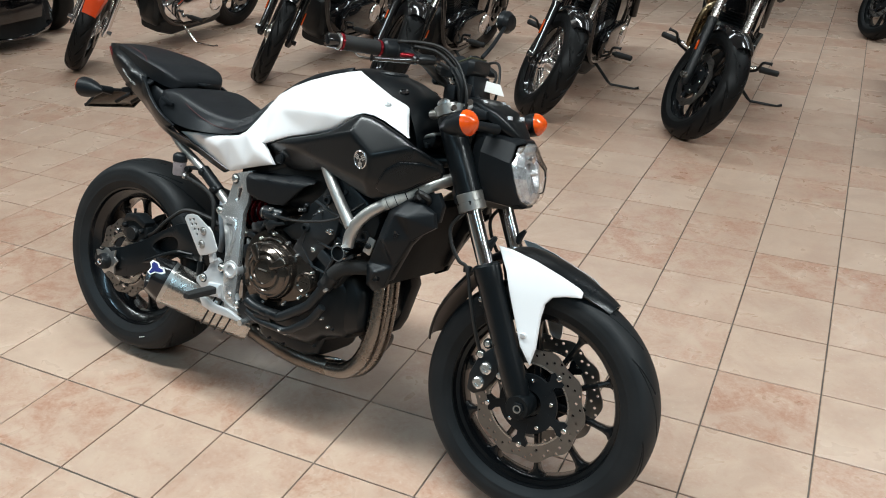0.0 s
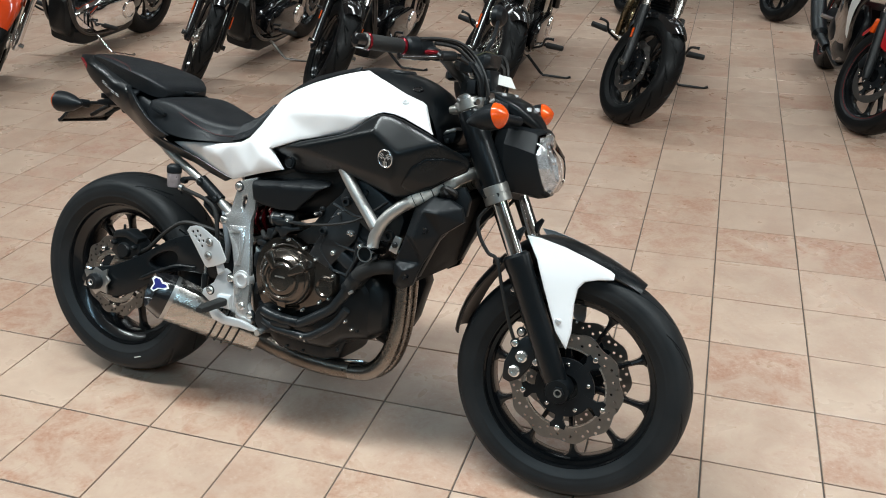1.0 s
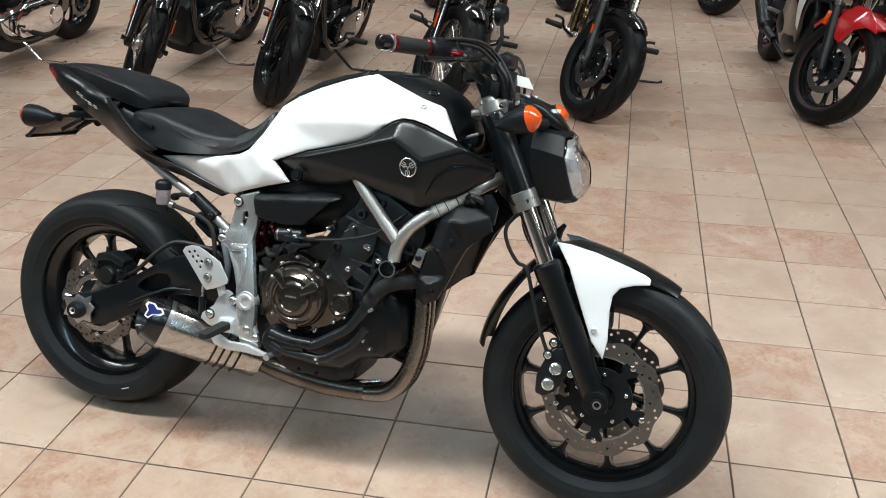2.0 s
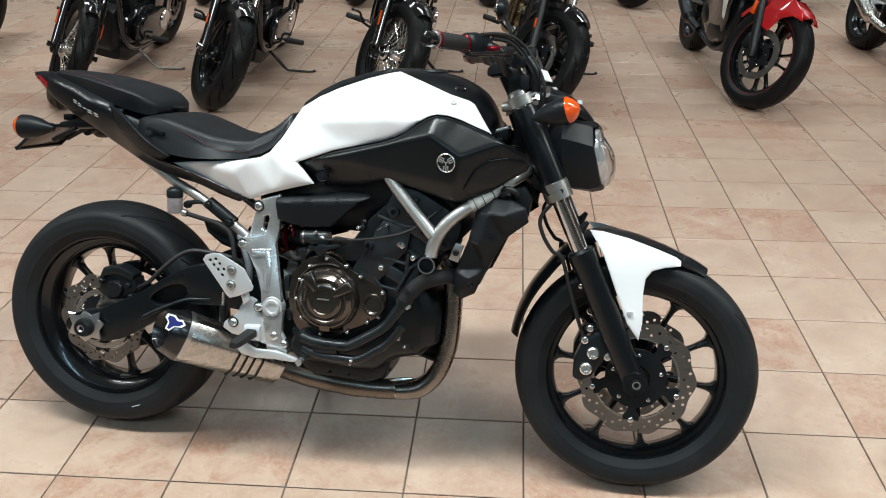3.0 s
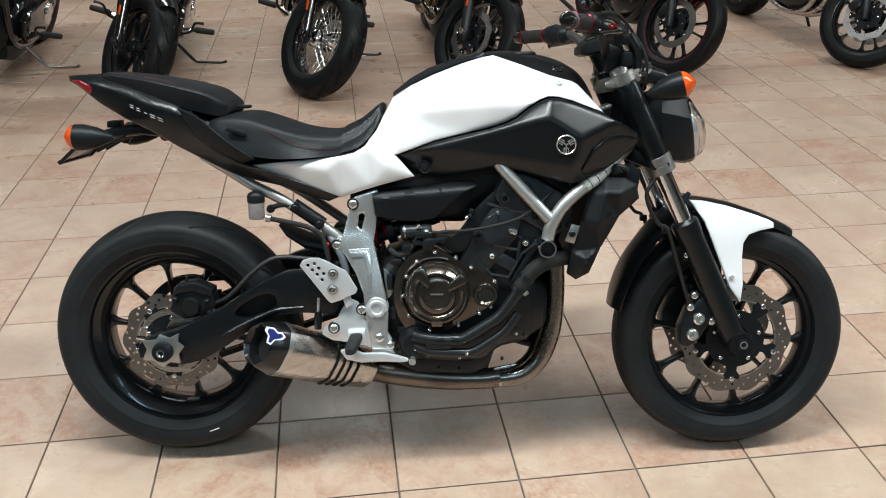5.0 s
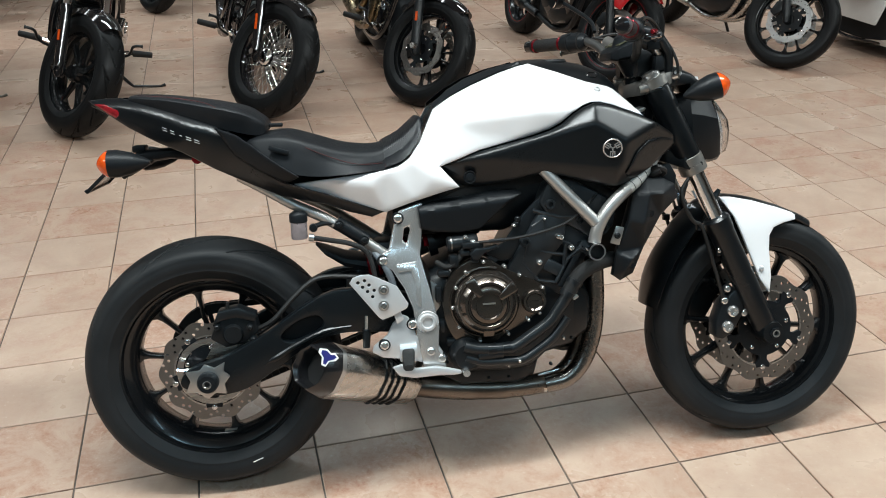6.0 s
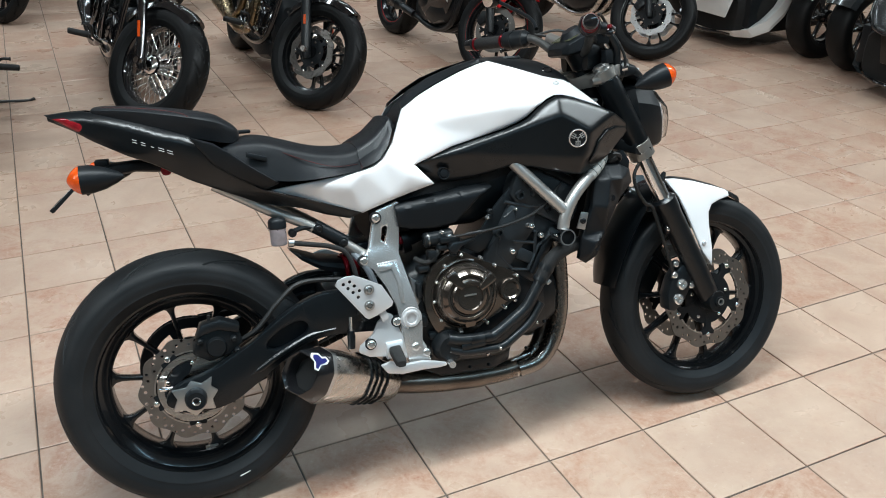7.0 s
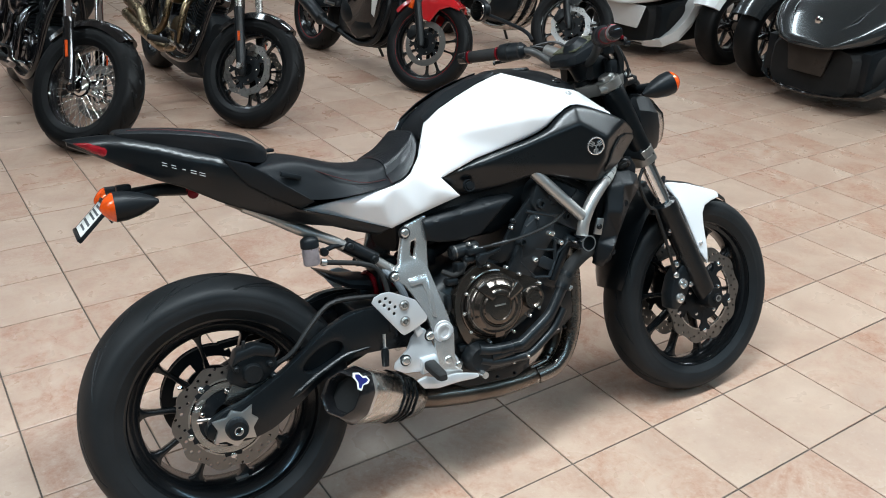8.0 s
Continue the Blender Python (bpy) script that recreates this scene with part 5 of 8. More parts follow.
for s in (-1, 1):
    tp = part("tail_cowl", Geo().panel(TAIL, cowl_h, 0.005, s, 0.003, 0.007), BLACKP, bike, "satin black tail cowl")
    LIGHT = [(-0.214, 0.945), (-0.19, 0.945), (-0.149, 0.930), (-0.158, 0.909), (-0.178, 0.920)]
    part("tail_lamp", Geo().panel(LIGHT, lambda q: tail_h(q) + 0.0040, 0.006, s, 0.003, 0.008), REDLENS, bike, "red tail lamp lens")
    INS = [(0.062, 0.884), (0.108, 0.868), (0.140, 0.845), (0.180, 0.812), (0.240, 0.768), (0.210, 0.755), (0.150, 0.788), (0.104, 0.822), (0.078, 0.858)]
    part("tail_insert", Geo().panel(INS, lambda q: tail_h(q) + 0.006, 0.006, s, 0.003, 0.009), BLACK, tp, "matt black tail insert")
    # plain bars in place of the model marking
    for k in range(5):
        for up in ((0.0026, -0.0026) if k != 2 else (0.0,)):
            c = Vector((-0.050 + 0.0172 * k, 0, 0.8845 - 0.0072 * k + up))
            h0 = float(cowl_h([(c.x, c.z)])[0]) + 0.0006
            part("marking_bar", Geo().box((c.x, s * h0, c.z), (0.0120 if k != 2 else 0.007, 0.0012, 0.0014), rot_about(c, (0, 1, 0), 22)), MARK, tp, "pale marking bar")
part("tail_deck", Geo().body([(-0.225, 0.954, 0.940, 0.018), (-0.16, 0.955, 0.905, 0.055), (-0.08, 0.945, 0.868, 0.080), (0.02, 0.905, 0.82, 0.100), (0.10, 0.875, 0.775, 0.110), (0.15, 0.855, 0.75, 0.108), (0.20, 0.79, 0.725, 0.105), (0.32, 0.76, 0.69, 0.095), (0.42, 0.74, 0.67, 0.085)], 20, 0.6), BLACK, bike, "black under-seat tray")
hold = part("plate_holder", Geo().body([(-0.005, 0.835, 0.805, 0.03), (-0.06, 0.838, 0.812, 0.032), (-0.11, 0.836, 0.806, 0.036), (-0.150, 0.826, 0.808, 0.030)], 14), BLACK, bike, "black number plate holder")
part("plate_arm", Geo().tube([(-0.10, -0.03, 0.812), (-0.135, -0.03, 0.795), (-0.17, -0.03, 0.776)], 0.006, 8), BLACK, hold)
part("plate_arm", Geo().tube([(-0.10, 0.03, 0.812), (-0.135, 0.03, 0.795), (-0.17, 0.03, 0.776)], 0.006, 8), BLACK, hold)
def plate_geo(hw, z0, z1, y0, y1):
    g = Geo().plate([(-hw, z0), (hw, z0), (hw, z1), (-hw, z1)], y0, y1)
    g.v = [(-0.170 - 0.74 * z - 0.67 * y, x, 0.812 - 0.67 * z + 0.74 * y) for x, y, z in g.v]
    return g


plate = part("number_plate", plate_geo(0.088, 0.004, 0.086, 0.0, 0.003), PLATEM, hold, "smoked dark plate in a black frame", bevel=0.001)
part("plate_card", plate_geo(0.084, 0.008, 0.082, 0.0031, 0.0042), PAPER, plate, "white plate face")
PRINT = surf("grey_print", (0.10, 0.115, 0.13), 0.5)
for z0_, z1_, h_ in ((0.014, 0.019, 0.060), (0.025, 0.030, 0.070), (0.036, 0.041, 0.064), (0.052, 0.058, 0.070), (0.066, 0.071, 0.050)):
    part("plate_bar", plate_geo(h_, z0_, z1_, 0.0043, 0.0050), PRINT, plate, "grey plain bar on the plate")
for g in (plate_geo(0.094, -0.002, 0.005, -0.003, 0.006), plate_geo(0.094, 0.085, 0.092, -0.003, 0.006)):
    part("plate_frame", g, BLACK, plate, bevel=0.001)
for k in (-1, 1):
    g = Geo().box((0, 0, 0), (0.090, 0.006, 0.008))
    g.v = [(-0.170 - 0.74 * (x + 0.045) - 0.67 * z, k * 0.091 + y, 0.812 - 0.67 * (x + 0.045) + 0.74 * z) for x, y, z in g.v]
    part("plate_frame", g, BLACK, plate, bevel=0.001)
part("plate_lamp", Geo().box((-0.13, 0, 0.838), (0.03, 0.04, 0.016)), BLACK, hold, bevel=0.003)
for s in (-1, 1):
    part("rear_reflector", Geo().lathe([(0.001, s * 0.003), (0.012, s * 0.002), (0.013, -s * 0.004)], (0.005, s * 0.05, 0.812), 14), REDLENS, hold, "small red reflector")

# frame tubes
LABELM = surf("grey_label", (0.50, 0.50, 0.47), 0.45, colour2=(0.36, 0.36, 0.34), scale=120, mottle=0.3)
for s in (-1, 1):
    part("frame_tube", Geo().tube(spline([(0.785, s * 0.150, 0.775), (0.83, s * 0.165, 0.722), (0.918, s * 0.183, 0.628)], 5), 0.0145, 18), TUBE, bike, "satin silver frame tube")
    part("frame_tube", Geo().tube(spline([(0.914, s * 0.182, 0.578), (0.921, s * 0.184, 0.612), (0.945, s * 0.183, 0.655), (0.985, s * 0.174, 0.692), (1.03, s * 0.155, 0.722), (1.09, s * 0.10, 0.765), (1.13, s * 0.05, 0.79)], 6), 0.0150, 18), TUBE, bike, "satin silver frame tube")
    lug = part("frame_lug", Geo().lathe([(0.017, s * 0.032), (0.0205, s * 0.032), (0.0215, s * 0.026), (0.0215, -s * 0.04), (0.010, -s * 0.04), (0.010, s * 0.0), (0.017, s * 0.006)], (0.911, s * 0.183, 0.564), 28, closed=True), CHROME, bike, "open silver frame lug")
    part("lug_core", Geo().lathe([(0.001, s * 0.010), (0.0172, s * 0.010), (0.0172, -s * 0.02), (0.001, -s * 0.02)], (0.911, s * 0.183, 0.564), 20), DARKIN, lug)
    down = spline([(0.914, s * 0.182, 0.578), (0.921, s * 0.184, 0.612), (0.945, s * 0.183, 0.655), (0.985, s * 0.174, 0.692), (1.03, s * 0.155, 0.722), (1.09, s * 0.10, 0.765), (1.13, s * 0.05, 0.79)], 6)
    wl = part("warning_label", Geo().tube(down[20:30], 0.0154, 18), LABELM, bike, "grey printed warning label")
    for k in (21, 23, 25, 27):
        part("label_line", Geo().tube([down[k] + (down[k + 1] - down[k]) * 0.1, down[k] + (down[k + 1] - down[k]) * 0.28], 0.0157, 18), BLACKP, wl, "dark printed band")
    part("subframe_tube", Geo().tube(spline([(0.10, s * 0.080, 0.770), (0.16, s * 0.088, 0.735), (0.22, s * 0.095, 0.698), (0.30, s * 0.098, 0.656), (0.43, s * 0.10, 0.565), (0.50, s * 0.10, 0.50)], 5), 0.0125, 14), TUBE, bike, "satin silver subframe tube")
    part("backbone_tube", Geo().tube([(1.09, s * 0.04, 0.82), (0.90, s * 0.09, 0.790), (0.70, s * 0.09, 0.76), (0.56, s * 0.085, 0.70)], 0.016, 12), CASTB, bike)
    AIR = [(0.505, 0.682), (0.56, 0.692), (0.62, 0.699), (0.70, 0.708), (0.745, 0.708), (0.752, 0.700), (0.72, 0.683), (0.69, 0.655), (0.652, 0.620), (0.60, 0.614), (0.545, 0.618), (0.512, 0.628)]
    air_faces = [plane((0.515, 0.668, 0.132), (0.700, 0.690, 0.144), (0.600, 0.620, 0.131)), plane((0.505, 0.684, 0.114), (0.750, 0.709, 0.124), (0.600, 0.678, 0.1455))]

    def air_h(q):
        low = [np.asarray(q)[:, 0] * k[0] + np.asarray(q)[:, 1] * k[1] + k[2] for k in air_faces]
        return np.minimum(low[0], low[1]) - 0.006 * np.exp(-np.abs(low[0] - low[1]) / 0.006)

    part("side_cover", Geo().panel(AIR, air_h, 0.006, s, 0.003, 0.008), BLACK, bike, "matt black side cover")
part("airbox", Geo().body([(0.45, 0.73, 0.60, 0.085), (0.55, 0.76, 0.60, 0.10), (0.70, 0.78, 0.64, 0.105), (0.80, 0.80, 0.68, 0.10), (0.90, 0.80, 0.70, 0.09)], 16, 0.5), DARKIN, bike)
part("head_pipe", Geo().tube([(1.085, 0, 0.925), (1.150, 0, 0.765)], 0.036, 18), CASTB, bike)
lock = part("lock_bracket", Geo().plate([(1.040, 0.845), (1.032, 0.862), (1.040, 0.874), (1.062, 0.884), (1.070, 0.880), (1.068, 0.864), (1.062, 0.850)], -0.095, -0.050), CASTB, bike, "dark bracket beside the steering head", bevel=0.004)
part("lock_face", Geo().plate([(1.034, 0.866), (1.040, 0.877), (1.064, 0.887), (1.072, 0.882), (1.064, 0.876)], -0.098, -0.060), ALU, lock, "silver bracket edge", bevel=0.003)
part("lock_nut", Geo().box((1.050, -0.100, 0.853), (0.012, 0.010, 0.012)), CASTB, lock, bevel=0.002)

# engine
eng = part("engine", Geo().body([(0.505, 0.46, 0.33, 0.10), (0.53, 0.52, 0.27, 0.125), (0.60, 0.56, 0.25, 0.135), (0.70, 0.55, 0.245, 0.14), (0.77, 0.53, 0.250, 0.139), (0.81, 0.52, 0.285, 0.136), (0.88, 0.47, 0.30, 0.12), (0.90, 0.44, 0.32, 0.10)], 28, 0.45), CASTB, bike, "black engine crankcase")
def slanted(g, deg=-33, c=(0.78, 0, 0.48)):
    return g.moved(rot_about(c, (0, 1, 0), deg))
cyl = Geo().box((0.785, 0, 0.575), (0.160, 0.270, 0.19))
part("cylinder_block", slanted(cyl, 30), ENGB, eng, "black cylinder block", bevel=0.012)
hd = Geo().plate([(0.690, 0.655), (0.685, 0.705), (0.700, 0.728), (0.735, 0.742), (0.845, 0.742), (0.868, 0.728), (0.880, 0.690), (0.872, 0.655), (0.84, 0.640), (0.72, 0.640)], -0.152, 0.152)
head_ = part("cylinder_head", slanted(hd, 30), ENGB, eng, "black cylinder head", bevel=0.010)
part("head_cover", slanted(Geo().box((0.785, 0, 0.752), (0.14, 0.25, 0.03)), 30), ENGB, head_, bevel=0.010)
# cast lumps, ribs and bosses on the flank of the head and block
for c_, s_ in (((0.735, -0.140, 0.560), (0.014, 0.020, 0.110)), ((0.835, -0.140, 0.560), (0.016, 0.020, 0.12)), ((0.785, -0.138, 0.600), (0.10, 0.012, 0.012)), ((0.785, -0.152, 0.690), (0.11, 0.012, 0.010)), ((0.745, -0.152, 0.700), (0.012, 0.012, 0.05)), ((0.80, -0.142, 0.535), (0.05, 0.02, 0.03))):
    part("cast_rib", slanted(Geo().box(c_, s_), 30), ENGB, head_, bevel=0.004)
for x_, z_, r_ in ((0.715, 0.665, 0.013), (0.858, 0.672, 0.014), (0.80, 0.665, 0.010), (0.705, 0.560, 0.012), (0.850, 0.620, 0.011)):
    part("cast_boss", slanted(Geo().lathe([(0.001, -0.004), (r_ * 0.45, -0.004), (r_ * 0.5, -0.012), (r_ * 0.85, -0.012), (r_, -0.004), (r_, 0.02)], (x_, -0.150, z_), 16), 30), ENGB, head_)
part("timing_cover", slanted(Geo().plate([(0.70, 0.48), (0.70, 0.63), (0.73, 0.66), (0.77, 0.66), (0.79, 0.60), (0.77, 0.48)], -0.152, -0.12), 30), ENGB, head_, bevel=0.008)
for q, rad in (((0.832, -0.158, 0.596), 0.0075), ((0.728, -0.150, 0.627), 0.006), ((0.615, -0.135, 0.603), 0.007), ((0.800, -0.158, 0.640), 0.005)):
    bolts(eng, [q], rad * 0.82, 0.008, ZINC)
throttle = part("throttle_body", Geo().body([(0.58, 0.69, 0.61, 0.085), (0.64, 0.72, 0.60, 0.10), (0.72, 0.74, 0.60, 0.105), (0.80, 0.76, 0.63, 0.10), (0.86, 0.77, 0.68, 0.09)], 16, 0.5), CASTB, bike, "black intake and throttle body")

# clutch cover: bronze, with stepped rings, three spokes and rim bolts
CC = Vector((0.661, -0.135, 0.447))
FLANGE = [(0.655, 0.553), (0.695, 0.531), (0.733, 0.512), (0.790, 0.484), (0.802, 0.464), (0.795, 0.424), (0.753, 0.391), (0.709, 0.370), (0.681, 0.350), (0.655, 0.336), (0.608, 0.339), (0.577, 0.364), (0.559, 0.404), (0.554, 0.446), (0.562, 0.494), (0.588, 0.530), (0.620, 0.548)]
FL = [(p.x, p.z) for p in spline([(x, 0, z) for x, z in FLANGE], 3, closed=True)]
clutch = part("clutch_cover", Geo().plate(FL, CC.y - 0.018, CC.y + 0.03), BRONZE, eng, "bronze metallic clutch cover", bevel=0.004)
part("cover_dome", Geo().lathe([(0.0801, 0.004), (0.0792, -0.014), (0.0755, -0.026), (0.0701, -0.032), (0.0664, -0.033), (0.0628, -0.037), (0.0564, -0.043), (0.0510, -0.0435), (0.0482, -0.041), (0.0455, -0.041), (0.0419, -0.045), (0.0346, -0.048), (0.0319, -0.048), (0.0300, -0.044), (0.0009, -0.045)], (CC.x - 0.004, CC.y - 0.012, CC.z), 64), BRONZE, clutch, "stepped bronze clutch dome", sharp=25)
for a in (35, 125, 270):
    rib = Geo().plate([(0.031, -0.007), (0.073, -0.014), (0.080, -0.011), (0.080, 0.011), (0.073, 0.014), (0.031, 0.007)], CC.y - (0.054 if a == 270 else 0.064), CC.y - 0.012)
    rib.v = [(x, y + (0.30 * max(0.0, x - 0.045) if y < CC.y - 0.04 else 0.0), z) for x, y, z in rib.v]
    part("cover_rib", rib.moved(Matrix.Translation((CC.x - 0.004, 0, CC.z)) @ Matrix.Rotation(radians(-a), 4, "Y")), BRONZE, clutch, bevel=0.003)
part("cover_rim_ridge", Geo().tube([(CC.x - 0.004 + 0.085 * math.cos(t), CC.y - 0.020, CC.z + 0.085 * math.sin(t)) for t in [2 * math.pi * k / 40 for k in range(8, 34)]], 0.004, 8), BRONZE, clutch)
# a plain raised bar for the lettering
part("cover_mark", Geo().box((CC.x - 0.004, CC.y - 0.0585, CC.z + 0.006), (0.030, 0.002, 0.0035)), ALU, clutch, "worn raised marking bar")
cap = part("oil_cap", Geo().lathe([(0.001, -0.016), (0.018, -0.016), (0.022, -0.020), (0.027, -0.020), (0.030, -0.012), (0.031, 0.010)], (0.773, CC.y - 0.010, 0.4415), 32), BRONZE, clutch, "round bronze filler cap")
part("cap_mark", Geo().box((0.773, CC.y - 0.0275, 0.4415), (0.022, 0.002, 0.004)), BRONZE, cap)
bolts(clutch, [(CC.x + r * math.cos(radians(a)), CC.y - 0.018, CC.z + r * math.sin(radians(a))) for a, r in ((95, 0.099), (64, 0.094), (-60, 0.094), (-103, 0.096), (-142, 0.091), (-175, 0.086), (152, 0.086), (124, 0.092))] + [(x, CC.y - 0.018, z) for x, z in ((0.738, 0.508), (0.794, 0.474), (0.786, 0.412), (0.758, 0.396))], 0.0052, 0.009, ZINC)
part("oil_pan", Geo().body([(0.56, 0.285, 0.235, 0.08), (0.60, 0.29, 0.215, 0.10), (0.74, 0.29, 0.208, 0.10), (0.785, 0.29, 0.222, 0.09), (0.800, 0.30, 0.270, 0.08), (0.83, 0.31, 0.285, 0.07)], 16, 0.5), CASTB, eng, "black oil pan")
for sp, rad in (([(0.597, 0.347), (0.630, 0.338), (0.690, 0.334), (0.716, 0.335), (0.765, 0.364), (0.806, 0.392), (0.830, 0.424), (0.852, 0.458)], 0.0140), ([(0.600, 0.320), (0.640, 0.306), (0.700, 0.303), (0.740, 0.304), (0.783, 0.329), (0.818, 0.356), (0.850, 0.400)], 0.0108)):
    part("coolant_pipe", Geo().tube(spline([(x, -0.172, z) for x, z in sp], 5), rad, 16), HOSEB, eng, "satin black coolant pipe")
part("coolant_hose", Geo().tube(spline([(0.848, -0.172, 0.452), (0.868, -0.172, 0.486), (0.890, -0.170, 0.509), (0.93, -0.158, 0.525), (0.975, -0.13, 0.527)], 5), 0.0185, 14), GRIP, eng, "black rubber coolant hose")
for x, z in ((0.852, 0.459), (0.868, 0.486)):
    part("hose_clip", Geo().tube([(x - 0.003, -0.172, z - 0.005), (x + 0.003, -0.172, z + 0.005)], 0.0200, 16), CASTB, eng)
part("clip_ear", Geo().box((0.866, -0.186, 0.452), (0.014, 0.008, 0.008), rot_about((0.866, -0.186, 0.452), (0, 1, 0), -35)), ALU, eng, "small steel hose clamp ear", bevel=0.002)
for x, rad in ((0.664, 0.0150), (0.700, 0.0150)):
    part("pipe_collar", Geo().tube([(x - 0.010, -0.172, 0.3345), (x + 0.010, -0.172, 0.3345)], rad, 16), BLACKP, eng)
bolts(eng, [(0.728, -0.182, 0.304), (0.837, -0.150, 0.361), (0.849, -0.135, 0.338), (0.711, -0.135, 0.278)], 0.0045, 0.008, ZINC)
part("water_pump", Geo().lathe([(0.001, -0.03), (0.030, -0.028), (0.040, -0.012), (0.042, 0.01)], (0.605, -0.150, 0.322), 24), CASTB, eng, "black water pump housing")
part("pump_collar", Geo().tube([(0.630, -0.168, 0.322), (0.690, -0.168, 0.325)], 0.0165, 14), CASTB, eng)
part("crank_front", Geo().body([(0.84, 0.50, 0.30, 0.118), (0.885, 0.49, 0.31, 0.118), (0.918, 0.46, 0.33, 0.108), (0.928, 0.44, 0.35, 0.095)], 16, 0.4), CASTB, eng, "black front of the crankcase")
part("starter", Geo().tube([(0.86, -0.10, 0.36), (0.86, 0.06, 0.36)], 0.035, 16), CASTB, eng)
part("oil_filter", Geo().tube([(0.845, 0.052, 0.292), (0.905, 0.052, 0.274), (0.916, 0.052, 0.271), (0.919, 0.052, 0.270)], [0.034, 0.034, 0.031, 0.024], 24), BLACKP, eng, "black oil filter")
bolts(eng, [(x, -0.142, z) for x, z in ((0.56, 0.30), (0.66, 0.252), (0.71, 0.250), (0.815, 0.276), (0.868, 0.338))], 0.0042, 0.006, CASTB)
part("coolant_tank", Geo().plate([(0.875, 0.300), (0.862, 0.400), (0.885, 0.470), (0.938, 0.480), (0.952, 0.440), (0.924, 0.330), (0.902, 0.288)], 0.085, 0.140), BLACK, bike, "black coolant overflow tank", bevel=0.008)
part("clutch_cable", Geo().tube(spline([(0.645, -0.150, 0.592), (0.70, -0.165, 0.597), (0.78, -0.175, 0.610), (0.86, -0.17, 0.635), (0.93, -0.15, 0.69)], 5), 0.0035, 8), WIRE, bike, "thin black clutch cable")
part("cable_ferrule", Geo().tube([(0.668, -0.157, 0.594), (0.705, -0.166, 0.5975)], 0.0048, 10), HOSEB, bike, "black cable adjuster")
part("cable_end", Geo().tube([(0.632, -0.146, 0.590), (0.668, -0.157, 0.594)], 0.0022, 8), ZINC, bike, "bare cable end")
part("cable_arm", Geo().box((0.63, -0.142, 0.585), (0.05, 0.02, 0.014)), CASTB, eng, bevel=0.003)

# canister, clutch arm, stay and ribs above the clutch cover
can_ = part("canister", Geo().tube([(0.572, -0.118, 0.585), (0.576, -0.118, 0.5852), (0.640, -0.118, 0.590), (0.646, -0.118, 0.5905)], [0.015, 0.019, 0.019, 0.015], 20), HOSEB, eng, "black canister beside the shock absorber")
part("canister_band", Geo().tube([(0.580, -0.118, 0.5857), (0.584, -0.118, 0.586)], 0.0194, 20), DISC, can_, "pale metal band")
bolts(can_, [(0.633, -0.136, 0.590)], 0.008, 0.007, ZINC)
arm_ = part("clutch_arm", Geo().plate([(0.620, 0.566), (0.634, 0.580), (0.656, 0.579), (0.684, 0.586), (0.692, 0.579), (0.656, 0.568), (0.642, 0.552), (0.628, 0.552)], -0.162, -0.148), CASTB, eng, "black clutch release arm", bevel=0.003)
part("arm_pivot", Geo().tube([(0.634, -0.150, 0.545), (0.634, -0.150, 0.578)], 0.009, 14), CASTB, arm_)
part("engine_stay", Geo().plate([(0.662, 0.560), (0.705, 0.586), (0.752, 0.649), (0.799, 0.695), (0.820, 0.706), (0.842, 0.675), (0.806, 0.655), (0.768, 0.604), (0.744, 0.552), (0.70, 0.540)], -0.140, -0.128), CASTB, eng, "black engine stay plate", bevel=0.003)
bolts(eng, [(0.812, -0.142, 0.694), (0.740, -0.142, 0.640), (0.736, -0.142, 0.628)], 0.0075, 0.006, CASTB)
for pts_, r_ in (([(0.792, 0.560), (0.847, 0.549)], 0.007), ([(0.853, 0.574), (0.849, 0.520)], 0.008), ([(0.783, 0.490), (0.829, 0.482)], 0.006), ([(0.829, 0.482), (0.858, 0.538), (0.893, 0.566)], 0.008), ([(0.757, 0.575), (0.746, 0.536), (0.784, 0.492)], 0.007), ([(0.775, 0.660), (0.838, 0.640), (0.888, 0.640)], 0.007), ([(0.772, 0.622), (0.800, 0.640), (0.806, 0.600)], 0.006)):
    part("cast_rib", Geo().tube([(x, -0.149, z) for x, z in pts_], r_ * 0.62, 8), ENGB, head_)
bolts(head_, [(0.840, -0.158, 0.594), (0.866, -0.156, 0.566), (0.788, -0.154, 0.535)], 0.0075, 0.007, ZINC)
for x_, z_, w_, h_ in ((0.560, 0.520, 0.030, 0.016), (0.585, 0.548, 0.022, 0.030), (0.545, 0.470, 0.014, 0.040), (0.612, 0.566, 0.026, 0.014), (0.552, 0.392, 0.016, 0.030), (0.575, 0.350, 0.030, 0.018)):
    part("case_boss", Geo().box((x_, -0.132, z_), (w_, 0.030, h_)), CASTB, eng, bevel=0.005)
part("case_hose", Geo().tube(spline([(0.545, -0.120, 0.545), (0.570, -0.140, 0.535), (0.600, -0.138, 0.556), (0.618, -0.125, 0.590)], 5), 0.0065, 10), GRIP, eng, "thin black engine hose")
part("frame_flange", Geo().plate([(0.528, 0.502), (0.545, 0.490), (0.553, 0.440), (0.535, 0.420)], -0.128, -0.116), ALU, eng, "small silver frame flange", bevel=0.003)

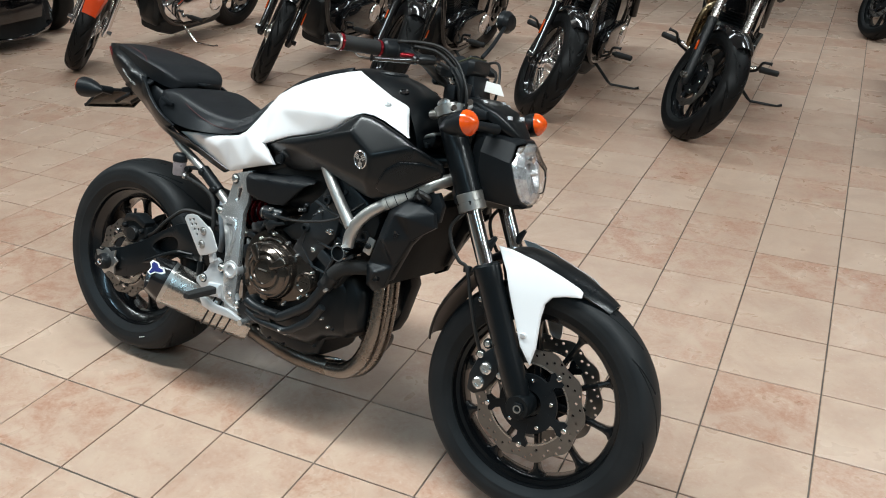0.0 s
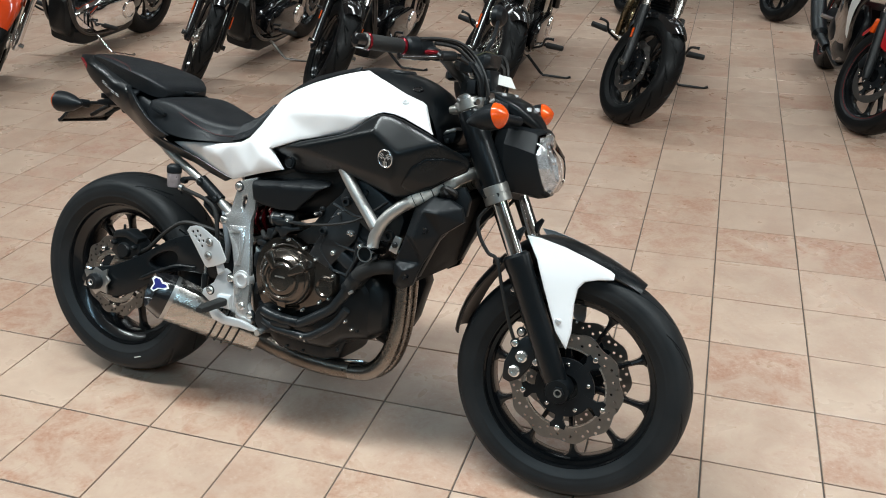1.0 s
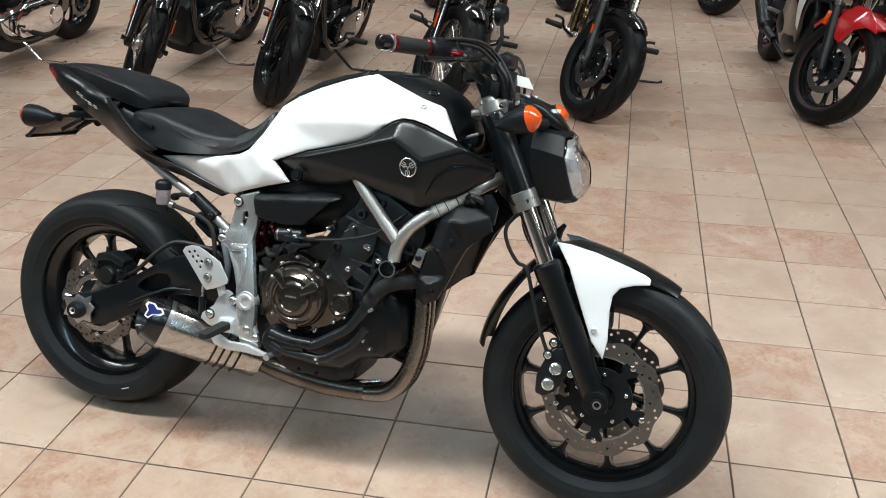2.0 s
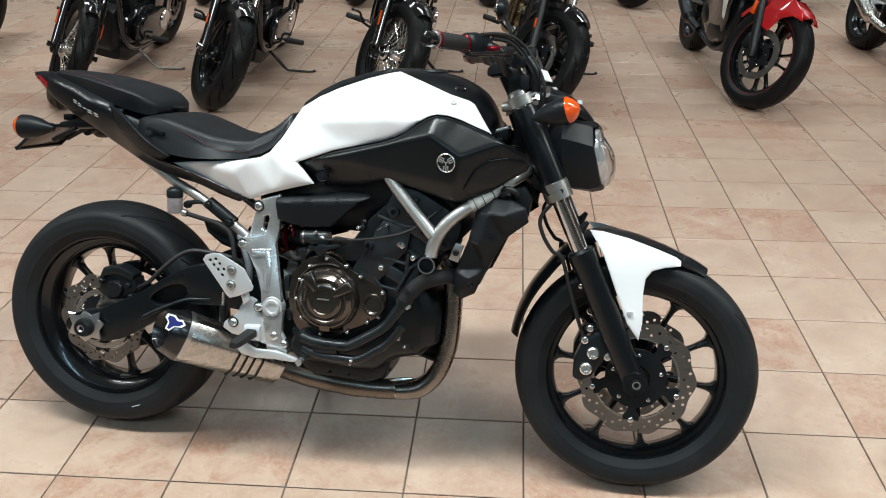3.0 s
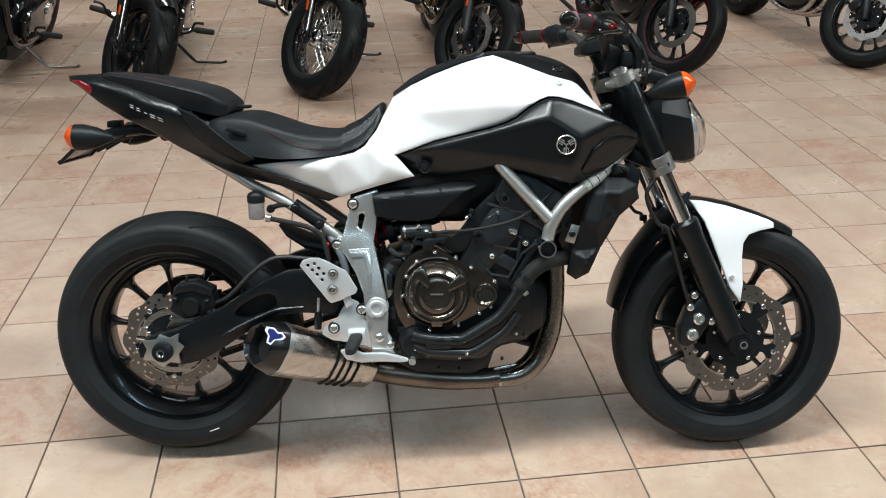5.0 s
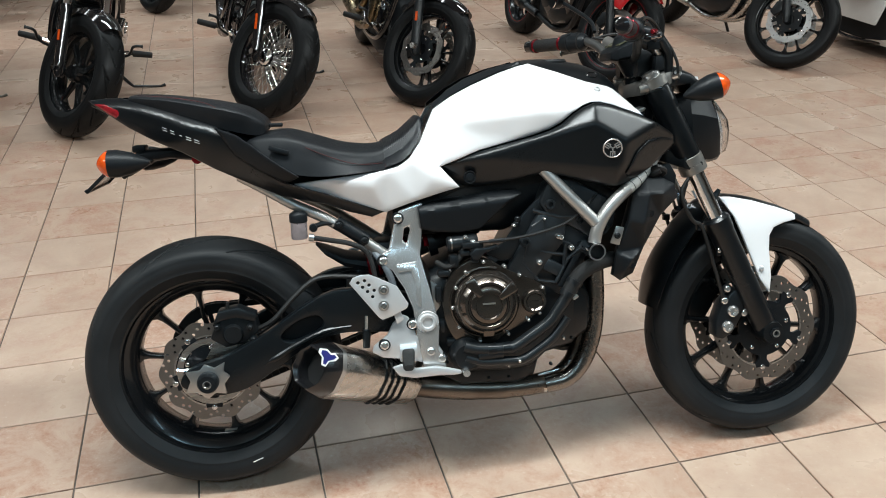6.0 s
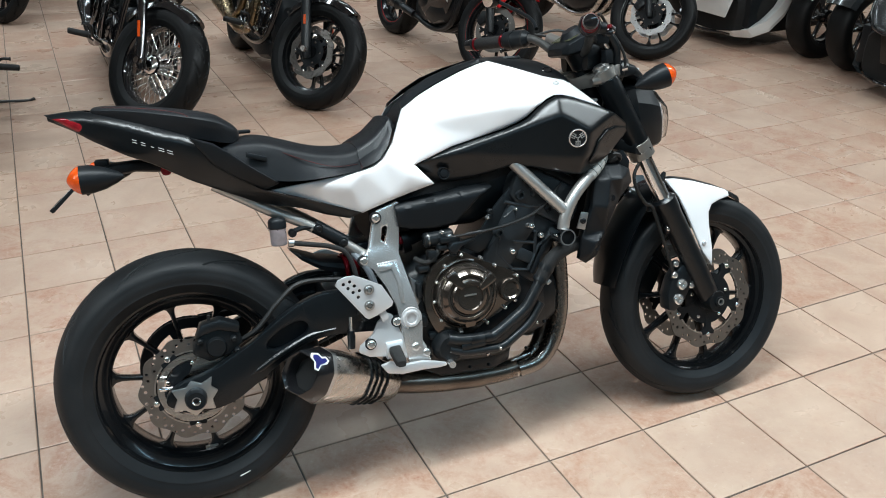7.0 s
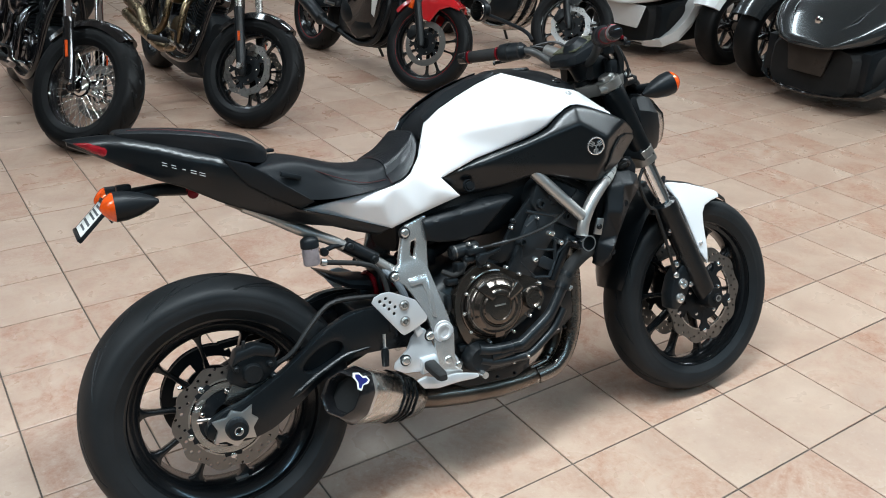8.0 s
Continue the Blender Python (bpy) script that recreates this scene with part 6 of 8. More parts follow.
# radiator and its shrouds
part("radiator", Geo().box((1.025, 0, 0.60), (0.035, 0.29, 0.21), rot_about((1.025, 0, 0.60), (0, 1, 0), 16)), DARKIN, bike, "black radiator", bevel=0.006)
RAD = [(1.012, 0.690), (1.050, 0.722), (1.093, 0.720), (1.124, 0.704), (1.132, 0.670), (1.083, 0.631), (1.062, 0.590), (1.042, 0.555), (1.018, 0.494), (0.987, 0.477), (0.966, 0.492), (0.972, 0.550), (1.000, 0.625)]
rad_h = faceted([(1.012, 0.690, 0.168), (1.050, 0.722, 0.158), (1.093, 0.720, 0.152), (1.124, 0.704, 0.148), (1.132, 0.670, 0.146), (1.083, 0.631, 0.164), (1.042, 0.555, 0.162), (1.018, 0.494, 0.158), (0.987, 0.477, 0.156), (0.966, 0.492, 0.160), (0.972, 0.550, 0.170), (1.000, 0.625, 0.180),
                 (1.045, 0.690, 0.192), (1.078, 0.688, 0.190), (1.030, 0.620, 0.200), (1.005, 0.535, 0.190), (0.990, 0.505, 0.182)], 0.004)
for s in (-1, 1):
    rs = part("radiator_shroud", Geo().panel(RAD, rad_h, 0.012, s, 0.003, 0.005), BLACK, bike, "matt black radiator side shroud", sharp=24)
    inner = Geo().plate([(1.02, 0.69), (1.075, 0.715), (1.120, 0.675), (1.070, 0.612), (1.028, 0.515), (0.99, 0.49), (0.972, 0.51)], s * 0.125, s * 0.150)
    part("shroud_inner", inner, BLACK, rs, bevel=0.004)
    for x, z in ((1.050, 0.642), (1.006, 0.520)):
        part("shroud_plug", Geo().lathe([(0.001, s * 0.001), (0.008, s * 0.002), (0.010, -s * 0.006)], (x, s * float(rad_h([(x, z)])[0]), z), 14), GLOSS, rs)
    part("shroud_lip", Geo().plate([(1.06, 0.712), (1.075, 0.738), (1.118, 0.752), (1.136, 0.722), (1.13, 0.68)], s * 0.11, s * 0.13), BLACK, rs, bevel=0.003)
    part("shroud_bracket", Geo().plate([(0.955, 0.575), (0.97, 0.615), (0.99, 0.61), (0.978, 0.568)], s * 0.170, s * 0.176), ALU, rs, "small silver bracket", bevel=0.002)
    bolts(rs, [(0.972, s * 0.177, 0.592)], 0.008, 0.005, CASTB, s)
part("wire_knot", Geo().tube(spline([(1.065, -0.135, 0.735), (1.08, -0.15, 0.745), (1.10, -0.14, 0.735), (1.09, -0.13, 0.722), (1.07, -0.145, 0.728), (1.085, -0.155, 0.738)], 6), 0.008, 8), WIRE, bike, "knot of taped black wiring")

# exhaust
for y, dx, low in ((-0.066, 0.0, 0.0), (-0.006, -0.008, -0.014)):
    part("header_pipe", Geo().tube(spline([(0.890 + dx, y, 0.565), (0.926 + dx, y, 0.556), (0.946 + dx, y, 0.520), (0.951 + dx, y, 0.460), (0.951 + dx, y, 0.390), (0.944 + dx, y, 0.320 + low * 0.5), (0.919 + dx, y - 0.001, 0.252 + low), (0.877 + dx, y - 0.004, 0.209 + low), (0.82, y * 0.7 - 0.020, 0.195 + low * 0.5)], 6), 0.0230, 22), HEAT, bike, "heat-browned steel header pipe")
coll = part("collector", Geo().tube(spline([(0.868, -0.050, 0.204), (0.82, -0.052, 0.195), (0.76, -0.054, 0.190), (0.68, -0.050, 0.190), (0.60, -0.036, 0.193), (0.525, -0.022, 0.199), (0.45, -0.006, 0.212)], 5), [0.0225, 0.0235, 0.0245, 0.0255, 0.026] + [0.027] * 8 + [0.029] * 5 + [0.031] * 9 + [0.033] * 4, 22), SOOT, bike, "soot-browned steel collector")
part("joint_sleeve", Geo().tube([(0.838, -0.052, 0.198), (0.836, -0.052, 0.1975), (0.812, -0.0525, 0.1935), (0.810, -0.0525, 0.193)], [0.0245, 0.0262, 0.0268, 0.0255], 22), STEEL, coll, "bright steel joint sleeve")
part("joint_spring", Geo().tube([(0.856, -0.066, 0.232), (0.842, -0.068, 0.230), (0.812, -0.070, 0.225), (0.800, -0.070, 0.222)], [0.002, 0.0045, 0.0045, 0.002], 8), STEEL, coll)
MA, MB = Vector((0.219, -0.204, 0.340)), Vector((0.476, -0.012, 0.205))
md = (MB - MA).normalized()
ms = Vector((0, 1, 0)) - md * md.y
ms.normalize()
mu = md.cross(ms).normalized()


def can(stations):
    """An eight-sided can with rounded corners along the muffler's axis; stations (way along, half width, half height)."""
    rings = []
    for d, hw, hh, *cut in stations:
        corners = [(hw, hh * 0.42), (hw * 0.48, hh), (-hw * 0.48, hh), (-hw, hh * 0.42), (-hw, -hh * 0.42), (-hw * 0.48, -hh), (hw * 0.48, -hh), (hw, -hh * 0.42)]
        ring = []
        for i, (x, z) in enumerate(corners):
            (x0, z0), (x1, z1) = corners[i - 1], corners[(i + 1) % 8]
            a_, c_ = Vector((x + 0.16 * (x0 - x), z + 0.16 * (z0 - z))), Vector((x + 0.16 * (x1 - x), z + 0.16 * (z1 - z)))
            mid = (a_ + c_) * 0.25 + Vector((x, z)) * 0.5
            ring += [MA + md * (d - (cut[0] * q[0] if cut else 0.0)) + ms * q[0] + mu * q[1] for q in (a_, mid, c_)]
        rings.append(ring)
    return Geo().rings(rings)


muffler = part("muffler", can([(0.062, 0.051, 0.060), (0.066, 0.052, 0.063), (0.20, 0.050, 0.059), (0.30, 0.046, 0.052), (0.345, 0.043, 0.049), (0.348, 0.038, 0.044)]), STEEL, bike, "brushed steel slip-on muffler", sharp=25)
part("end_cap", can([(0.110, 0.030, 0.035, 0.0), (0.030, 0.034, 0.040, 0.26), (0.020, 0.037, 0.043, 0.30), (0.016, 0.040, 0.046, 0.30), (0.019, 0.043, 0.050, 0.30), (0.066, 0.0535, 0.0645), (0.070, 0.053, 0.064)]), CARBON, muffler, "glossy carbon end cap")
part("outlet", can([(0.1085, 0.0302, 0.0352), (0.050, 0.0330, 0.0388, 0.20)]), DARKIN, muffler, "dark exhaust outlet")
part("rivet_band", can([(0.066, 0.0530, 0.0640), (0.082, 0.0526, 0.0632)]), ALU, muffler, "riveted silver band")
for d in (0.214, 0.236, 0.257, 0.281):
    hw, hh = interp([(0.2, 0.050), (0.3, 0.046)], d), interp([(0.2, 0.059), (0.3, 0.052)], d)
    part("mount_strap", can([(d - 0.003, hw + 0.0005, hh + 0.0005), (d - 0.002, hw + 0.004, hh + 0.004), (d + 0.002, hw + 0.004, hh + 0.004), (d + 0.003, hw + 0.0005, hh + 0.0005)]), CASTB, muffler, "black strap loop")
badge = Geo().plate([(-0.020, 0.014), (-0.006, 0.021), (0.004, 0.016), (0.012, 0.021), (0.022, 0.014), (0.018, 0.003), (0.006, -0.006), (0.002, -0.022), (-0.007, -0.022), (-0.010, -0.004), (-0.020, 0.003)], 0, 0.002)
badge_in = Geo().plate([(-0.015, 0.012), (-0.006, 0.016), (0.004, 0.011), (0.012, 0.016), (0.017, 0.012), (0.013, 0.004), (0.003, -0.006), (0.0, -0.018), (-0.005, -0.018), (-0.007, -0.004), (-0.015, 0.004)], -0.001, 0.002)
bm_ = Matrix.Translation(MA + md * 0.028 - ms * 0.0325 + mu * 0.0436) @ Matrix((md, ms, mu)).transposed().to_4x4() @ pose(0, 0, 0, 0, 0, -12) @ pose(0, 0, 0, -38) @ pose(0, 0, 0, 0, 12) @ Matrix.Diagonal((1.25, 1, 0.95, 1))
part("badge", badge.moved(bm_), PAPER, muffler, "white-edged heart-shaped badge")
part("badge_centre", badge_in.moved(bm_), BLUE, muffler, "blue badge centre")

# swingarm, axle, rear brake, chain
SWING = [(-0.062, 0.300), (-0.055, 0.326), (-0.02, 0.345), (0.03, 0.356), (0.085, 0.380), (0.14, 0.408), (0.215, 0.456), (0.27, 0.484), (0.32, 0.496), (0.40, 0.49), (0.52, 0.455), (0.545, 0.42), (0.53, 0.385), (0.47, 0.375), (0.40, 0.385), (0.33, 0.392), (0.26, 0.380), (0.198, 0.345), (0.13, 0.302), (0.08, 0.276), (0.02, 0.268), (-0.03, 0.282)]
SLOT = [(p.x, p.z) for p in spline([(0.170, 0, 0.389), (0.181, 0, 0.408), (0.216, 0, 0.430), (0.252, 0, 0.439), (0.270, 0, 0.428), (0.264, 0, 0.405), (0.223, 0, 0.385), (0.190, 0, 0.378)], 3, closed=True)]
for s in (-1, 1):
    g = Geo().plate([(p.x, p.z) for p in spline([(x, 0, z) for x, z in SWING], 3, closed=True)], 0.108, 0.135, [SLOT])
    g.v = [(x, s * (y + 0.02 * max(0.0, 0.20 - x) / 0.2 - 0.035 * max(0.0, x - 0.36) / 0.18), z) for x, y, z in g.v]
    arm = part("swingarm", g, BLACKP, bike, "satin black box-section swingarm", bevel=0.006)
    part("arm_ridge", Geo().tube(spline([(0.120, s * 0.140, 0.328), (0.156, s * 0.138, 0.345), (0.195, s * 0.136, 0.366), (0.27, s * 0.134, 0.398), (0.335, s * 0.134, 0.406)], 5), [0.003] * 4 + [0.007] * 13 + [0.004] * 4, 10), BLACKP, arm)
    part("arm_pocket", Geo().plate([(0.160, 0.380), (0.180, 0.418), (0.255, 0.450), (0.285, 0.430), (0.275, 0.395), (0.20, 0.368)], s * 0.100, s * 0.113), BLACK, arm)
    ax = part("axle_block", Geo().plate([(0.050, 0.318), (0.036, 0.330), (0.040, 0.352), (0.016, 0.340), (-0.006, 0.350), (-0.018, 0.336), (-0.050, 0.334), (-0.040, 0.312), (-0.052, 0.285), (-0.026, 0.284), (-0.004, 0.266), (0.014, 0.280), (0.040, 0.276), (0.036, 0.300)], s * 0.159, s * 0.167), ALU, arm, "silver axle adjuster plate", bevel=0.002)
    part("axle_slider", Geo().lathe([(0.001, s * 0.020), (0.012, s * 0.022), (0.020, s * 0.022), (0.024, s * 0.014), (0.025, 0.0), (0.020, -s * 0.01)], (0, s * 0.167, RR), 28), BLACK, ax, "black axle slider bobbin")
    part("slider_bolt", Geo().lathe([(0.003, s * 0.018), (0.008, s * 0.024), (0.010, s * 0.024), (0.010, s * 0.018)], (0, s * 0.167, RR), 16, closed=True), CHROME, ax)
    part("adjuster_screw", Geo().tube([(-0.035, s * 0.128, 0.325), (-0.075, s * 0.128, 0.330)], 0.005, 8), CHROME, ax)
part("swingarm_brace", Geo().box((0.38, 0, 0.45), (0.10, 0.20, 0.07)), BLACKP, bike, bevel=0.012)
rc = part("rear_caliper", Geo().plate([(0.005, 0.395), (0.025, 0.440), (0.070, 0.455), (0.115, 0.437), (0.120, 0.405), (0.085, 0.380), (0.04, 0.372)], -0.120, -0.070), CASTB, bike, "black rear brake caliper", bevel=0.006)
part("caliper_piston", Geo().lathe([(0.001, -0.010), (0.020, -0.010), (0.024, -0.004), (0.024, 0.01)], (0.060, -0.120, 0.405), 24), CASTB, rc)
bolts(rc, [(0.025, -0.122, 0.425), (0.100, -0.122, 0.420), (0.105, -0.120, 0.390)], 0.008, 0.012, CASTB)
part("caliper_bridge", Geo().plate([(0.015, 0.430), (0.030, 0.462), (0.075, 0.470), (0.118, 0.450), (0.112, 0.432), (0.070, 0.446), (0.035, 0.440)], -0.128, -0.085), CASTB, rc, bevel=0.004)
part("caliper_bracket", Geo().plate([(-0.010, 0.345), (0.020, 0.395), (0.060, 0.380), (0.110, 0.395), (0.125, 0.372), (0.060, 0.345), (0.030, 0.330)], -0.108, -0.098), STEEL, rc, "grey caliper bracket", bevel=0.002)
part("bleed_nipple", Geo().tube([(0.050, -0.110, 0.465), (0.052, -0.112, 0.480)], 0.004, 8), GRIP, rc)
part("rear_brake_hose", Geo().tube(spline([(0.115, -0.11, 0.41), (0.155, -0.12, 0.432), (0.205, -0.115, 0.482), (0.26, -0.105, 0.520), (0.33, -0.10, 0.520), (0.40, -0.10, 0.505), (0.45, -0.11, 0.46)], 5), 0.006, 8), WIRE, bike, "black rear brake hose")
sprk = []
for k in range(86):
    a, r = 2 * math.pi * k / 86, 0.108 + (0.009 if k % 2 else 0.0)
    sprk.append((r * math.cos(a), RR + r * math.sin(a)))
sh = [[(0.062 * math.cos(b), RR + 0.062 * math.sin(b)) for b in (2 * math.pi * i / 40 for i in range(40))]]
for k in range(5):
    arc = [radians(72 * k + d) for d in (-27, -18, -9, 0, 9, 18, 27)]
    sh.append([(0.0955 * math.cos(t), RR + 0.0955 * math.sin(t)) for t in arc] + [(0.072 * math.cos(t), RR + 0.072 * math.sin(t)) for t in arc[::-1]])
part("sprocket", Geo().plate(sprk, 0.083, 0.090, sh), CASTB, bike, "dark rear sprocket")
link_g = Geo().box((0, 0, 0), (0.011, 0.018, 0.012)).box((0, 0.011, 0), (0.0195, 0.003, 0.015)).box((0, -0.011, 0), (0.0195, 0.003, 0.015)).box((0, 0, 0), (0.0195, 0.019, 0.009))
chain = None
def chain_spots():
    for k in range(26):
        a = radians(80 + 200 * k / 25)
        yield 0.116 * math.cos(a), RR + 0.116 * math.sin(a), math.degrees(a) + 90
    for k in range(24):
        u = (k + 1) / 25
        yield 0.02 + u * 0.47, RR + 0.115 + u * 0.028, 4
    for k in range(24):
        u = (k + 1) / 25
        yield 0.02 + u * 0.47, RR - 0.115 + u * 0.167, 18
cg = Geo()
for x, z, a in chain_spots():
    cg.add(link_g.v, link_g.f, pose(x, 0.086, z, 0, -a, 0))
chain = part("chain", cg, CASTB, bike, "dark drive chain")
part("chain_guard", Geo().plate([(0.09, 0.435), (0.20, 0.465), (0.34, 0.490), (0.40, 0.485), (0.34, 0.470), (0.20, 0.445), (0.10, 0.420)], 0.098, 0.104), BLACK, bike)
part("mudguard_tongue", Geo().body([(0.262, 0.588, 0.584, 0.02), (0.285, 0.578, 0.560, 0.05), (0.33, 0.560, 0.530, 0.06), (0.39, 0.55, 0.51, 0.06)], 14), BLACK, bike)

# shock absorber with a red coil
part("shock_body", Geo().tube([(0.36, -0.03, 0.514), (0.66, -0.03, 0.612)], 0.020, 16), CASTB, bike)
coil = [(0.380 + 0.150 * u, -0.03 + 0.034 * math.cos(2 * math.pi * 6.5 * u), 0.522 + 0.052 * u + 0.034 * math.sin(2 * math.pi * 6.5 * u)) for u in (k / 130 for k in range(131))]
part("shock_spring", Geo().tube(coil, 0.0065, 10), REDANO, bike, "red coil spring")
part("shock_collar", Geo().tube([(0.532, -0.03, 0.575), (0.552, -0.03, 0.581)], 0.036, 20), CASTB, bike)
part("shock_linkage", Geo().box((0.43, -0.02, 0.545), (0.06, 0.08, 0.09)), CASTB, bike, bevel=0.01)

# rider foot hanger plates, heel guard, peg, pedal
HANG = [(0.455, 0.660), (0.462, 0.672), (0.515, 0.690), (0.520, 0.684), (0.513, 0.60), (0.507, 0.565), (0.519, 0.51), (0.535, 0.44), (0.542, 0.40), (0.538, 0.34), (0.556, 0.300), (0.552, 0.284), (0.508, 0.280), (0.500, 0.30), (0.490, 0.36), (0.484, 0.42), (0.481, 0.445), (0.464, 0.49), (0.438, 0.535), (0.418, 0.545), (0.410, 0.560), (0.420, 0.575), (0.434, 0.582)]
for s in (-1, 1):
    g = Geo().plate(HANG, 0.100, 0.118, [[(0.468, 0.600), (0.473, 0.630), (0.484, 0.634), (0.486, 0.625), (0.478, 0.592)]])
    g.v = [(x, s * (y + 0.045 * max(0.0, min(1.0, (0.60 - z) / 0.18))), z) for x, y, z in g.v]
    hg = part("foot_hanger", g, HANGER, bike, "silver footrest hanger plate", bevel=0.005)
    rib = Geo().plate([(0.447, 0.548), (0.498, 0.552), (0.504, 0.50), (0.502, 0.448), (0.492, 0.452), (0.491, 0.50), (0.482, 0.532), (0.452, 0.530)], 0.118, 0.124)
    rib.v = [(x, s * (y + 0.045 * max(0.0, min(1.0, (0.60 - z) / 0.18))), z) for x, y, z in rib.v]
    part("hanger_rib", rib, HANGER, hg, bevel=0.003)
    bolts(hg, [(0.459, s * 0.118, 0.655), (0.419, s * 0.126, 0.557)], 0.0115, 0.007, ZINC, s)
    part("pivot_cap", Geo().lathe([(0.001, s * 0.004), (0.012, s * 0.004), (0.014, s * 0.008), (0.019, s * 0.008), (0.022, s * 0.003), (0.026, s * 0.003), (0.028, -s * 0.004), (0.028, -s * 0.02)], (0.514, s * 0.160, 0.410), 32), SILVER, hg, "ringed silver pivot cap")
    rear = Geo().plate([(0.470, 0.425), (0.455, 0.432), (0.432, 0.412), (0.418, 0.385), (0.385, 0.36), (0.380, 0.345), (0.405, 0.330), (0.46, 0.322), (0.535, 0.30), (0.55, 0.33), (0.53, 0.365), (0.490, 0.37)], s * 0.148, s * 0.160)
    ps = part("peg_bracket", rear, SILVER, hg, "silver footpeg bracket", bevel=0.004)
    bolts(ps, [(0.478, s * 0.160, 0.408), (0.519, s * 0.160, 0.338), (0.545, s * 0.158, 0.318), (0.410, s * 0.160, 0.362)], 0.0115, 0.008, ZINC, s)
    HEEL = [(0.336, 0.520), (0.344, 0.532), (0.362, 0.538), (0.382, 0.538), (0.400, 0.530), (0.445, 0.506), (0.470, 0.462), (0.466, 0.452), (0.430, 0.435), (0.408, 0.428), (0.400, 0.434)]
    dots = [[(x + 0.0042 * math.cos(b), z + 0.0042 * math.sin(b)) for b in (2 * math.pi * i / 10 for i in range(10))] for x, z in ((0.356, 0.520), (0.371, 0.524), (0.366, 0.509), (0.381, 0.513), (0.377, 0.498), (0.392, 0.500), (0.388, 0.485))]
    he = part("heel_guard", Geo().plate(HEEL, s * 0.172, s * 0.177, dots), SILVER, hg, "perforated silver heel guard", bevel=0.0015)
    for x, z in ((0.414, 0.500), (0.412, 0.462)):
        part("heel_boss", Geo().lathe([(0.001, s * 0.005), (0.004, s * 0.005), (0.0045, s * 0.001), (0.0065, s * 0.006), (0.0085, s * 0.005), (0.0095, s * 0.001), (0.0125, s * 0.0008), (0.0125, -s * 0.02)], (x, s * 0.178, z), 20), ALU, he)
    part("heel_stay", Geo().plate([(0.432, 0.447), (0.447, 0.452), (0.458, 0.425), (0.442, 0.412)], s * 0.158, s * 0.172), SILVER, he, bevel=0.002)
    peg = Geo().body([(-0.012, 0.010, -0.008, 0.012, 0), (0.0, 0.012, -0.010, 0.016, 0), (0.070, 0.011, -0.009, 0.014, 0), (0.082, 0.008, -0.006, 0.010, 0)], 12, 0.5)
    peg.v = [(0.465 - 0.10 * x + 0.95 * y, s * (0.165 + 1.20 * x), 0.342 + z - 0.08 * x) for x, y, z in peg.v]
    part("footpeg", peg, GRIP, hg, "black rubber footpeg")
    part("peg_mount", Geo().body([(0.445, 0.360, 0.320, 0.012, s * 0.165), (0.485, 0.362, 0.322, 0.012, s * 0.162)], 12), SILVER, hg)
pedal = Geo().plate([(0.425, 0.312), (0.44, 0.290), (0.475, 0.282), (0.53, 0.284), (0.57, 0.282), (0.588, 0.284), (0.588, 0.291), (0.56, 0.299), (0.53, 0.306), (0.48, 0.305), (0.45, 0.318)], -0.185, -0.172)
part("brake_pedal", pedal, SILVER, bike, "silver rear brake pedal", bevel=0.003)
part("pedal_pad", Geo().tube([(0.598, -0.198, 0.288), (0.598, -0.160, 0.288)], 0.0085, 12), ZINC, bike, "silver pedal end")
mc = part("rear_master_cylinder", Geo().tube([(0.370, -0.135, 0.396), (0.370, -0.135, 0.384), (0.368, -0.135, 0.352)], [0.0075, 0.010, 0.0085], 12), CASTB, bike, "black rear master cylinder")
part("push_rod", Geo().tube([(0.372, -0.135, 0.430), (0.370, -0.135, 0.394)], 0.0042, 8), ZINC, mc)
resv = part("brake_reservoir", Geo().lathe([(0.001, -0.020), (0.017, -0.020), (0.019, -0.016), (0.019, 0.020), (0.001, 0.020)], (0.229, -0.112, 0.640), 24, axis="z"), RESV, bike, "milky brake fluid reservoir")
part("reservoir_cap", Geo().lathe([(0.001, 0.018), (0.012, 0.018), (0.019, 0.013), (0.021, 0.008), (0.021, -0.006), (0.019, -0.008)], (0.229, -0.112, 0.667), 18, axis="z"), BLACK, resv, "black reservoir cap")
part("reservoir_bolt", Geo().lathe([(0.001, -0.006), (0.008, -0.005), (0.010, 0.0), (0.010, 0.01)], (0.262, -0.112, 0.643), 14), CASTB, resv)
part("reservoir_stay", Geo().tube(spline([(0.258, -0.108, 0.644), (0.290, -0.106, 0.652), (0.325, -0.104, 0.645), (0.36, -0.104, 0.618)], 4), 0.006, 8), BLACK, resv)
part("reservoir_hose", Geo().tube(spline([(0.250, -0.112, 0.622), (0.30, -0.114, 0.612), (0.35, -0.118, 0.600), (0.385, -0.122, 0.575), (0.40, -0.128, 0.50), (0.395, -0.130, 0.43)], 5), 0.006, 10), GRIP, resv, "black reservoir hose")
part("hose_clamp", Geo().tube([(0.250, -0.112, 0.622), (0.262, -0.112, 0.620)], 0.009, 12), ALU, resv)
part("subframe_clamp", Geo().tube([(0.315, -0.100, 0.652), (0.385, -0.101, 0.603)], 0.0165, 14), BLACK, bike)
bolts(bike, [(0.322, -0.116, 0.647), (0.378, -0.116, 0.607)], 0.009, 0.006, CASTB)
part("grey_hose", Geo().tube(spline([(0.40, -0.10, 0.575), (0.425, -0.125, 0.54), (0.440, -0.13, 0.49), (0.43, -0.12, 0.44)], 5), 0.0085, 10), surf("grey_rubber", (0.16, 0.18, 0.20), 0.5), bike, "grey breather hose")
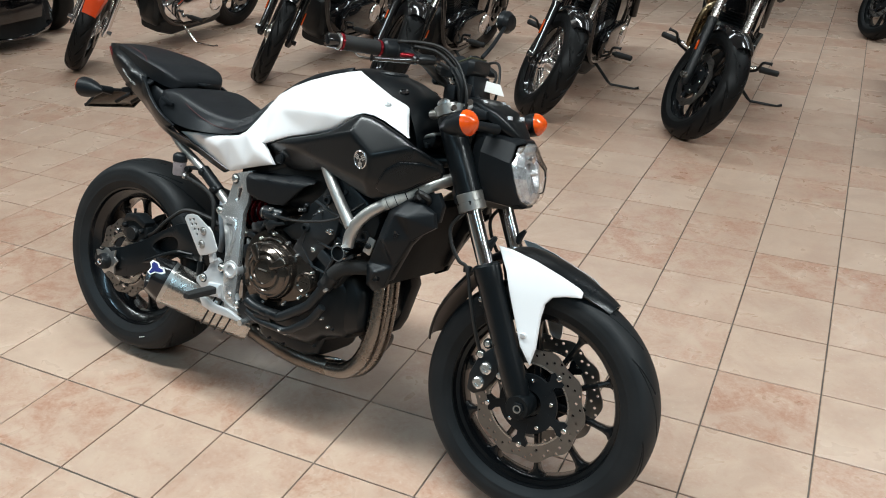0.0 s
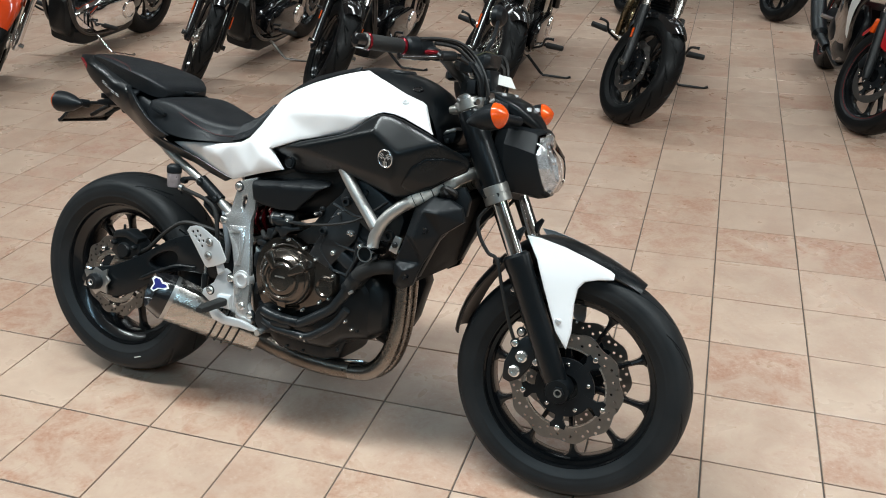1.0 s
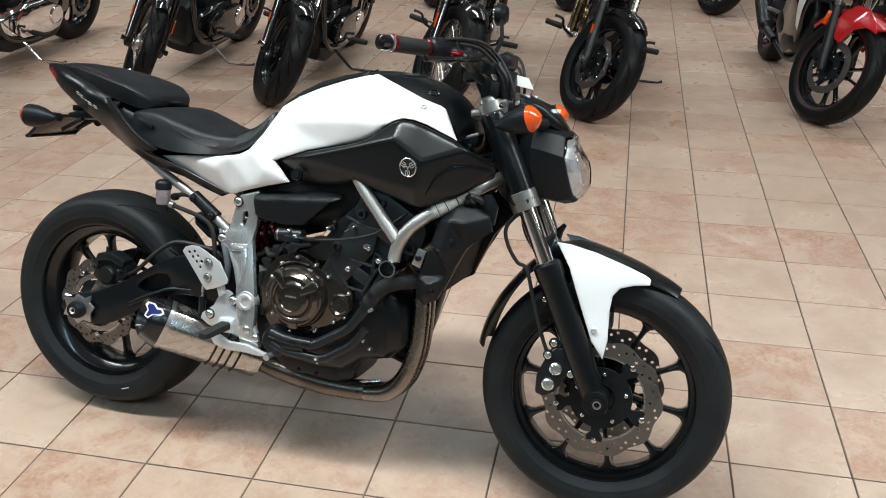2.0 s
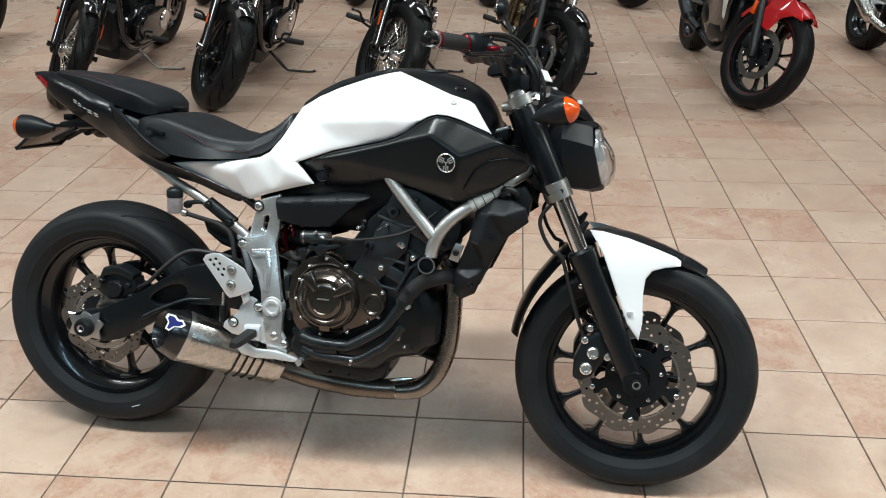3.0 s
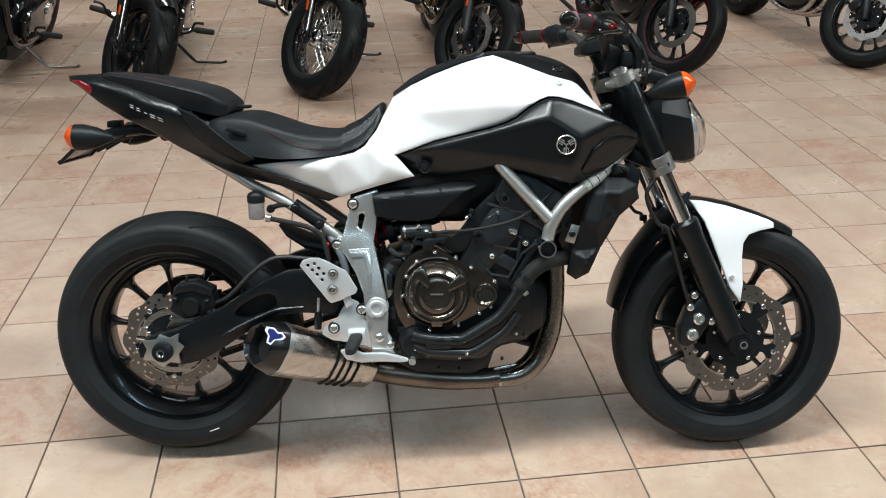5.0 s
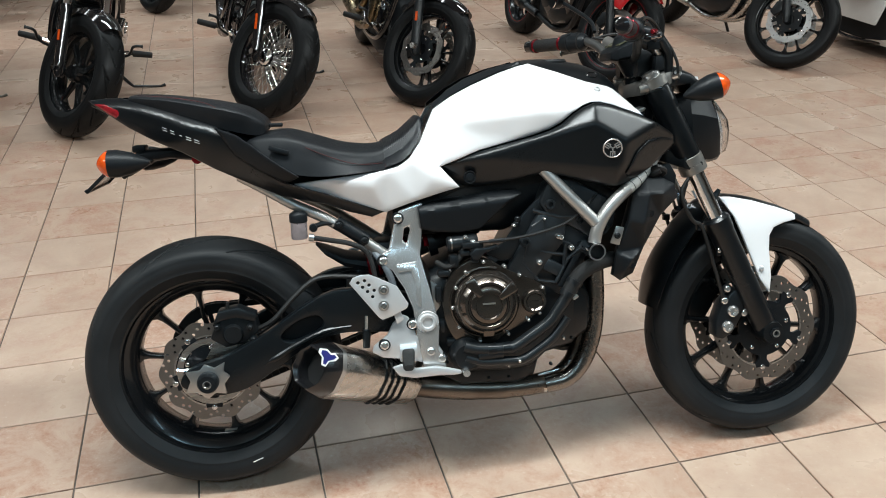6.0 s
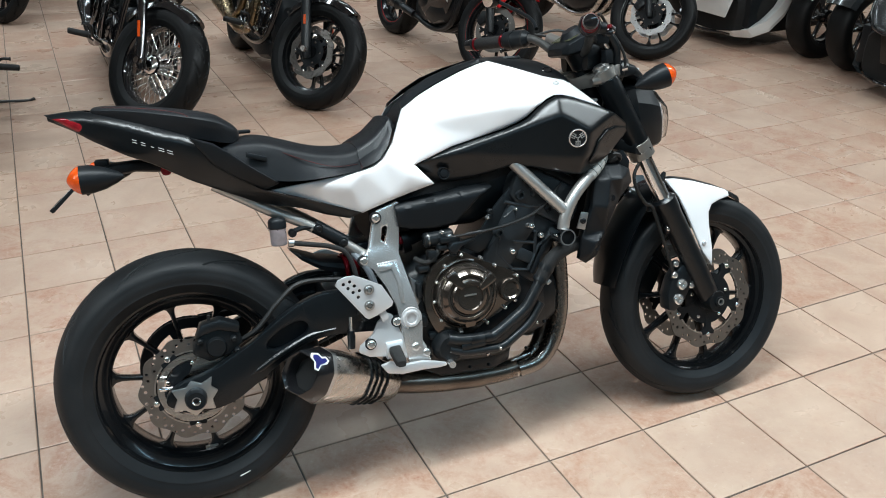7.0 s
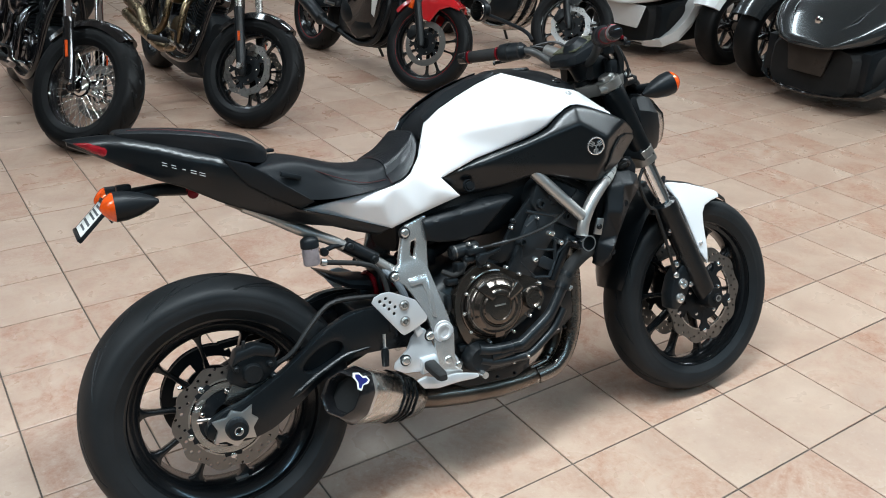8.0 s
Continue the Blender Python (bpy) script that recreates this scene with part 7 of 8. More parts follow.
part("side_stand", Geo().tube(spline([(0.56, 0.125, 0.30), (0.53, 0.20, 0.20), (0.50, 0.275, 0.105)], 4), 0.011, 12), CASTB, bike, "black side stand")
part("stand_foot", Geo().box((0.497, 0.285, 0.092), (0.06, 0.04, 0.008), rot_about((0.497, 0.285, 0.092), (1, 0, 0), 16)), CASTB, bike, bevel=0.002)


# ---- the other machines of the showroom ----
def standing(x, y, head, lean, steer_by, centre, r):
    """The pose of a leaning machine with turned bars whose front tyre stands at x, y."""
    m = pose(0, 0, 0, 0, 0, head) @ pose(0, 0, 0, -lean, 0, 0)
    n = ((m @ steer_by).to_3x3() @ Vector((0, 1, 0))).normalized()
    down = -(Vector((0, 0, 1)) - n * n.z).normalized()
    foot = m @ steer_by @ Vector(centre) + down * r
    return Matrix.Translation((x - foot.x, y - foot.y, -0.003)) @ m


def wire_wheel(name, parent, centre, r_out, half, r_rim, rim_mat, hub_mat, spoke_mat, m=None, discs=(), disc_r=0.14, label=""):
    """A wire-spoked wheel: rim, tyre, hub and single spokes."""
    c = Matrix.Translation(centre)
    m = (m @ c) if m else c
    w = half * 0.72
    rim = part(name, Geo().lathe([(r_rim + 0.008, -w), (r_rim - 0.004, -w + 0.004), (r_rim - 0.012, -w * 0.6), (r_rim - 0.018, -0.01), (r_rim - 0.018, 0.01), (r_rim - 0.012, w * 0.6), (r_rim - 0.004, w - 0.004), (r_rim + 0.008, w), (r_rim - 0.004, 0.0)], n=64, closed=True), rim_mat, parent, label, at=m)
    part("tyre", tyre_geo(r_out, half, r_rim, 14, 0.009), DARKRUB, rim, "black tyre with deep side grooves")
    hub = part("hub", Geo().lathe([(0.010, -0.075), (0.022, -0.075), (0.026, -0.06), (0.055, -0.056), (0.058, -0.045), (0.036, -0.034), (0.030, 0.0), (0.036, 0.034), (0.058, 0.045), (0.055, 0.056), (0.026, 0.06), (0.022, 0.075), (0.010, 0.075)], n=32), hub_mat, rim, "polished wheel hub")
    for sy in (-1, 1):
        part("hub_cover", Geo().lathe([(0.012, sy * 0.072), (0.030, sy * 0.070), (0.044, sy * 0.064), (0.050, sy * 0.056), (0.046, sy * 0.050)], n=36), hub_mat, hub, "bright hub cover")
    first = None
    g = Geo().tube([(0.054, -0.048, 0.0), (r_rim - 0.014, 0.004, 0.0)], 0.0019, 6)
    for k in range(56):
        a = 360 / 56 * k + (3 if k % 4 < 2 else -3)
        mm = Matrix.Rotation(radians(a), 4, "Y") @ (Matrix.Diagonal((1, -1, 1, 1)) if k % 2 else Matrix()) @ Matrix.Translation((0.054, 0, 0)) @ Matrix.Rotation(radians(14 if k % 4 < 2 else -14), 4, "Y") @ Matrix.Translation((-0.054, 0, 0))
        if first is None:
            first = part("spoke", g, spoke_mat, rim, at=mm)
        else:
            again(first, mm, rim)
    for y in discs:
        part("brake_disc", disc_geo(disc_r, disc_r * 0.7, y, waves=10, wave=0.0), DISC, rim, "steel brake disc")
    return rim


def cruiser(label, x, y, head=-90.0, lean=14, steer=34, wheel="wire", wb=1.52, rf=0.325, half=0.066, rimr=0.215, paint=GLOSS, fork=GLOSS, legs=CHROME, spoke_mat=ZINC, hub_mat=CHROME, reflector=ORANGE, case=GLOSS, pipes=CHROME, group="parked motorcycles", derby=True, stand_mat=CASTB, rake=30, disc=True, lip=64):
    """A parked V-twin cruiser, x forward, that leans on its stand with the bars turned."""
    b = thing("motorcycle", label, "motorcycle", group)
    rr = rf - 0.005
    fd = Vector((math.sin(radians(rake)), 0, -math.cos(radians(rake))))
    top = Vector((wb, 0, rf)) - fd * 0.66 + Vector((-0.055, 0, -0.02))
    tb = rot_about(top, -fd, steer)
    b.matrix_basis = standing(x, y, head, lean, tb, (wb, 0, rf), rf)

    def st(g):
        return g.moved(tb)

    if wheel == "wire":
        wire_wheel("front_wheel", b, (wb, 0, rf), rf + 0.004, half, rimr, GLOSS, hub_mat, spoke_mat, tb, (0.07,) if disc else (), 0.14, "wire-spoked front wheel")
    else:
        cast_wheel("front_wheel", b, (wb, 0, rf), rf + 0.004, half, half * 0.75, 10 if wheel == "cast" else 7, RIM, 12, (-0.062, 0.062) if wheel == "cast" else (0.07,), 0.147 if wheel == "cast" else 0.135, "black cast front wheel", tb, r_rim=rimr, pair=8 if wheel == "cast" else 0, disc_mat=DISC, spoke_w=0.8 if wheel == "cast" else 1.6)
    cast_wheel("rear_wheel", b, (0, 0, rr), rr + 0.004, 0.075, 0.058, 9, RIM, 0, (0.085,), 0.13, "black cast rear wheel", r_rim=0.215)
    for s in (-1, 1):
        yo = s * (half + 0.045)
        a = Vector((wb - 0.01, yo, rf))
        part("fork_slider", st(Geo().tube([a + fd * 0.05, a + fd * 0.03, a - fd * 0.02, a - fd * 0.30, a - fd * 0.33], [0.014, 0.024, 0.028, 0.027, 0.030], 16)), fork, b, "fork slider")
        part("fork_tube", st(Geo().tube([a - fd * 0.31, a - fd * 0.74], 0.021, 16)), legs, b, "bright fork tube")
        part("axle_nut", st(Geo().tube([(wb, yo + s * 0.015, rf), (wb, yo + s * 0.045, rf)], 0.017, 8)), legs, b)
        if reflector:
            c = a - fd * 0.17 + Vector((0.012, s * 0.030, 0))
            q_ = 0.042 if wheel == "wire" else 0.026
            g = Geo().body([(-q_, 0.007, -0.007, 0.004), (q_, 0.007, -0.007, 0.004)], 10, 0.4)
            up = -fd
            side = Vector((0, 1, 0))
            fw = up.cross(side)
            g.v = [tuple(c + up * x + side * y_ + fw * z) for x, y_, z in g.v]
            part("fork_reflector", st(g), reflector, b, "slim amber fork reflector")
    r0 = rf + 0.026
    fr = []
    for i in range(13):
        t = radians(lip + (152 - lip) * i / 12)
        w = half + 0.010 - 0.02 * max(0, (3 - i) / 3)
        fr.append([(wb + (r0 - dz) * math.cos(t), w * u, rf + (r0 - dz) * math.sin(t)) for u, dz in ((-1, 0.05), (-0.85, 0.018), (-0.5, 0.003), (0, 0), (0.5, 0.003), (0.85, 0.018), (1, 0.05), (0.95, 0.052), (0, 0.006), (-0.95, 0.052))])
    part("front_fender", st(Geo().rings(fr)), paint, b, "front mudguard")
    ax = top + fd * 0.10
    part("fork_bridge", st(Geo().box(ax, (0.07, 0.29, 0.035)).box(top - fd * 0.10, (0.07, 0.29, 0.03))), CASTB, b, bevel=0.006)
    hl = part("headlight", st(Geo().lathe([(0.02, -0.10), (0.07, -0.07), (0.085, -0.01), (0.088, 0.03), (0.082, 0.036)], tuple(top + Vector((0.16, 0, 0.02))), 28, axis="x")), GLOSS, b, "round headlight")
    part("headlight_lens", st(Geo().lathe([(0.001, 0.05), (0.05, 0.046), (0.083, 0.034), (0.083, 0.026)], tuple(top + Vector((0.16, 0, 0.02))), 28, axis="x")), LAMPREF, hl)
    hb = top + Vector((-0.05, 0, 0.16))
    bar_ = part("handlebar", st(Geo().tube(spline([hb + Vector((-0.16, -0.40, 0.03)), hb + Vector((-0.06, -0.26, 0.06)), hb + Vector((0.02, -0.10, 0.01)), hb + Vector((0.02, 0, -0.02)), hb + Vector((0.02, 0.10, 0.01)), hb + Vector((-0.06, 0.26, 0.06)), hb + Vector((-0.16, 0.40, 0.03))], 6), 0.0125, 12)), legs, b, "wide handlebar")
    for s in (-1, 1):
        part("grip", st(Geo().tube([hb + Vector((-0.16, s * 0.40, 0.03)), hb + Vector((-0.085, s * 0.30, 0.052))], 0.018, 14)), GRIP, bar_)
        part("bar_mirror", st(Geo().tube([hb + Vector((-0.05, s * 0.26, 0.06)), hb + Vector((-0.02, s * 0.32, 0.17))], 0.006, 8).add(*(lambda g: (g.v, g.f))(Geo().body([(-0.012, 0.035, -0.035, 0.05), (0.012, 0.03, -0.03, 0.045)], 14)), Matrix.Translation(hb + Vector((-0.02, s * 0.33, 0.19))))), GLOSS, bar_)
        part("signal", st(Geo().lathe([(0.004, -0.05), (0.026, -0.01), (0.027, 0.015), (0.015, 0.03), (0.001, 0.033)], tuple(top + Vector((0.10, s * 0.20, -0.03))), 14, axis="x")), GLOSS, bar_)
    part("fuel_tank", Geo().body([(0.55, 0.80, 0.70, 0.05), (0.60, 0.86, 0.68, 0.10), (0.70, 0.92, 0.68, 0.14), (0.82, 0.94, 0.70, 0.155), (0.95, 0.93, 0.72, 0.14), (1.04, 0.90, 0.75, 0.09), (1.07, 0.87, 0.78, 0.05)], 24, 0.75), paint, b, "teardrop fuel tank")
    part("seat", Geo().body([(0.05, 0.80, 0.74, 0.07), (0.12, 0.80, 0.72, 0.11), (0.30, 0.73, 0.66, 0.15), (0.45, 0.74, 0.66, 0.13), (0.58, 0.80, 0.70, 0.09)], 20, 0.6), VINYL, b, "black seat")
    rf_ = []
    for i in range(15):
        t = radians(40 + 120 * i / 14)
        r1 = rr + 0.05
        rf_.append([((r1 - dz) * math.cos(t), 0.10 * u, rr + (r1 - dz) * math.sin(t)) for u, dz in ((-1, 0.09), (-0.9, 0.03), (-0.5, 0.006), (0, 0), (0.5, 0.006), (0.9, 0.03), (1, 0.09), (0.95, 0.09), (0, 0.008), (-0.95, 0.09))])
    part("rear_fender", Geo().rings(rf_), paint, b, "rear mudguard")
    part("frame", Geo().tube(spline([(1.10, 0, 0.86), (1.08, 0.09, 0.60), (1.00, 0.12, 0.30), (0.80, 0.13, 0.20), (0.45, 0.13, 0.22), (0.32, 0.12, 0.45), (0.40, 0.08, 0.68)], 6), 0.018, 12).tube(spline([(1.10, 0, 0.86), (1.08, -0.09, 0.60), (1.00, -0.12, 0.30), (0.80, -0.13, 0.20), (0.45, -0.13, 0.22), (0.32, -0.12, 0.45), (0.40, -0.08, 0.68)], 6), 0.018, 12), GLOSS, b, "black frame cradle")
    e = part("engine", Geo().body([(0.42, 0.42, 0.24, 0.09), (0.46, 0.45, 0.21, 0.13), (0.70, 0.46, 0.20, 0.14), (0.90, 0.43, 0.21, 0.13), (0.96, 0.38, 0.24, 0.09)], 24, 0.5), case, b, "V-twin engine")
    part("oil_tank", Geo().body([(0.16, 0.60, 0.36, 0.07), (0.22, 0.66, 0.26, 0.12), (0.40, 0.66, 0.22, 0.13), (0.50, 0.62, 0.24, 0.12)], 20, 0.5), paint if paint is GLOSS else GLOSS, b, "black oil tank and battery box")
    part("radiator_guard", Geo().body([(0.95, 0.50, 0.20, 0.07), (0.98, 0.53, 0.18, 0.095), (1.03, 0.52, 0.21, 0.095), (1.06, 0.48, 0.26, 0.07)], 18, 0.45), CASTB, b, "black cooler guard on the frame downtubes")
    part("belly_pan", Geo().body([(0.30, 0.24, 0.15, 0.10), (0.40, 0.25, 0.13, 0.13), (0.90, 0.25, 0.12, 0.13), (1.00, 0.26, 0.15, 0.10)], 16, 0.45), CASTB, b, "dark lower crankcase")
    for lean_c, xc in ((-24, 0.60), (24, 0.74)):
        rings_ = []
        for k in range(10):
            for dz, g_ in ((0.0, 0.0), (0.0095, 0.0), (0.0105, 0.014), (0.0205, 0.014)):
                w_, d_, z_ = 0.075 - g_, 0.088 - g_, 0.45 + 0.0215 * k + dz
                rings_.append([(xc + i * w_, j * d_, z_) for i, j in ((-1, -0.7), (-0.7, -1), (0.7, -1), (1, -0.7), (1, 0.7), (0.7, 1), (-0.7, 1), (-1, 0.7))])
        part("cylinder", Geo().rings(rings_).moved(rot_about((0.67, 0, 0.36), (0, 1, 0), lean_c)), CASTB, e, "finned cylinder", sharp=20)
        part("rocker_cover", Geo().box((xc, 0, 0.672), (0.16, 0.16, 0.05)).moved(rot_about((0.67, 0, 0.36), (0, 1, 0), lean_c)), case, e, bevel=0.015)
    part("air_cleaner", Geo().lathe([(0.001, -0.055), (0.06, -0.05), (0.085, -0.03), (0.09, 0.0), (0.085, 0.03)], (0.67, -0.16, 0.60), 32), pipes, e, "round air cleaner")
    part("cam_cover", Geo().lathe([(0.001, -0.03), (0.06, -0.028), (0.085, -0.015), (0.09, 0.01)], (0.70, -0.135, 0.36), 28), pipes, e)
    part("primary_cover", Geo().plate([(0.38, 0.30), (0.42, 0.24), (0.52, 0.22), (0.85, 0.24), (0.92, 0.29), (0.92, 0.38), (0.85, 0.43), (0.50, 0.43), (0.41, 0.39)], 0.135, 0.185), case, e, bevel=0.014)
    if derby:
        part("derby_cover", Geo().lathe([(0.001, 0.006), (0.050, 0.006), (0.056, 0.010), (0.066, 0.008), (0.070, -0.004)], (0.48, 0.188, 0.335), 32), CHROME, e, "round bright derby cover")
    for k, px in enumerate((0.52, 0.80)):
        part("exhaust_pipe", Geo().tube(spline([(px, -0.10, 0.58), (px + 0.07, -0.17, 0.53), (px + 0.05, -0.19, 0.36 - 0.06 * k), (px - 0.18, -0.19, 0.26 - 0.02 * k), (0.10, -0.19, 0.27 + 0.09 * (1 - k)), (-0.20, -0.19, 0.30 + 0.09 * (1 - k))], 6), [0.022] * 18 + [0.040] * 13, 16), pipes, b, "long exhaust pipe")
    for s in (-1, 1):
        pg = part("footpeg", Geo().tube([(0.86, s * 0.20, 0.30), (0.86, s * 0.25, 0.31), (0.86, s * 0.255, 0.31), (0.86, s * 0.36, 0.318), (0.86, s * 0.365, 0.318)], [0.011, 0.011, 0.019, 0.017, 0.010], 12), GRIP, b, "rubber footpeg on a bright mount")
        part("peg_mount", Geo().tube([(0.86, s * 0.15, 0.28), (0.86, s * 0.235, 0.308)], 0.016, 10), legs, pg)
        part("foot_lever", Geo().tube(spline([(0.90, s * 0.18, 0.28), (0.98, s * 0.24, 0.33), (1.02, s * 0.26, 0.39), (1.02, s * 0.31, 0.40)], 4), [0.008] * 9 + [0.008] * 3 + [0.012], 8), CASTB, pg)
        part("rear_shock", Geo().tube([(0.10, s * 0.12, 0.68), (-0.01, s * 0.125, 0.36)], 0.028, 14), GLOSS, b)
    sd = part("side_stand", Geo().tube([(0.80, 0.13, 0.20), (0.79, 0.25, 0.105), (0.785, 0.275, 0.090), (0.775, 0.43, 0.114), (0.772, 0.455, 0.130)], [0.010, 0.010, 0.008, 0.007, 0.009], 10), stand_mat, b, "side stand on the floor")
    return b




BLACKROW = "row of black cruisers"
cruiser("black cruiser with a wire front wheel and chrome axle caps", -1.57, 3.08, rf=0.335, half=0.052, rimr=0.245, wb=1.54, fork=GLOSS, legs=GLOSS, hub_mat=STEEL, spoke_mat=STEEL, group=BLACKROW, pipes=GLOSS, stand_mat=DISC, disc=False)
cruiser("gloss black cruiser with a black front wheel", -0.66, 3.08, pipes=GLOSS, wheel="seven", group=BLACKROW, derby=True, legs=CHROME)
cruiser("black cruiser with a wire wheel and chrome hub", 0.33, 3.13, group=BLACKROW, pipes=DARKCHROME)
cruiser("black cruiser with cast wheel, twin discs and brown pipes", 1.22, 3.12, wheel="cast", rf=0.308, half=0.062, rimr=0.22, legs=STEEL, fork=CASTB, pipes=GOLD, group=BLACKROW, derby=False, rake=28)
cruiser("orange-red cruiser with chrome engine and chrome fork", -2.95, 2.80, wb=1.66, rf=0.335, half=0.060, rimr=0.235, paint=ORPAINT, fork=CHROME, legs=CHROME, case=CHROME, pipes=CHROME, steer=36, reflector=None, lip=38, stand_mat=CHROME, group="parked motorcycles")


def sport(label, x, y, paint, head=-90.0, lean=12, steer=26, stripe=None, wb=1.40, faired=True, disc_mat=STEEL, waves=1, pipes=STEEL, group="parked motorcycles", half=0.056):
    """A parked sport motorcycle, faired or naked."""
    b = thing("motorcycle", label, "motorcycle", group)
    fd = Vector((math.sin(radians(25)), 0, -math.cos(radians(25))))
    top = Vector((wb, 0, 0.298)) - fd * 0.62 + Vector((-0.03, 0, -0.01))
    tb = rot_about(top, -fd, steer)
    b.matrix_basis = standing(x, y, head, lean, tb, (wb, 0, 0.298), 0.298)

    def st(g):
        return g.moved(tb)

    cast_wheel("front_wheel", b, (wb, 0, 0.298), 0.300, half, half * 0.8, 10, RIM, 9, (-0.062,) if faired else (-0.062, 0.062), 0.142, "black ten-spoke cast front wheel", tb, stripe=stripe, waves=waves, disc_mat=disc_mat, pair=5)
    cast_wheel("rear_wheel", b, (0, 0, 0.305), 0.309, 0.073, 0.06, 10, RIM, 9, (-0.08,), 0.11, "black ten-spoke cast rear wheel", stripe=stripe, pair=5)
    for s in (-1, 1):
        a = Vector((wb - 0.012, s * 0.098, 0.298))
        part("fork_slider", st(Geo().tube([a + fd * 0.03, a - fd * 0.02, a - fd * 0.30, a - fd * 0.32], [0.018, 0.026, 0.026, 0.029], 16)), CASTB, b, "fork slider")
        part("fork_tube", st(Geo().tube([a - fd * 0.30, a - fd * 0.72], 0.0205, 14)), CHROME, b, "chrome fork tube")
        g = Geo().panel([(wb - 0.10, 0.52), (wb - 0.07, 0.635), (wb + 0.02, 0.64), (wb + 0.12, 0.60), (wb + 0.17, 0.55), (wb + 0.10, 0.555), (wb + 0.04, 0.52), (wb + 0.0, 0.43), (wb - 0.06, 0.44)], lambda q: 0.095 - 0.9 * np.maximum(0.0, q[:, 1] - 0.56) * 0.6 - 0.18 * np.maximum(0.0, q[:, 0] - wb - 0.02), 0.004, s, 0.003, 0.014)
        part("fender_side", st(g), paint, b, "front mudguard flank")
        part("fork_reflector", st(Geo().box(tuple(a - fd * 0.24 + Vector((-0.03, s * 0.02, 0))), (0.03, 0.02, 0.075))), ORANGE, b, "amber fork reflector", bevel=0.004)
        part("caliper", st(Geo().plate([(wb - 0.06, 0.41), (wb - 0.12, 0.38), (wb - 0.135, 0.31), (wb - 0.10, 0.29), (wb - 0.06, 0.34)], s * 0.05, s * 0.09)), CASTB, b, bevel=0.005)
    fa = []
    for i in range(13):
        t = radians(60 + 92 * i / 12)
        fa.append([(wb + (0.335 - dz) * math.cos(t), 0.066 * u, 0.298 + (0.335 - dz) * math.sin(t)) for u, dz in ((-1, 0.045), (-0.8, 0.015), (0, 0), (0.8, 0.015), (1, 0.045), (0.95, 0.047), (0, 0.006), (-0.95, 0.047))])
    part("front_fender", st(Geo().rings(fa)), paint, b, "front mudguard crown")
    part("fork_bridge", st(Geo().box(tuple(top - fd * 0.06), (0.06, 0.25, 0.03)).box(tuple(top + fd * 0.14), (0.07, 0.25, 0.035))), CASTB, b, bevel=0.005)
    part("fuel_tank", Geo().body([(0.50, 0.84, 0.70, 0.07), (0.58, 0.93, 0.68, 0.12), (0.70, 0.99, 0.68, 0.155), (0.85, 1.00, 0.70, 0.165), (0.97, 0.95, 0.72, 0.14), (1.03, 0.88, 0.74, 0.09)], 24, 0.7), paint, b, "sculpted fuel tank")
    part("seat", Geo().body([(-0.18, 0.97, 0.93, 0.05), (-0.05, 0.95, 0.89, 0.09), (0.14, 0.90, 0.82, 0.10), (0.18, 0.83, 0.74, 0.12), (0.36, 0.81, 0.72, 0.13), (0.52, 0.86, 0.74, 0.08)], 18, 0.6), VINYL, b, "black seat")
    part("tail", Geo().body([(-0.26, 0.95, 0.92, 0.03), (-0.10, 0.93, 0.84, 0.09), (0.10, 0.86, 0.74, 0.11), (0.35, 0.76, 0.64, 0.11)], 18, 0.6), paint, b, "tail fairing")
    part("engine", Geo().body([(0.45, 0.46, 0.26, 0.10), (0.52, 0.54, 0.20, 0.14), (0.75, 0.58, 0.19, 0.155), (0.90, 0.56, 0.24, 0.14), (0.96, 0.50, 0.30, 0.10)], 20, 0.5), CASTB, b, "dark engine")
    part("clutch_cover", Geo().lathe([(0.001, -0.04), (0.05, -0.038), (0.085, -0.02), (0.095, 0.02)], (0.64, -0.145, 0.38), 32), SILVER if not faired else CASTB, b, "round clutch cover")
    part("swingarm", Geo().plate([(-0.03, 0.27), (-0.03, 0.33), (0.20, 0.42), (0.48, 0.46), (0.50, 0.38), (0.25, 0.34)], -0.13, -0.105).plate([(-0.03, 0.27), (-0.03, 0.33), (0.20, 0.42), (0.48, 0.46), (0.50, 0.38), (0.25, 0.34)], 0.105, 0.13), SILVER if not faired else CASTB, b, "swingarm", bevel=0.005)
    part("muffler", Geo().tube(spline([(0.50, -0.13, 0.22), (0.35, -0.16, 0.25), (0.20, -0.175, 0.31), (-0.10, -0.18, 0.42)], 5), [0.026] * 6 + [0.05] * 9 + [0.044], 18), pipes, b, "steel muffler")
    for hy in (-0.09, 0.0, 0.09):
        part("header_pipe", Geo().tube(spline([(0.92, hy, 0.56), (1.02, hy, 0.50), (1.00, hy, 0.35), (0.90, hy * 0.8, 0.22), (0.70, hy * 0.5 - 0.03, 0.17), (0.48, -0.12, 0.22)], 5), 0.019, 12), pipes, b, "header pipe")
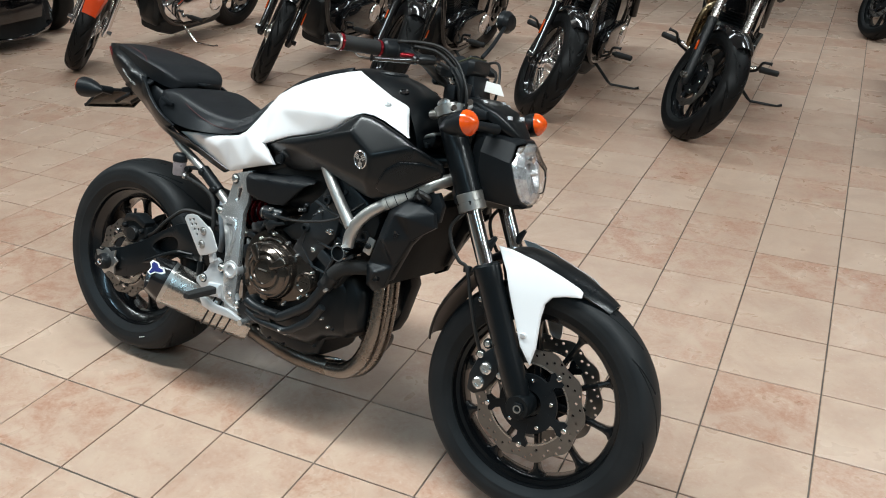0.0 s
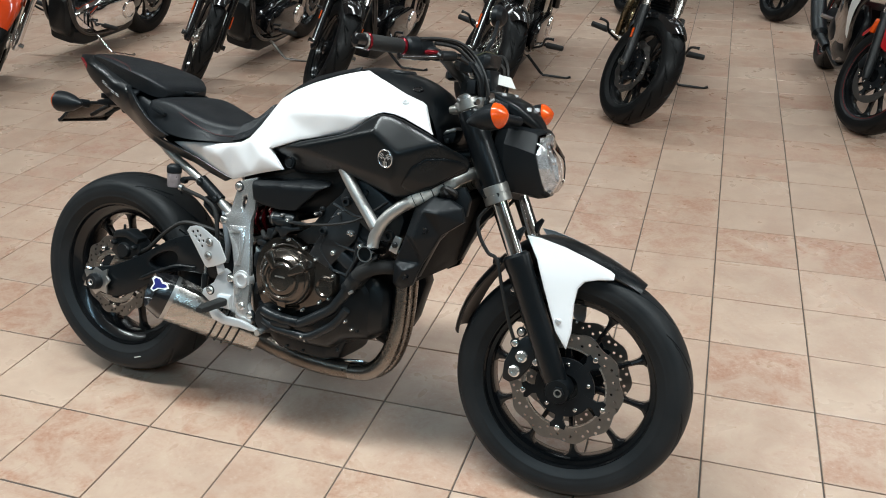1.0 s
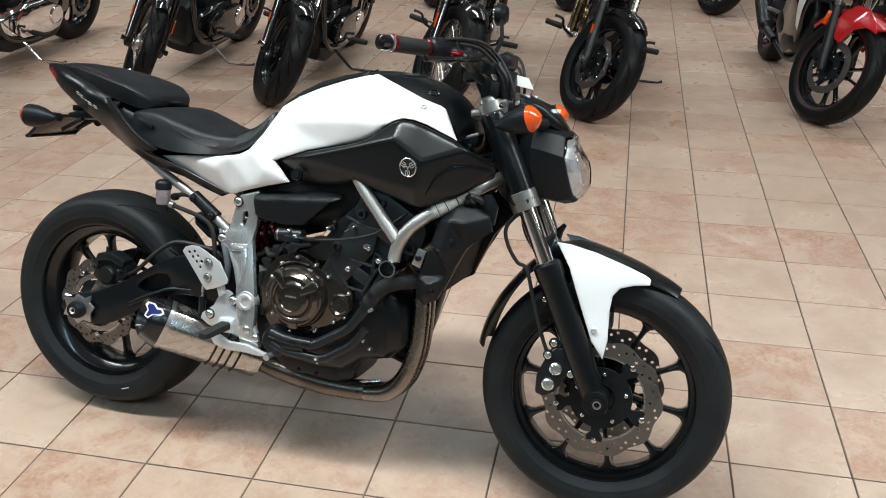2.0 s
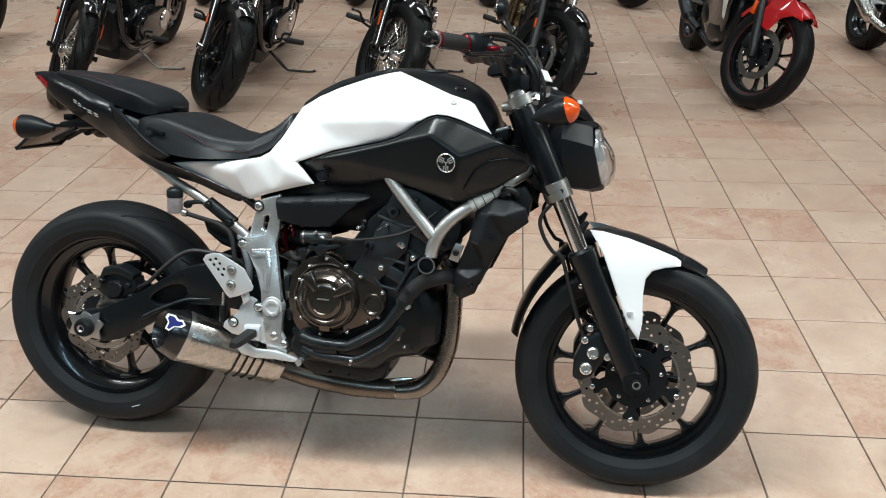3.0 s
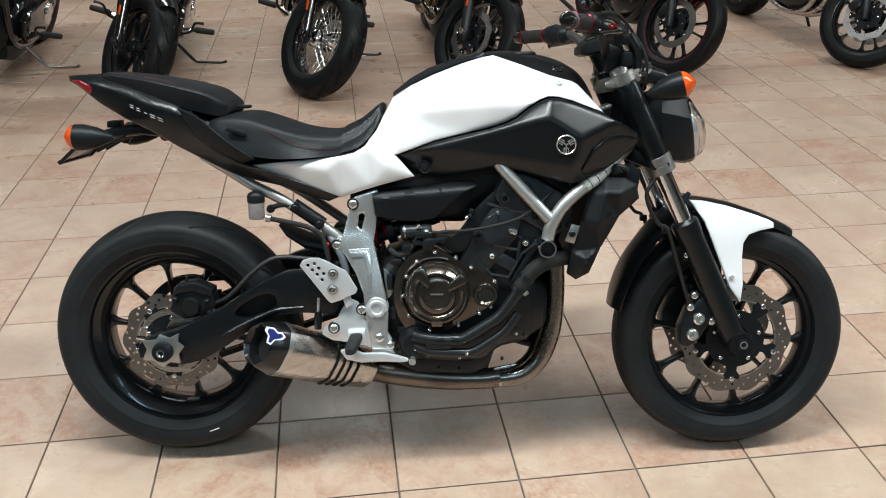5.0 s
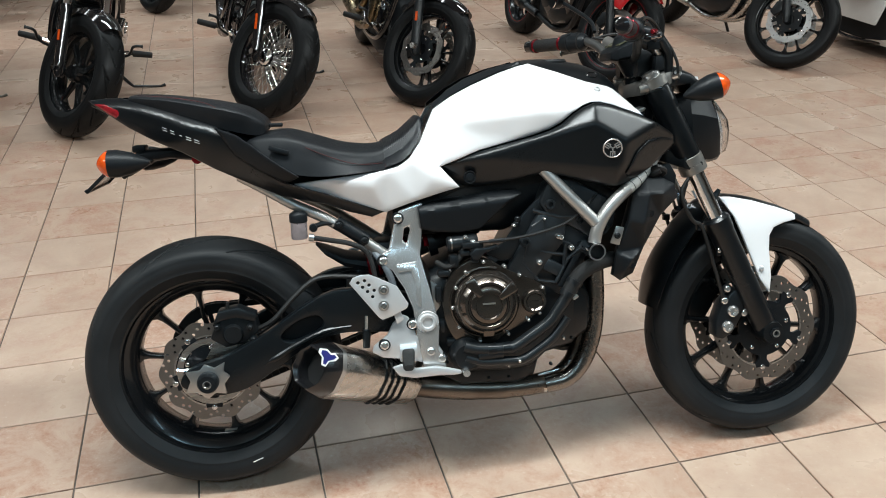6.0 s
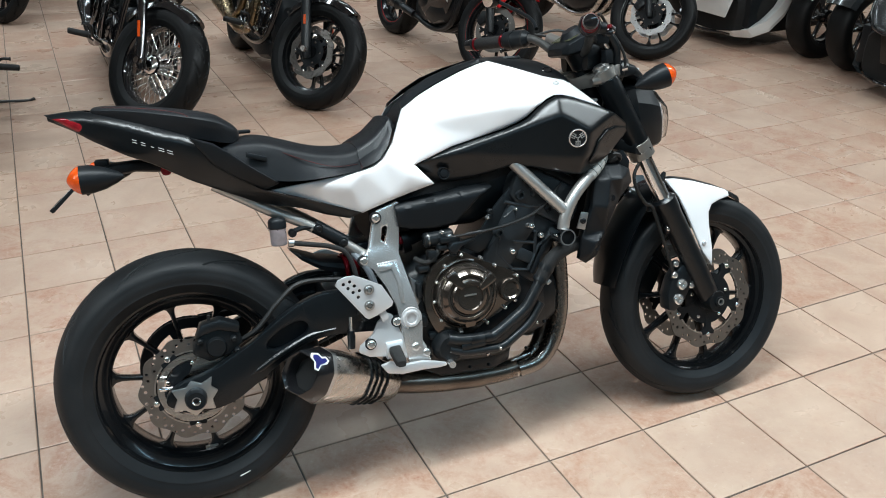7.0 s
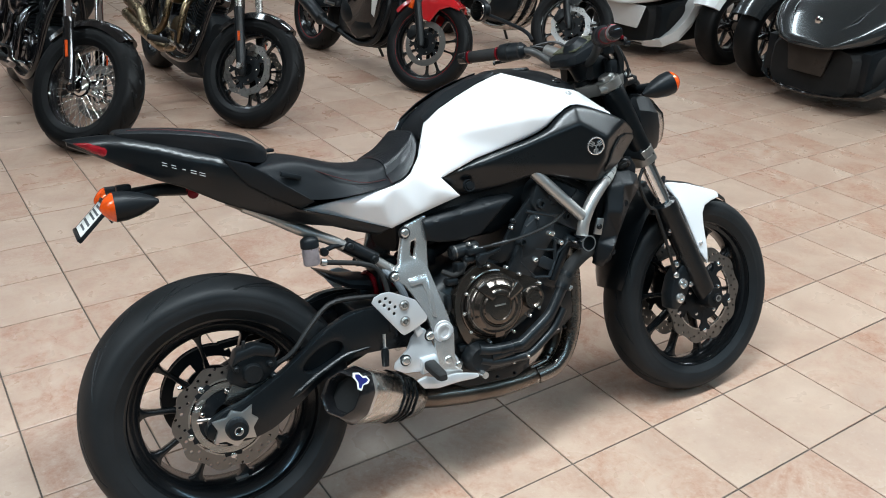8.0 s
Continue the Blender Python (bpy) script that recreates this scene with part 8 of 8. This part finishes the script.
    for s in (-1, 1):
        if faired:
            F = [(0.62, 0.30), (0.70, 0.62), (0.86, 0.78), (1.05, 0.92), (1.22, 0.90), (1.20, 0.74), (1.06, 0.58), (0.98, 0.40), (0.88, 0.24), (0.72, 0.20)]
            fh = thin_plate([(0.62, 0.30, 0.165), (0.70, 0.62, 0.20), (0.86, 0.78, 0.22), (1.05, 0.92, 0.20), (1.22, 0.90, 0.13), (1.20, 0.74, 0.14), (1.06, 0.58, 0.17), (0.98, 0.40, 0.14), (0.88, 0.24, 0.11), (0.72, 0.20, 0.12), (0.90, 0.55, 0.21)])
            fl = part("side_fairing", Geo().panel(F, fh, 0.005, s, 0.006, 0.02), GLOSS, b, "gloss black side fairing")
            W = [(0.98, 0.60), (1.06, 0.78), (1.16, 0.86), (1.12, 0.72), (1.03, 0.56), (0.95, 0.38), (0.93, 0.40)]
            part("fairing_stripe", Geo().panel(W, lambda q: fh(q) + 0.004, 0.004, s, 0.003, 0.02), WHITEP, fl, "white fairing flash")
            part("fairing_patch", Geo().panel([(0.72, 0.64), (0.88, 0.79), (1.03, 0.90), (1.04, 0.80), (0.94, 0.62), (0.80, 0.58)], lambda q: fh(q) + 0.004, 0.004, s, 0.003, 0.02), paint, fl, "red fairing panel")
        part("footpeg", Geo().tube([(0.42, s * 0.14, 0.38), (0.42, s * 0.22, 0.39)], 0.012, 10), ALU, b)
        part("grip", st(Geo().tube([tuple(top - fd * 0.12 + Vector((-0.02, s * 0.20, 0))), tuple(top - fd * 0.12 + Vector((-0.07, s * 0.34, -0.01)))], 0.017, 12)), GRIP, b)
        part("mirror", Geo().tube([(1.12, s * 0.12, 1.02), (1.10, s * 0.30, 1.10)], 0.007, 8).add(*(lambda g: (g.v, g.f))(Geo().body([(-0.02, 0.03, -0.03, 0.07), (0.02, 0.02, -0.02, 0.06)], 12)), Matrix.Translation((1.10, s * 0.34, 1.12))), GLOSS, b)
    part("handlebar", st(Geo().tube(spline([tuple(top - fd * 0.12 + Vector((-0.02, -0.20, 0))), tuple(top - fd * 0.10), tuple(top - fd * 0.12 + Vector((-0.02, 0.20, 0)))], 5), 0.012, 10)), CASTB, b)
    if faired:
        part("nose_fairing", Geo().body([(1.02, 1.06, 0.88, 0.15), (1.14, 1.05, 0.80, 0.16), (1.26, 0.97, 0.78, 0.13), (1.36, 0.89, 0.80, 0.07), (1.40, 0.86, 0.82, 0.03)], 20, 0.7), paint, b, "nose fairing")
        part("windscreen", Geo().body([(1.00, 1.20, 1.04, 0.12), (1.10, 1.15, 1.03, 0.13), (1.22, 1.02, 0.99, 0.11)], 16, 0.8), SCREEN, b, "dark windscreen")
    else:
        h2 = part("headlight", st(Geo().body([(wb - 0.22, 0.92, 0.74, 0.08), (wb - 0.14, 0.93, 0.72, 0.095), (wb - 0.08, 0.88, 0.74, 0.07)], 18, 0.6)), GLOSS, b, "headlight")
    part("side_stand", Geo().tube(spline([(0.55, 0.12, 0.26), (0.52, 0.22, 0.15), (0.50, 0.30, 0.062)], 4), 0.011, 10), CASTB, b, "side stand on the floor")
    return b


BRIGHT = surf("bright_disc_steel", (0.62, 0.63, 0.63), 0.30, metal=0.7, mottle=0.1)
sport("red, black and white faired sport motorcycle with red rim stripes", 2.49, 3.27, REDPAINT, -87, stripe=REDPAINT, disc_mat=DISC, pipes=CASTB)
sport("dark grey naked motorcycle with bright wave disc and steel header pipes", 3.72, 3.26, GREYP, -87, wb=1.46, faired=False, disc_mat=BRIGHT, waves=10, pipes=STEEL, steer=34)
far_one = sport("black naked motorcycle parked in the farther row", -1.74, 6.16, GLOSS, wb=1.42, faired=False, group="farther row of motorcycles", steer=30)
for x in (-0.33, 0.89, 2.13, 3.4):
    copy_thing(far_one, Matrix.Translation((x + 1.74, 0, 0)) @ far_one.matrix_basis)


def roadster(label, at, paint, chin=None, chin_w=0.27, lip=1.6):
    """A three-wheeled roadster: two wheels in front under their own mudguards, a broad nose between them; x forward, front axle at 0."""
    b = thing("roadster", label, "three-wheeler", "three-wheeled roadsters")
    b.matrix_basis = at
    for s in (-1, 1):
        cast_wheel("front_wheel", b, (0, s * 0.66, 0.29), 0.30, 0.085, 0.07, 6, GLOSS, 0, (), 0.13, "black front wheel", r_rim=0.19, spoke_w=1.5)
        w = []
        for i in range(15):
            t = radians(30 + 125 * i / 14)
            w.append([((0.345 - dz) * math.cos(t) * 1.08, s * 0.66 + 0.115 * u, 0.29 + (0.345 - dz) * math.sin(t)) for u, dz in ((-1, 0.06), (-0.85, 0.02), (-0.4, 0.003), (0, 0), (0.4, 0.003), (0.85, 0.02), (1, 0.06), (0.95, 0.062), (0, 0.008), (-0.95, 0.062))])
        part("front_fender", Geo().rings(w), paint, b, "front mudguard")
        part("suspension_arm", Geo().tube([(0, s * 0.56, 0.24), (0.02, s * 0.25, 0.22)], 0.025, 12).tube([(0, s * 0.56, 0.36), (0.02, s * 0.25, 0.36)], 0.02, 12), CASTB, b)
        # corner blade: sweeps from the low lip up and back to the hood's flank
        blade = Geo()
        rows = []
        for x_, y_, z_, w_ in ((0.47, 0.16, 0.115, 0.030), (0.45, 0.27, 0.115, 0.045 * lip), (0.39, 0.37, 0.13, 0.060 * lip), (0.29, 0.44, 0.19, 0.075 * lip), (0.20, 0.465, 0.29, 0.075 * lip), (0.12, 0.46, 0.41, 0.075 * lip), (0.02, 0.44, 0.54, 0.08), (-0.12, 0.42, 0.64, 0.05)):
            rows.append([(x_ + 0.010, s * (y_ - w_ * 0.9), z_ + w_ * 0.15), (x_ + 0.016, s * y_, z_ + w_ * 0.35), (x_ - 0.02, s * (y_ + 0.012), z_), (x_ - 0.03, s * y_, z_ - w_ * 0.30), (x_ - 0.01, s * (y_ - w_ * 0.9), z_ - w_ * 0.25)])
        blade.rings(rows)
        part("corner_blade", blade, paint, b, "sharp corner blade of the nose", sharp=25)
        part("head_lamp", Geo().body([(0.20, 0.60, 0.50, 0.05, s * 0.31), (0.34, 0.56, 0.47, 0.07, s * 0.26), (0.44, 0.50, 0.45, 0.04, s * 0.21)], 14, 0.6), SCREEN, b, "dark headlamp glass")
        part("mouth_side", Geo().plate([(0.40, 0.17), (0.40, 0.40), (0.10, 0.44), (0.02, 0.20)], s * 0.30, s * 0.36), BLACK, b, bevel=0.004)
    part("hood", Geo().body([(-0.35, 0.86, 0.30, 0.40), (0.0, 0.80, 0.38, 0.43), (0.20, 0.72, 0.42, 0.42), (0.34, 0.63, 0.41, 0.38), (0.45, 0.54, 0.40, 0.30), (0.53, 0.46, 0.395, 0.20), (0.555, 0.42, 0.398, 0.12)], 32, 0.72), paint, b, "smooth sculpted hood")
    part("hood_crease", Geo().tube([(0.548, -0.10, 0.425), (0.40, -0.22, 0.585), (0.15, -0.27, 0.725)], [0.004, 0.006, 0.004], 6).tube([(0.548, 0.10, 0.425), (0.40, 0.22, 0.585), (0.15, 0.27, 0.725)], [0.004, 0.006, 0.004], 6), paint, b)
    part("mouth", Geo().body([(-0.30, 0.44, 0.11, 0.40), (0.20, 0.42, 0.10, 0.40), (0.36, 0.41, 0.10, 0.35), (0.44, 0.40, 0.105, 0.28)], 20, 0.4), DARKIN, b, "black nose mouth")
    part("chin_panel", Geo().plate([(-chin_w, 0.398), (chin_w, 0.398), (chin_w * 0.76, 0.225), (-chin_w * 0.76, 0.225)], 0, 0.02).moved(pose(0.49, 0, 0, 0, 0, 90)), chin or paint, b, "chin panel between the nose openings", bevel=0.006)
    part("front_lip", Geo().tube([(0.44, -0.24, 0.115), (0.49, -0.10, 0.108), (0.50, 0, 0.106), (0.49, 0.10, 0.108), (0.44, 0.24, 0.115)], 0.012, 10), GLOSS, b, "low black front lip")
    part("nose_badge", Geo().lathe([(0.001, 0.012), (0.020, 0.010), (0.026, 0.0)], (0.45, 0, 0.545), 20, axis="x"), CHROME, b, "small round bright badge")
    part("body", Geo().body([(-1.75, 0.78, 0.60, 0.10), (-1.55, 0.86, 0.40, 0.22), (-1.10, 0.80, 0.26, 0.26), (-0.70, 0.84, 0.22, 0.26), (-0.30, 0.86, 0.22, 0.28)], 22, 0.62), paint, b, "rear bodywork")
    part("seat", Geo().body([(-1.50, 0.92, 0.80, 0.12), (-1.30, 0.92, 0.78, 0.17), (-1.10, 0.84, 0.72, 0.18), (-0.75, 0.80, 0.70, 0.17), (-0.55, 0.84, 0.72, 0.12)], 18, 0.6), VINYL, b, "black two-up seat")
    cast_wheel("rear_wheel", b, (-1.70, 0, 0.30), 0.31, 0.11, 0.09, 8, GLOSS, 0, (), 0.13, "broad black rear wheel", r_rim=0.19)
    part("windscreen", Geo().body([(-0.42, 1.10, 0.86, 0.16), (-0.30, 1.02, 0.84, 0.20), (-0.12, 0.86, 0.78, 0.20)], 16, 0.8), SCREEN, b, "low dark windscreen")
    part("handlebar", Geo().tube(spline([(-0.62, -0.38, 0.98), (-0.50, -0.22, 1.00), (-0.45, 0, 0.97), (-0.50, 0.22, 1.00), (-0.62, 0.38, 0.98)], 5), 0.014, 10), CASTB, b)
    return b


SMOKE = surf("smoked_brown_grille", (0.028, 0.024, 0.021), 0.3, metal=0.3, fine=500, bump=0.3)
roadster("white three-wheeled roadster with black nose mouth", pose(4.95, 3.53, 0, 0, 0, 180), WHITEP)
roadster("dark grey metallic three-wheeled roadster with round badge", pose(4.93, 1.84, 0, 0, 0, 180), GREYP, SMOKE, 0.16, 0.8)
roadster("gloss black three-wheeled roadster beside the cruisers", pose(-4.22, 3.06, 0, 0, 0, 0), GLOSS)


# ---- floor tiles ----
PITCH, JOINT = 0.304, 0.0046


def tile_geo(cx, cy):
    h, b = (PITCH - JOINT) / 2, 0.0016
    v = [(cx + i * h, cy + j * h, -0.005) for i, j in ((-1, -1), (1, -1), (1, 1), (-1, 1))]
    v += [(cx + i * h, cy + j * h, -b * 0.7) for i, j in ((-1, -1), (1, -1), (1, 1), (-1, 1))]
    v += [(cx + i * (h - b), cy + j * (h - b), 0) for i, j in ((-1, -1), (1, -1), (1, 1), (-1, 1))]
    f = [(8, 9, 10, 11)]
    for k in range(4):
        n = (k + 1) % 4
        f += [(k, n, 4 + n, 4 + k), (4 + k, 4 + n, 8 + n, 8 + k)]
    return v, f


one = Geo().add(*tile_geo(0, 0))
rest = Geo()
first_tile = None
for i in range(math.ceil(X0 / PITCH), math.floor(X1 / PITCH)):
    for j in range(math.ceil(Y0 / PITCH), math.floor(Y1 / PITCH)):
        cx, cy = (i + 0.5) * PITCH, (j + 0.5) * PITCH
        if -5 <= i <= 13 and -3 <= j <= 11:
            m = pose(cx, cy, random.uniform(-0.0004, 0.0002), random.uniform(-0.06, 0.06), random.uniform(-0.06, 0.06), 0)
            if first_tile is None:
                first_tile = part("tile", one, TILE, floor, at=m, sharp=12)
            else:
                again(first_tile, m, floor)
        else:
            rest.add(*tile_geo(cx, cy))
tagged(part("tile_field", rest, TILE, floor, sharp=12), "terracotta floor tiles farther off", kind="stuff")
